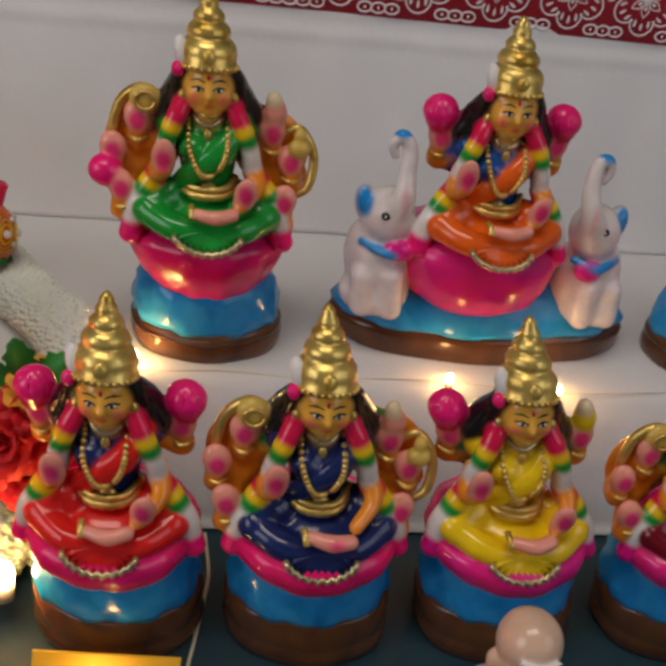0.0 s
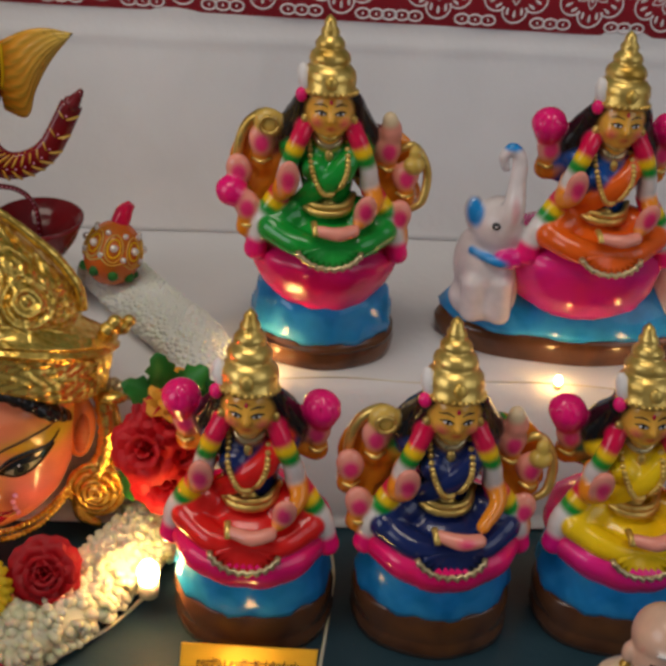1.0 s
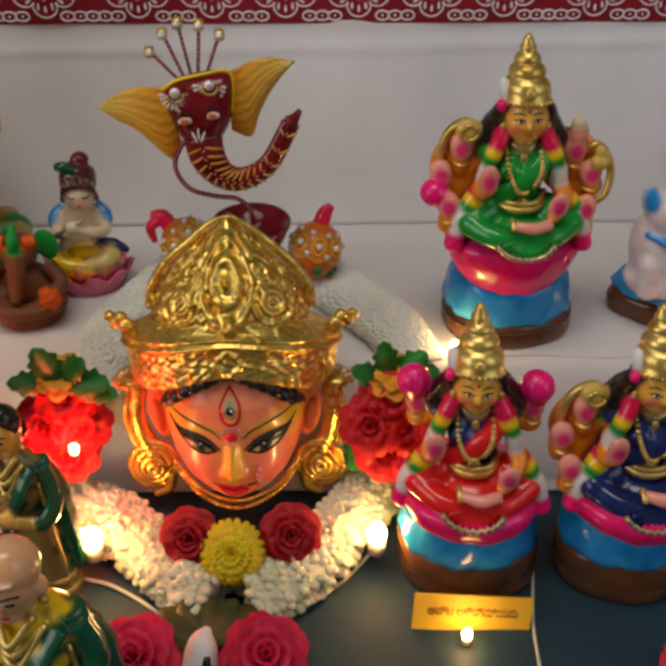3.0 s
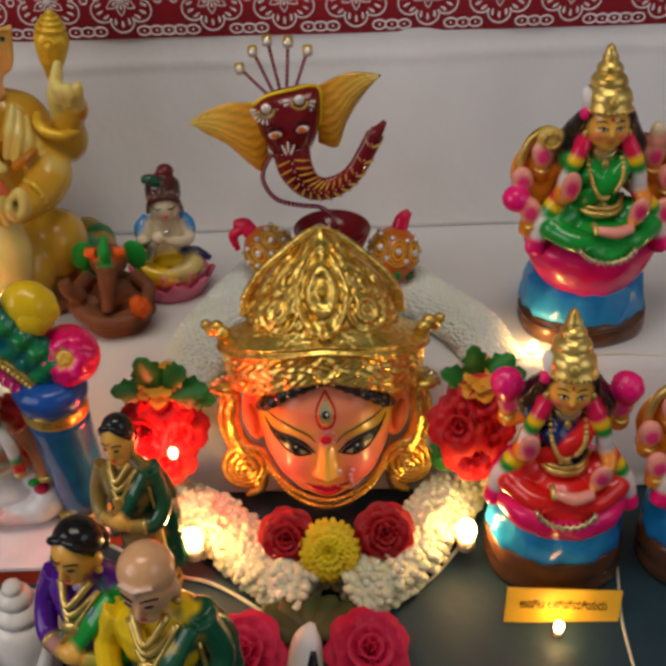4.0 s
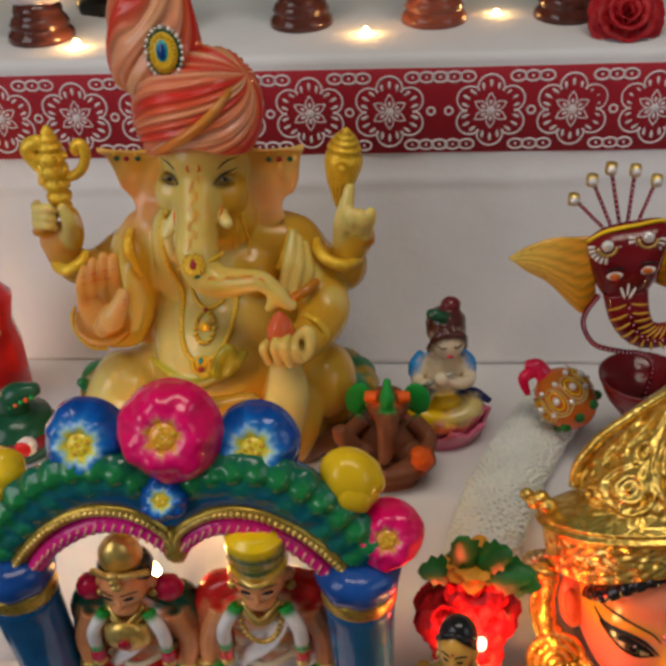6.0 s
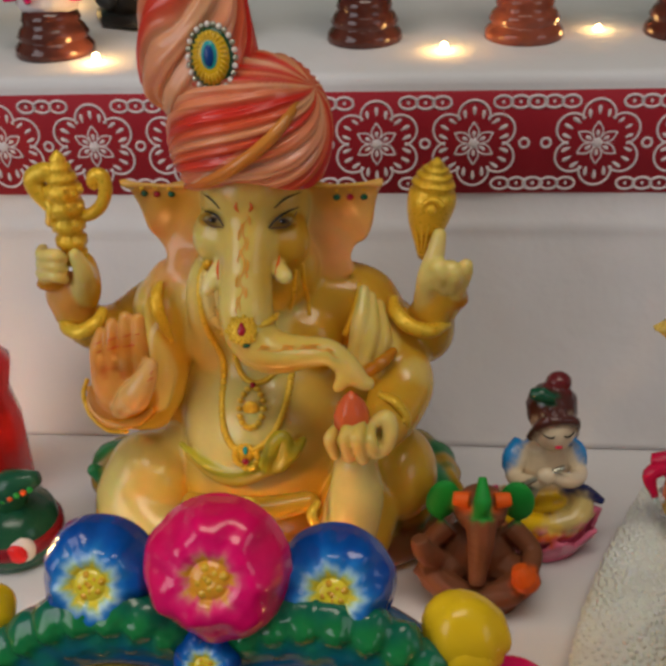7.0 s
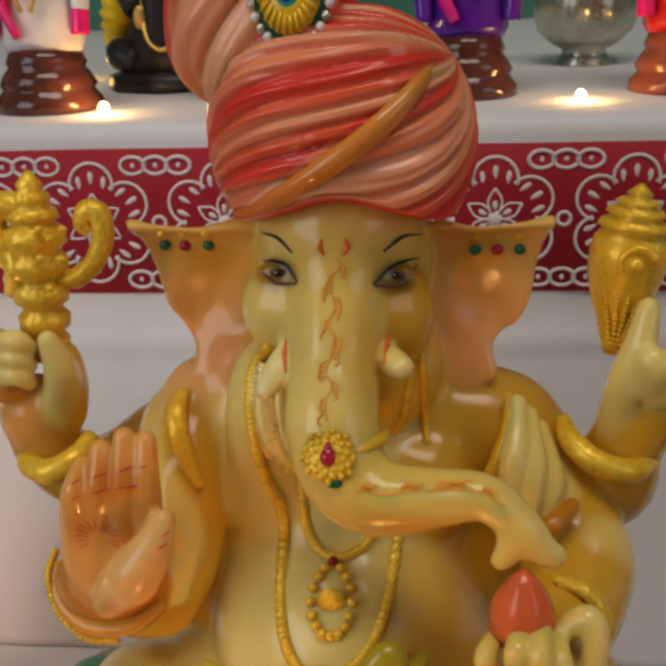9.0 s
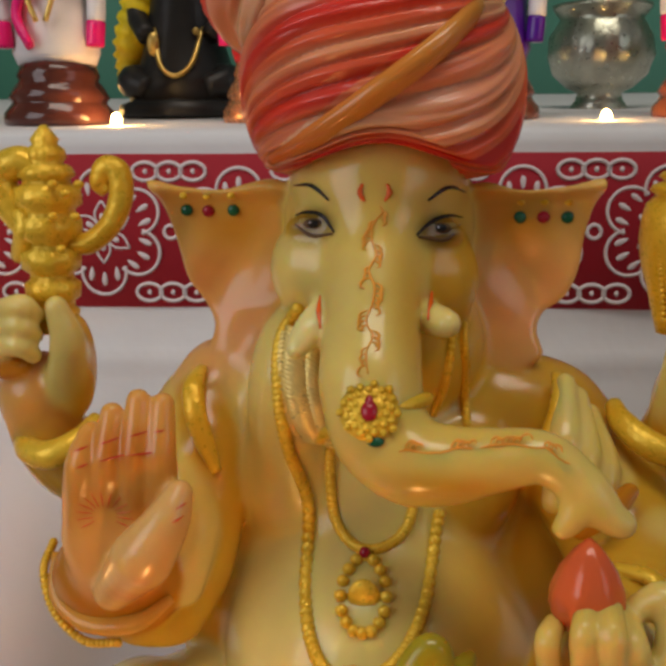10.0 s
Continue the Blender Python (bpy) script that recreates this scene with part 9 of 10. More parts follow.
def jewelled_ball(loc, tail, tilt):
    top = thing("jewelled_ball", "orange patterned ball with clear stones and a red tip", "ornament", group="jewelled balls")
    s = Sculpt()
    s.at = pose(*loc, -18, tilt, 0)
    s.ell((0, 0, 0), (0.0185, 0.0185, 0.0215), BALLRED, seg=32, rings=22)
    s.build("ball", top)
    s = Sculpt()
    s.at = pose(*loc, -18, tilt, 0)
    R = lambda a, e, k=1.02: (0.0185 * k * math.cos(e) * math.cos(a), 0.0185 * k * math.cos(e) * math.sin(a), 0.0215 * k * math.sin(e))
    for j in range(8):
        a0 = j * math.pi / 4
        s.tube([R(a0 + 0.32 * math.cos(t), 0.30 + 0.42 * math.sin(t)) for t in np.linspace(0, 2 * math.pi, 13)], 0.0006, EARGOLD, n=24, seg=5)
        s.tube([R(a0 + 0.22 * math.cos(t), 0.30 + 0.28 * math.sin(t)) for t in np.linspace(0, 2 * math.pi, 13)], 0.0005, YELLOW, n=20, seg=5)
        s.tube([R(a0 - 0.39, -0.1 + 0.02), R(a0, -0.22), R(a0 + 0.39, -0.08)], 0.0007, EARGOLD, n=8, seg=5)
        s.ell(R(a0 + 0.2, -0.55), (0.0034, 0.0026, 0.0034), LEAF, seg=9)
    s.build("gold_pattern", top, "raised gold and green pattern")
    s = Sculpt()
    s.at = pose(*loc, -18, tilt, 0)
    for j in range(8):
        a0 = j * math.pi / 4
        for a, e, r in ((a0, 0.30, 0.0026), (a0 + 0.39, 0.72, 0.0019), (a0 + 0.39, 0.02, 0.0019)):
            s = Sculpt()
            s.at = pose(*loc, -18, tilt, 0)
            s.ell(R(a, e, 1.03), r, GEM, seg=10)
            s.build("stone", top, "clear round stone")
    s = Sculpt()
    s.at = pose(*loc, -18, tilt, 0)
    s.tube([(0, 0, 0.020), (0.001, -0.001, 0.028), (0.004 * tail, -0.002, 0.034)], [0.0062, 0.0056, 0.0030], CRIMSON, n=12)
    if tail < 0:
        s.tube([(0, -0.002, 0.027), (-0.010, -0.004, 0.028), (-0.015, -0.006, 0.018)], [0.0042, 0.0040, 0.0018], CRIMSON, n=12)
    s.build("tip", top, "crimson tip")
    return tagged(top, "", "ornament")


jewelled_ball((-0.1755, 0.1880, 0.1290), -1, -46)
jewelled_ball((-0.0855, 0.1830, 0.1270), 1, 14)

# ---- the crimson band with white lace along the high step ----
BAND_Z0, BAND_Z1, BAND_Y = 0.2380, 0.3000, 0.3405
PITCH, GAP = 0.0566, 0.0710


def band_y(x):
    return BAND_Y - 0.0007 * fold_noise(x * 2.0, 9)


s = Sculpt()
xs = np.linspace(-0.99, 0.74, 220)
s.grid([[(x, band_y(x) + 0.0016, BAND_Z0), (x, band_y(x), BAND_Z0 + 0.0006), (x, band_y(x) - 0.0003, 0.25 * BAND_Z0 + 0.75 * BAND_Z1), (x, band_y(x), BAND_Z1 - 0.0006),
         (x, band_y(x) + 0.0016, BAND_Z1)] for x in xs], BANDRED, close_u=False, cap=False)
band = s.build("trim_band")
so = band.modifiers.new("thickness", "SOLIDIFY")
so.thickness = 0.0008
tagged(band, "crimson cloth band sewn along the high step", "trim", kind="structure")


def flat_line(s, pts, w, n=None, closed=False):
    """A flat raised thread line in the plane of the band (x, z)."""
    p = [(x, 0.0, z) for x, z in pts]
    s.tube(p, w, LACE, n=n or 3 * len(p), seg=6, flat=1.0)


def seed(s, x, z, a, l=0.0030):
    s.at = pose(x, 0, z, 0, -math.degrees(a) + 90, 0)
    s.lathe([(0.0002, -l * 0.55), (0.0009, -l * 0.25), (0.00125, l * 0.15), (0.0008, l * 0.42), (0.0001, l * 0.5)], LACE, seg=8, sy=0.45)
    s.at = Matrix.Identity(4)


def lace_flower():
    s = Sculpt()
    R_ = 0.0262
    cen = [(math.pi / 2 + k * math.pi / 3) for k in range(6)]
    for a in cen:  # six round lobes
        r0 = 0.0165
        cx, cz = r0 * math.cos(a), r0 * math.sin(a)
        arc = [(cx + 0.0092 * math.cos(a + t), cz + 0.0092 * math.sin(a + t)) for t in np.linspace(-1.85, 1.85, 13)]
        flat_line(s, arc, 0.00075)
        for d in (-0.30, 0.0, 0.30):
            seed(s, 0.0185 * math.cos(a + d) * (1.05 if d == 0 else 0.98), 0.0185 * math.sin(a + d) * (1.05 if d == 0 else 0.98), a + d * 0.3, 0.0056)
        tip = 0.0128
        pet = [(0.0026 * math.cos(a - 0.6), 0.0026 * math.sin(a - 0.6)), (0.0082 * math.cos(a - 0.36), 0.0082 * math.sin(a - 0.36)), (tip * math.cos(a), tip * math.sin(a)),
               (0.0082 * math.cos(a + 0.36), 0.0082 * math.sin(a + 0.36)), (0.0026 * math.cos(a + 0.6), 0.0026 * math.sin(a + 0.6))]
        s.tube([(x, 0, z) for x, z in pet[:3]], 0.00055, LACE, n=7, seg=6)
        s.tube([(x, 0, z) for x, z in pet[2:]], 0.00055, LACE, n=7, seg=6)
        seed(s, 0.0058 * math.cos(a), 0.0058 * math.sin(a), a, 0.0040)
    s.at = pose(0, 0, 0, 90, 0, 0)
    s.lathe([(0.0032, -0.0006), (0.0032, 0.0004), (0.0006, 0.0006)], LACE, seg=14, wave=lambda t, z: 1 + 0.18 * math.sin(6 * t))
    s.at = Matrix.Identity(4)
    return s


def lace_chain():
    s = Sculpt()
    for k in (-1, 0, 1):
        x0 = 0.0098 * k
        flat_line(s, [(x0 + 0.0052 * math.cos(t), 0.0036 * math.sin(t)) for t in np.linspace(0, 2 * math.pi, 17)], 0.0008)
        seed(s, x0, 0, 0.0, 0.0018)
    return s


def lace_ring():
    s = Sculpt()
    flat_line(s, [(0.0027 * math.cos(t), 0.0027 * math.sin(t)) for t in np.linspace(0, 2 * math.pi, 15)], 0.0008)
    return s


def lace_piece(name, proto, x, z):
    o = new(name, proto)
    o.parent = band
    o.matrix_world = pose(x, band_y(x) - 0.0009, z)
    return o


ZM = 0.5 * (BAND_Z0 + BAND_Z1)
protos = {}
for nm, fn in (("lace_flower", lace_flower), ("lace_chain", lace_chain), ("lace_ring", lace_ring)):
    first = fn().build(nm)
    protos[nm] = first.data
    bpy.data.objects.remove(first)
panel = 5 * PITCH + GAP
for p_ in range(-2, 3):
    x0 = -0.2185 + p_ * panel
    for k in range(6):
        x = x0 + k * PITCH
        if not -0.98 < x < 0.73:
            continue
        lace_piece("lace_flower", protos["lace_flower"], x, ZM)
        for zz in (BAND_Z0 + 0.0062, BAND_Z1 - 0.0066):
            if k < 5:
                lace_piece("lace_chain", protos["lace_chain"], x + PITCH / 2, zz)
            if k in (0, 5):
                lace_piece("lace_chain", protos["lace_chain"], x + (-0.026 if k == 0 else 0.026), zz)
        if k < 5:
            lace_piece("lace_ring", protos["lace_ring"], x + PITCH / 2, ZM)
        if k in (0, 5):
            lace_piece("lace_ring", protos["lace_ring"], x + (-0.0292 if k == 0 else 0.0292), ZM)

# ---- warm bulbs and their cables ----


def cable(name, pts, r=0.0009, label="thin clear cable of a string of lights"):
    s_ = Sculpt()
    s_.tube(pts, r, WIRE, n=max(24, 10 * len(pts)), seg=7)
    return tagged(s_.build(name), label, "cable")


def bulb(x, y, z, r=0.0030, power=0.10, spread=0.006):
    top = thing("fairy_light", "small lit warm white bulb of a light string", "light", (x, y, z), group="string of fairy lights")
    s_ = Sculpt()
    s_.ell((0, 0, 0), (r, r, r * 1.5), BULB, seg=12, rings=9)
    s_.build("bulb", top, "glowing warm bulb")
    s_ = Sculpt()
    s_.lathe([(r * 0.95, -r * 2.6), (r * 1.0, -r * 1.1), (r * 0.7, -r * 1.0)], WIRE, seg=12)
    s_.build("socket", top)
    data = bpy.data.lights.new("bulb_light", "POINT")
    data.energy, data.color, data.shadow_soft_size = power, (1.0, 0.52, 0.16), 0.004
    lamp = new("bulb_light", data)
    lamp.parent = top
    lamp.location = (0, -r * 1.2, r * 1.8)
    return top


for b in ((-0.2255, -0.006, 0.036, 0.0060, 0.070), (-0.0500, -0.004, 0.034, 0.0060, 0.05), (0.008, 0.112, ZB + 0.007, 0.0030, 0.035), (0.262, 0.094, ZB + 0.007, 0.0026, 0.026), (0.196, 0.103, ZB + 0.006, 0.0024, 0.020),
          (-0.4240, 0.064, 0.094, 0.0046, 0.22), (-0.5170, 0.370, ZC + 0.005, 0.0024, 0.034), (-0.3065, 0.384, ZC + 0.005, 0.0024, 0.030), (-0.575, 0.500, ZC + 0.012, 0.0026, 0.025),
          (-0.2100, 0.420, ZC + 0.006, 0.0024, 0.018), (0.000, -0.062, 0.010, 0.0030, 0.02), (-0.6800, 0.270, ZB + 0.02, 0.004, 0.15)):
    bulb(b[0], b[1], b[2], b[3], b[4])
cable("light_cable", [(0.054, 0.060, 0.002), (0.056, 0.030, 0.0015), (0.0535, 0.010, 0.0015), (0.048, -0.020, 0.0015), (0.042, -0.055, 0.0015), (0.040, -0.110, 0.0015)], 0.0011)
cable("light_cable", [(-0.300, 0.030, 0.0015), (-0.2460, -0.003, 0.0015), (-0.2150, -0.016, 0.004), (-0.1840, -0.036, 0.0015), (-0.160, -0.060, 0.0015)], 0.0013)
cable("light_cable", [(-0.2460, -0.003, 0.0018), (-0.2340, 0.002, 0.012), (-0.2260, 0.001, 0.021)], 0.0012)
cable("light_cable", [(-0.1300, -0.066, 0.0015), (-0.1080, -0.043, 0.0015), (-0.0730, -0.015, 0.0015), (-0.0500, 0.010, 0.006), (-0.0480, 0.006, 0.022)], 0.0013)
cable("light_cable", [(-0.010, 0.106, ZB + 0.004), (0.015, 0.105, ZB + 0.0015), (0.060, 0.107, ZB + 0.0022), (0.110, 0.104, ZB + 0.0012), (0.160, 0.106, ZB + 0.0018), (0.200, 0.102, ZB + 0.004), (0.262, 0.095, ZB + 0.004),
                      (0.34, 0.104, ZB + 0.001)], 0.0004)

# ---- garlands and flowers round the mask ----


def garland(name, pts, r, label, n, seed_=1, flatten=0.8):
    """A thick string of small white blossoms packed round a line."""
    rnd = random.Random(seed_)
    s_ = Sculpt()
    path = smooth_path(pts, 60)
    s_.tube(path[::4], r * 0.86, PETALWHITE, n=40, seg=14, flat=flatten)
    for k in range(n):
        i = rnd.randrange(1, 58)
        d = path[i + 1] - path[i - 1]
        u, w = ring_basis(d)
        a = rnd.uniform(0, 2 * math.pi)
        o = math.cos(a) * u + math.sin(a) * w
        q = path[i] + o * r * rnd.uniform(0.70, 0.88) * (1 if abs(o[2]) < 0.5 else flatten)
        e = o + np.array([rnd.gauss(0, 0.35) for _ in range(3)])
        e /= np.linalg.norm(e)
        l, wd = rnd.uniform(0.0044, 0.0062), rnd.uniform(0.0026, 0.0036)
        s_.tube([q - e * 0.002, q + e * l * 0.45, q + e * l], [wd * 0.8, wd, wd * 0.6], PETALWHITE, n=4, seg=7)
    return tagged(s_.build(name), label, "garland")


garland("flower_garland", [(-0.2680, 0.052, 0.016), (-0.2300, 0.036, 0.016), (-0.2000, 0.010, 0.016), (-0.1720, -0.018, 0.015), (-0.1460, -0.036, 0.014)], 0.0205, "white tuberose garland lying on the dark cloth", 1150, 2)
garland("flower_garland", [(-0.0400, 0.062, 0.020), (-0.0560, 0.040, 0.018), (-0.0760, 0.010, 0.016), (-0.1020, -0.020, 0.015), (-0.1350, -0.038, 0.014)], 0.0200, "white tuberose garland lying on the dark cloth", 1150, 3)


def tuberose_rope(name, pts, r, label, rings=64):
    """A smooth rope of threaded buds lying on the white step."""
    s_ = Sculpt()
    path = smooth_path(pts, rings)
    rnd = random.Random(len(label) + int(1000 * abs(pts[0][0])))
    for i in range(1, rings - 1):
        d = path[i + 1] - path[i - 1]
        d = d / np.linalg.norm(d)
        u, w = ring_basis(d)
        for k in range(26):
            a = 2 * math.pi * (k + 0.5 * (i % 2)) / 26 + rnd.uniform(-0.08, 0.08)
            o = math.cos(a) * u + 0.55 * math.sin(a) * w
            q0 = path[i] + o * r * 0.80
            q1 = path[i] + o * r * rnd.uniform(0.99, 1.05) + d * rnd.uniform(0.0005, 0.0026)
            s_.tube([q0, q1], [0.0022, 0.0015], NETWHITE, n=2, seg=6)
    s_.tube(path[::5], r * 0.98, NETWHITE, n=30, seg=24, flat=0.55)
    return tagged(s_.build(name), label, "garland")


tuberose_rope("flower_garland", [(-0.1700, 0.232, ZB + 0.0125), (-0.1880, 0.200, ZB + 0.0125), (-0.2080, 0.160, ZB + 0.0125), (-0.2230, 0.122, ZB + 0.0125), (-0.236, 0.088, ZB - 0.006)], 0.0215, "white threaded garland lying over the white step")
tuberose_rope("flower_garland", [(-0.0960, 0.220, ZB + 0.0125), (-0.0760, 0.188, ZB + 0.0125), (-0.0550, 0.158, ZB + 0.0125), (-0.0330, 0.128, ZB + 0.0125), (-0.016, 0.100, ZB - 0.004)], 0.0215, "white threaded garland lying over the white step")


def petals(s_, c, axis, rings, mat, curl=0.3, wide=0.55, rnd=None, top=None):
    """Layers of cupped petals round an axis. rings: rows of radius, count, opening angle in degrees, lift."""
    rnd = rnd or random.Random(3)
    u, w = ring_basis(np.array(axis, float))
    ax = np.array(axis, float) / np.linalg.norm(axis)
    for r, n, op, lift in rings:
        for k in range(n):
            a = 2 * math.pi * (k + 0.5 * rnd.random()) / n
            o = math.cos(a) * u + math.sin(a) * w
            t_ = -math.sin(a) * u + math.cos(a) * w
            e = math.cos(math.radians(op)) * ax + math.sin(math.radians(op)) * o
            rows = []
            for q in np.linspace(0, 1, 5):
                wd = r * wide * math.sin(math.pi * (0.12 + 0.80 * q)) * rnd.uniform(0.95, 1.05)
                mid = np.array(c) + ax * lift + e * r * q + ax * (-curl * r * q * q) + o * 0.1 * r * q
                rows.append([mid - t_ * wd + ax * 0.10 * wd, mid - ax * 0.12 * wd, mid + t_ * wd + ax * 0.10 * wd])
            rows = np.array(rows)
            back = rows - ax * 0.0006
            one = Sculpt() if top else s_
            one.grid(np.concatenate([rows, back[:, ::-1]], axis=1), mat)
            if top:
                one.build("petal", top)


def flower(name, label, c, axis, rings, mat, curl=0.3, wide=0.55, heart=None, seed_=5):
    top = thing(name, label, "flower", group="artificial flowers round the mask")
    petals(None, c, axis, rings, mat, curl, wide, random.Random(seed_), top)
    s_ = Sculpt()
    s_.ell(c, (0.004, 0.004, 0.004), heart or mat)
    s_.build("heart", top)
    return top


ROSE = [(0.0190, 8, 72, 0.0), (0.0170, 7, 56, 0.003), (0.0140, 6, 40, 0.005), (0.0110, 5, 24, 0.006), (0.0080, 4, 10, 0.007)]
MUM = [(0.0185, 24, 86, -0.002), (0.0180, 24, 74, 0.000), (0.0165, 22, 60, 0.002), (0.0140, 18, 46, 0.004), (0.0110, 14, 30, 0.005), (0.0080, 9, 14, 0.006)]
flower("rose", "dark red artificial rose below the mask", (-0.1640, -0.006, 0.036), (-0.15, -0.8, 0.6), ROSE, PETALRED, 0.1, 0.70, seed_=1)
flower("rose", "dark red artificial rose below the mask", (-0.1040, -0.006, 0.038), (0.12, -0.8, 0.6), ROSE, PETALRED, 0.1, 0.70, seed_=2)
flower("chrysanthemum", "bright yellow artificial chrysanthemum below the mask", (-0.1390, -0.020, 0.037), (0.0, -0.75, 0.65), MUM, PETALYELLOW, 0.15, 0.26, heart=AMBER, seed_=3)
CARN = [(0.0240, 9, 80, 0.0), (0.0220, 9, 60, 0.003), (0.0180, 8, 42, 0.006), (0.0140, 6, 24, 0.008), (0.010, 5, 8, 0.009)]
flower("cloth_flower", "pink cloth flower at the front of the display", (-0.1900, -0.082, 0.020), (-0.1, -0.45, 0.9), CARN, PETALPINK, 0.1, 0.62, seed_=4)
flower("cloth_flower", "pink cloth flower at the front of the display", (-0.1180, -0.083, 0.020), (0.1, -0.45, 0.9), CARN, PETALPINK, 0.1, 0.62, seed_=5)
flower("cloth_flower", "pink cloth flower at the front of the display", (0.1280, -0.098, 0.018), (0.0, -0.45, 0.9), CARN, PETALPINK, 0.1, 0.62, seed_=6)


def leaf(s_, base, tip, w, mat, up=(0, 0, 1), notch=0.38):
    b_, t_ = np.array(base, float), np.array(tip, float)
    d = t_ - b_
    side = np.cross(d, np.array(up, float))
    side /= np.linalg.norm(side)
    nrm = np.cross(side, d)
    nrm /= np.linalg.norm(nrm)
    rows = []
    for i, q in enumerate(np.linspace(0, 1, 9)):
        wd = w * math.sin(math.pi * (0.06 + 0.92 * q)) ** 0.8 * (1 + notch * (i % 2))
        m_ = b_ + d * q - nrm * 0.12 * np.linalg.norm(d) * q * q
        rows.append([m_ - side * wd - nrm * 0.18 * wd, m_, m_ + side * wd - nrm * 0.18 * wd])
    rows = np.array(rows)
    s_.grid(np.concatenate([rows, (rows - nrm * 0.0007)[:, ::-1]], axis=1), mat)


def spray(name, label, c, mat, lit, leaves, seed_):
    """A bunch of red cloth blossoms with green leaves above and below."""
    rnd = random.Random(seed_)
    top = thing(name, label, "flower spray")
    for k, (dx, dz) in enumerate(((0.002, 0.016), (-0.010, -0.002), (0.008, -0.006), (0.000, -0.024))):
        s_ = Sculpt()
        petals(s_, (c[0] + dx, c[1] - 0.006 * (k % 2), c[2] + dz), (0.2 * dx / 0.01, -0.9, 0.45), [(0.0200, 9, 78, 0), (0.0180, 8, 58, 0.002), (0.0140, 7, 36, 0.004), (0.009, 5, 14, 0.005)], mat, 0.1, 0.62, rnd)
        s_.build("blossom", top, "red cloth blossom")
    for a, b_, w in leaves:
        s_ = Sculpt()
        leaf(s_, np.array(c) + a, np.array(c) + b_, w, LEAF, up=(0, -0.7, 0.7))
        s_.build("leaf", top, "green cloth leaf")
    s_ = Sculpt()
    petals(s_, (c[0] + 0.002, c[1], c[2] + 0.030), (0.0, -0.5, 0.8), [(0.015, 7, 80, 0), (0.012, 6, 60, 0.002)], AMBERPETAL, 0.1, 0.5, rnd)
    s_.build("blossom", top, "orange cloth petals")
    return top


spray("flower_spray", "red cloth flower spray with green leaves beside the mask", (-0.0420, 0.046, 0.088), PETALSCARLET, False,
      [((0, 0, 0.026), (-0.022, -0.004, 0.040), 0.0065), ((0, 0, 0.030), (-0.004, -0.006, 0.058), 0.0065), ((0.004, 0, 0.030), (0.020, -0.004, 0.050), 0.0070), ((0.006, 0, 0.028), (0.030, -0.002, 0.036), 0.008),
       ((-0.010, 0, -0.030), (-0.026, -0.004, -0.040), 0.009), ((0, 0, -0.034), (-0.006, -0.004, -0.056), 0.009), ((-0.016, 0, -0.020), (-0.024, -0.006, -0.034), 0.007)], 8)
spray("flower_spray", "lit red cloth flower spray with dark green leaves", (-0.2440, 0.050, 0.088), PETALSCARLET, True,
      [((0, -0.004, 0.030), (-0.006, -0.016, 0.060), 0.0075), ((0.004, -0.004, 0.030), (0.032, -0.016, 0.038), 0.0075), ((0.010, -0.004, 0.026), (0.036, -0.012, 0.026), 0.0065), ((-0.006, 0, 0.026), (-0.026, -0.012, 0.036), 0.0065),
       ((0.002, -0.002, 0.034), (0.018, -0.012, 0.050), 0.0070)], 9)
data = bpy.data.lights.new("red_bulb_light", "POINT")
data.energy, data.color, data.shadow_soft_size = 0.26, (1.0, 0.06, 0.03), 0.008
lamp = new("red_bulb_light", data)
lamp.location = (-0.2400, 0.022, 0.086)
top = thing("fairy_light", "small red-lit bulb among the cloth petals", "light", (-0.2380, 0.034, 0.074), group="string of fairy lights")
s = Sculpt()
s.ell((0, 0, 0), (0.0034, 0.0034, 0.005), REDBULB, seg=12)
s.build("bulb", top, "glowing red bulb")

# olive leaves with a small black and white shell at the front
s = Sculpt()
for k in range(7):
    a = math.pi * (0.08 + 0.14 * k)
    leaf(s, (-0.152, -0.066, 0.018), (-0.152 + 0.036 * math.cos(a), -0.062 + 0.020 * math.sin(a), 0.026), 0.011, OLIVE, notch=0.1)
tagged(s.build("leaf_spray"), "olive green cloth leaves at the front of the display", "leaf spray")
s = Sculpt()
s.tube([(-0.156, -0.090, 0.004), (-0.153, -0.078, 0.026), (-0.150, -0.072, 0.034)], [0.012, 0.009, 0.002], WHITE, n=14)
s.tube([(-0.151, -0.098, 0.010), (-0.150, -0.086, 0.027)], [0.006, 0.002], BLACK, n=8)
tagged(s.build("white_figurine"), "small black and white figurine among the flowers", "figurine")

# ---- the yellow name card ----
top = thing("name_card", "yellow paper card with faded handwriting", "card")
s = Sculpt()
s.at = pose(0.0040, -0.0520, 0.0, -14, 3, -2)
slab(s, (-0.0355, -0.0006, 0.0), (0.0355, 0.0006, 0.0255), CARD)
s.build("card", top, smooth=False)
cu = bpy.data.curves.new("writing", "FONT")
cu.body, cu.size, cu.extrude, cu.align_x = "\u0c85\u0cb7\u0ccd\u0c9f \u0cb2\u0c95\u0ccd\u0cb7\u0ccd\u0cae\u0cbf\u0caf\u0cb0\u0cc1", 0.0085, 0.00015, "CENTER"
raw = new("raw_writing", cu)
me = bpy.data.meshes.new_from_object(raw.evaluated_get(bpy.context.evaluated_depsgraph_get()))
bpy.data.objects.remove(raw)
wide_ = max(v.co.x for v in me.vertices) - min(v.co.x for v in me.vertices)
mid_ = (max(v.co.x for v in me.vertices) + min(v.co.x for v in me.vertices)) / 2
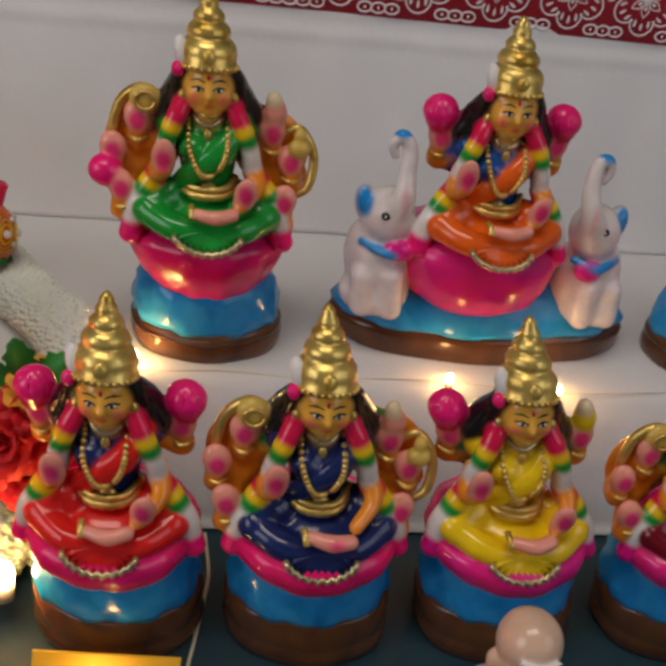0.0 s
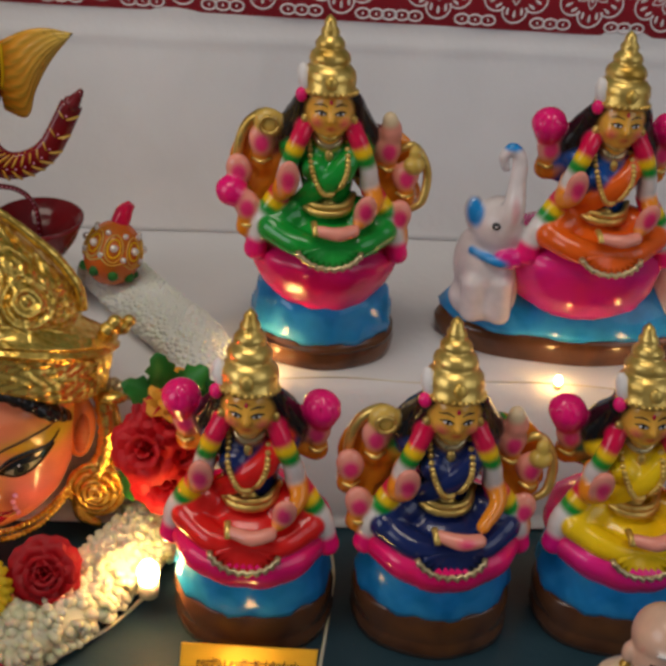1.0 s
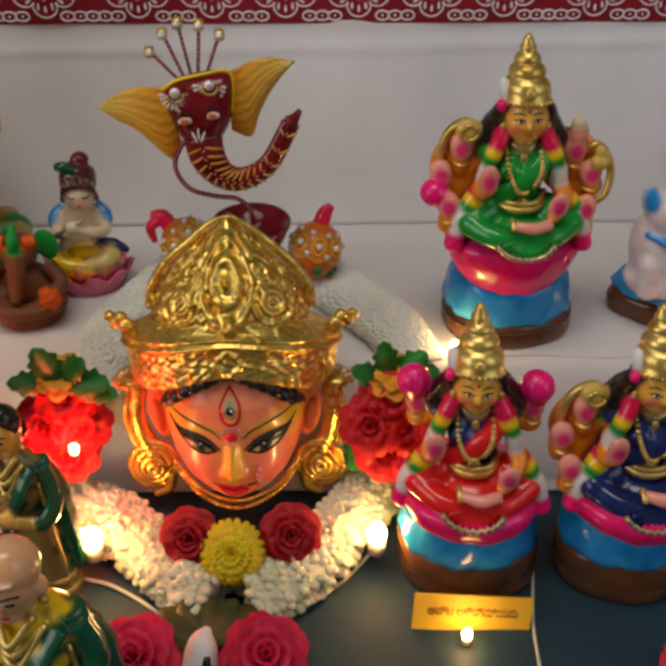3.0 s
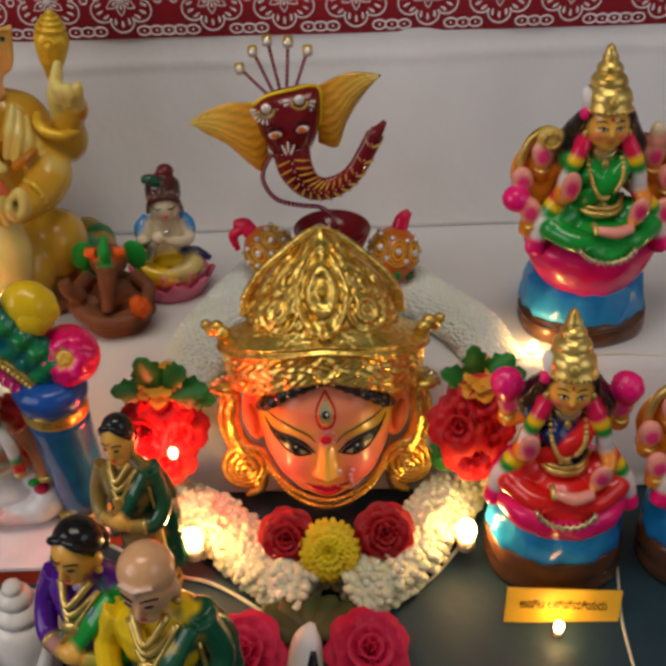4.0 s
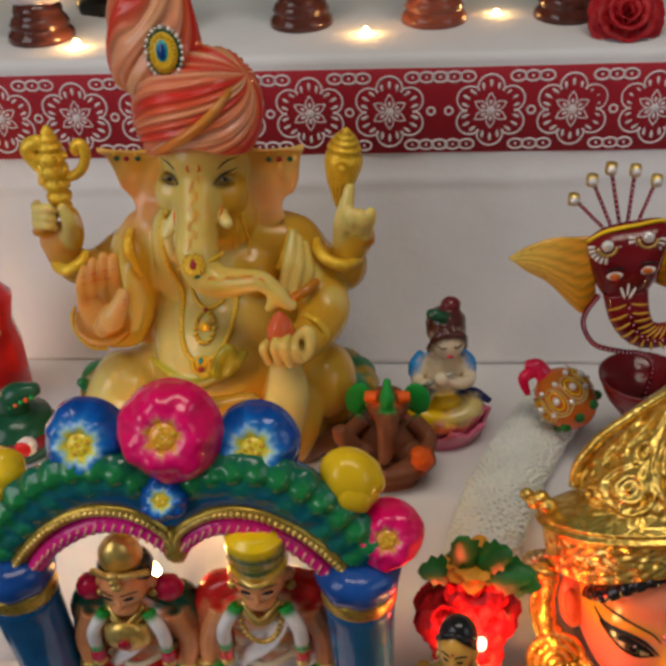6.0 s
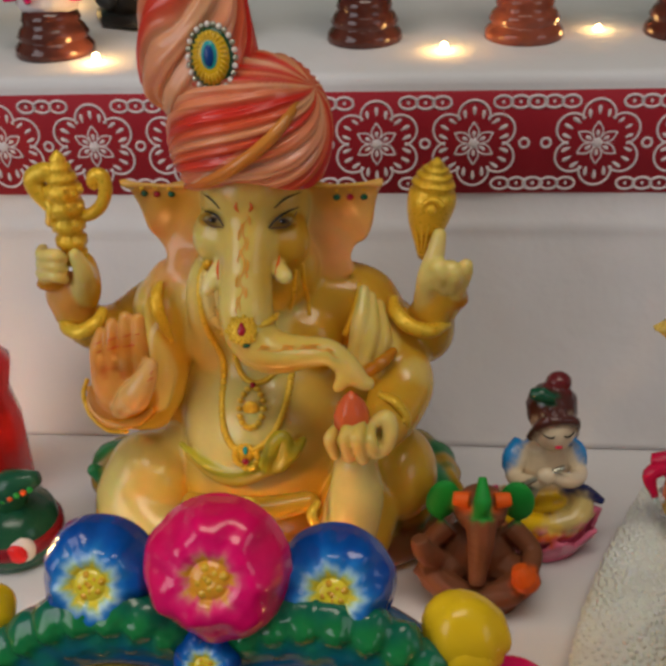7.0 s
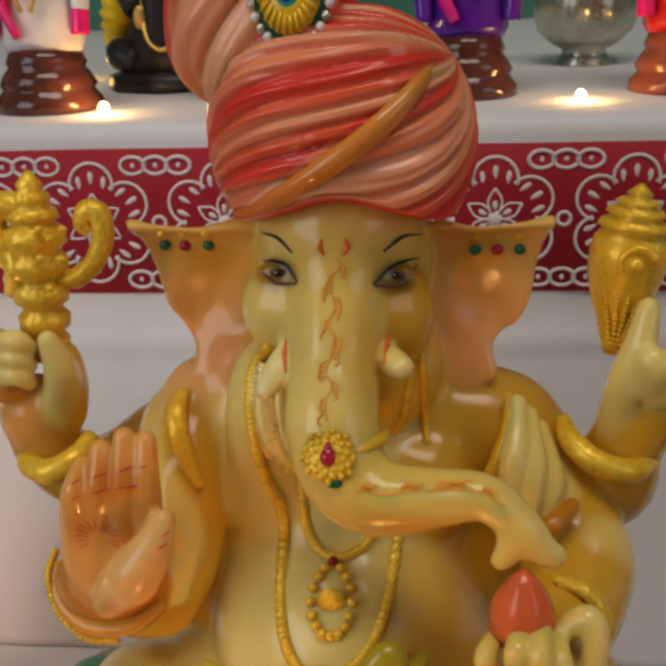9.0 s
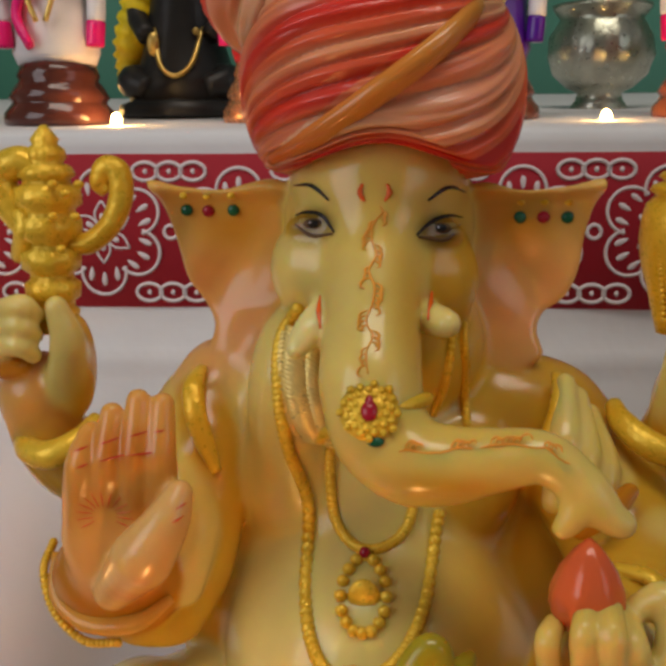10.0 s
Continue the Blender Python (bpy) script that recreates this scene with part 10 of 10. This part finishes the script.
me.transform(pose(0.0040, -0.0520, 0.0, -14, 3, -2) @ Matrix.Translation((0, -0.0009, 0.0115)) @ pose(0, 0, 0, 90, 0, 0) @ Matrix.Diagonal((0.054 / wide_, 1, 1, 1)) @ Matrix.Translation((-mid_, 0, 0)))
me.materials.clear()
me.materials.append(INK)
writing = new("writing", me)
writing.parent = top
writing["label"] = "faded brown handwriting"

# ---- things on the high step ----


def wood_doll(name, label, x, y, dress, sash, h=0.11, base=WOOD, r=0.0245, second=PINK):
    """A clay doll on a turned glossy base, of which the lower part shows."""
    z0 = ZC + 0.036 * (y - YC) / 0.55
    s_ = Sculpt()
    s_.lathe([(r * 0.96, 0), (r, 0.002), (r * 0.98, 0.006), (r * 0.86, 0.0095), (r * 0.84, 0.0105), (r * 0.90, 0.0125), (r * 0.80, 0.017), (r * 0.70, 0.020), (r * 0.74, 0.022), (r * 0.66, 0.027), (r * 0.5, 0.029)], base, seg=36)
    k = r / 0.0245
    s_.lathe([(0.017 * k, 0.027), (0.019 * k, 0.032), (0.0175 * k, 0.050), (0.0150 * k, 0.066), (0.0180 * k, 0.080), (0.0165 * k, 0.090), (0.006 * k, 0.097)], dress, seg=28, sy=0.8,
             wave=lambda t, z: 1 + 0.03 * math.sin(9 * t + 30 * z))
    s_.tube([(0.014 * k, -0.010, 0.088), (0.002, -0.0175 * k, 0.070), (-0.012 * k, -0.014, 0.050), (-0.006, -0.017 * k, 0.034)], [0.004, 0.005, 0.005, 0.004], sash, n=20, flat=0.5)
    for sg in (-1, 1):
        s_.tube([(0.016 * sg * k, 0, 0.086), (0.023 * sg * k, -0.004, 0.070), (0.014 * sg * k, -0.016, 0.062)], [0.005, 0.0046, 0.004], SKIN, n=12)
        s_.tube([(0.010 * sg * k, -0.013 * k, 0.078), (0.006 * sg * k, -0.018 * k, 0.056), (0.002 * sg, -0.0185 * k, 0.044)], 0.0013, GOLD, n=10, seg=6)
        s_.bands([(0.018 * sg * k, -0.006, 0.080), (0.021 * sg * k, -0.008, 0.056), (0.020 * sg * k, -0.009, 0.034)], 0.0042 * k, [second, GREEN, WHITE, second], [3, 1, 2, 2])
    s_.ell((0, -0.004, 0.112), (0.0125, 0.0125, 0.0150), FACE, seg=20)
    s_.ell((0, 0.002, 0.118), (0.0140, 0.0135, 0.0125), BLACK, seg=20)
    ob_ = s_.build(name)
    ob_.matrix_world = pose(x, y, z0)
    return tagged(ob_, label, "statue", "dolls on the high step")


wood_doll("goddess_statue", "pink and white clay doll on a turned dark wooden base", -0.5490, 0.392, WHITE, PINK, r=0.0250)
wood_doll("goddess_statue", "purple robed clay doll on a turned dark wooden base", -0.3555, 0.409, PURPLE, MAGENTA, r=0.0238, second=PURPLE)
wood_doll("goddess_statue", "clay doll in red on a turned reddish wooden base", -0.2570, 0.410, RED, YELLOW, base=WOODRED, r=0.0245)
wood_doll("goddess_statue", "clay doll in green on a turned dark wooden base", -0.1600, 0.412, GREEN, RED, r=0.0240)
wood_doll("goddess_statue", "clay doll in crimson on a copper base", -0.4560, 0.402, RED, WHITE, base=COPPER, r=0.0200)
wood_doll("goddess_statue", "clay doll in navy on a turned dark wooden base", -0.0500, 0.412, NAVY, RED, r=0.0240)
wood_doll("goddess_statue", "clay doll in yellow on a turned dark wooden base", 0.0600, 0.412, YELLOW, RED, r=0.0240)
wood_doll("goddess_statue", "clay doll in blue on a turned dark wooden base", 0.1700, 0.412, DEEP, RED, r=0.0240)
wood_doll("goddess_statue", "clay doll in orange on a turned dark wooden base", -0.6500, 0.412, ORANGE, RED, r=0.0240)


def stone_idol():
    z0 = ZC + 0.036 * 0.125 / 0.55
    s_ = Sculpt()
    s_.lathe([(0.036, 0), (0.037, 0.002), (0.036, 0.007), (0.028, 0.010)], STONE, seg=8)
    s_.lathe([(0.030, 0.008), (0.026, 0.020), (0.020, 0.040), (0.017, 0.060), (0.019, 0.075), (0.010, 0.090)], STONE, seg=24)
    for sg in (-1, 1):
        s_.tube([(0.010 * sg, -0.006, 0.016), (0.024 * sg, -0.014, 0.018), (0.014 * sg, -0.022, 0.014)], [0.010, 0.009, 0.006], STONE, n=14)
        s_.tube([(0.016 * sg, 0, 0.072), (0.024 * sg, -0.004, 0.054), (0.016 * sg, -0.016, 0.040)], [0.006, 0.0055, 0.005], STONE, n=12)
    s_.ell((0, -0.002, 0.102), (0.013, 0.013, 0.016), STONE, seg=20)
    s_.tube([(-0.012, -0.014, 0.044), (-0.008, -0.024, 0.026), (0, -0.027, 0.020), (0.008, -0.024, 0.026), (0.012, -0.014, 0.044)], 0.0013, GOLD, n=22)
    s_.ell((-0.012, -0.020, 0.036), (0.0032, 0.002, 0.0060), GOLD)
    s_.ell((0.010, -0.020, 0.042), (0.002, 0.002, 0.002), GOLD)
    ob_ = s_.build("stone_idol")
    ob_.matrix_world = pose(-0.5070, 0.468, z0)
    tagged(ob_, "black stone seated idol with a gold chain", "statue")
    s_ = Sculpt()
    s_.tube([(-0.5400, 0.476, z0 + 0.016), (-0.5360, 0.470, z0 + 0.040), (-0.5260, 0.468, z0 + 0.070), (-0.5150, 0.470, z0 + 0.100)], [0.005, 0.009, 0.010, 0.007], PETALYELLOW, n=40, ripple=0.16, turns=14)
    return tagged(s_.build("yellow_garland"), "yellow flower garland hung on the stone idol", "garland")


stone_idol()


def silver_pot():
    z0 = ZC + 0.036 * 0.17 / 0.55
    top_ = thing("silver_pot", "engraved tarnished silver pot on a short foot", "pot", (-0.2850, 0.520, z0))
    s_ = Sculpt()
    s_.lathe([(0.0150, 0.000), (0.0160, 0.002), (0.0130, 0.006), (0.0120, 0.010), (0.0180, 0.013), (0.0255, 0.020), (0.0290, 0.030), (0.0280, 0.040), (0.0240, 0.047), (0.0225, 0.050), (0.0265, 0.055), (0.0270, 0.057),
             (0.0245, 0.0565), (0.0200, 0.048)], SILVER, seg=96,
             wave=lambda t, z: 1 + (0.014 * math.sin(14 * t + 900 * abs(z - 0.030)) + 0.006 * math.sin(28 * t - 700 * z)) * (0.014 < z < 0.046))
    s_.build("body", top_)


silver_pot()
flower("rose", "deep red artificial rose on the high step", (-0.1260, 0.372, ZC + 0.014), (0.0, -0.85, 0.5), [(0.0250, 9, 74, 0.0), (0.0225, 8, 56, 0.003), (0.0185, 7, 40, 0.006), (0.0140, 6, 24, 0.008), (0.010, 4, 10, 0.009)],
       PETALRED, 0.1, 0.70, seed_=12)


# ---- each gathered thing has its origin at the middle of its base ----
for top in [o for o in scene.objects if o.type == "EMPTY" and o.parent is None and o.location.length < 1e-6]:
    kids = [o for o in top.children if o.type == "MESH"]
    if kids:
        pts = np.concatenate([np.array([tuple(v.co) for v in o.data.vertices]) + np.array(tuple(o.location)) for o in kids])
        lo, hi = pts.min(0), pts.max(0)
        base = Vector((0.5 * (lo[0] + hi[0]), 0.5 * (lo[1] + hi[1]), lo[2]))
        top.matrix_world = Matrix.Translation(base)
        for o in top.children:
            o.location = o.location - base
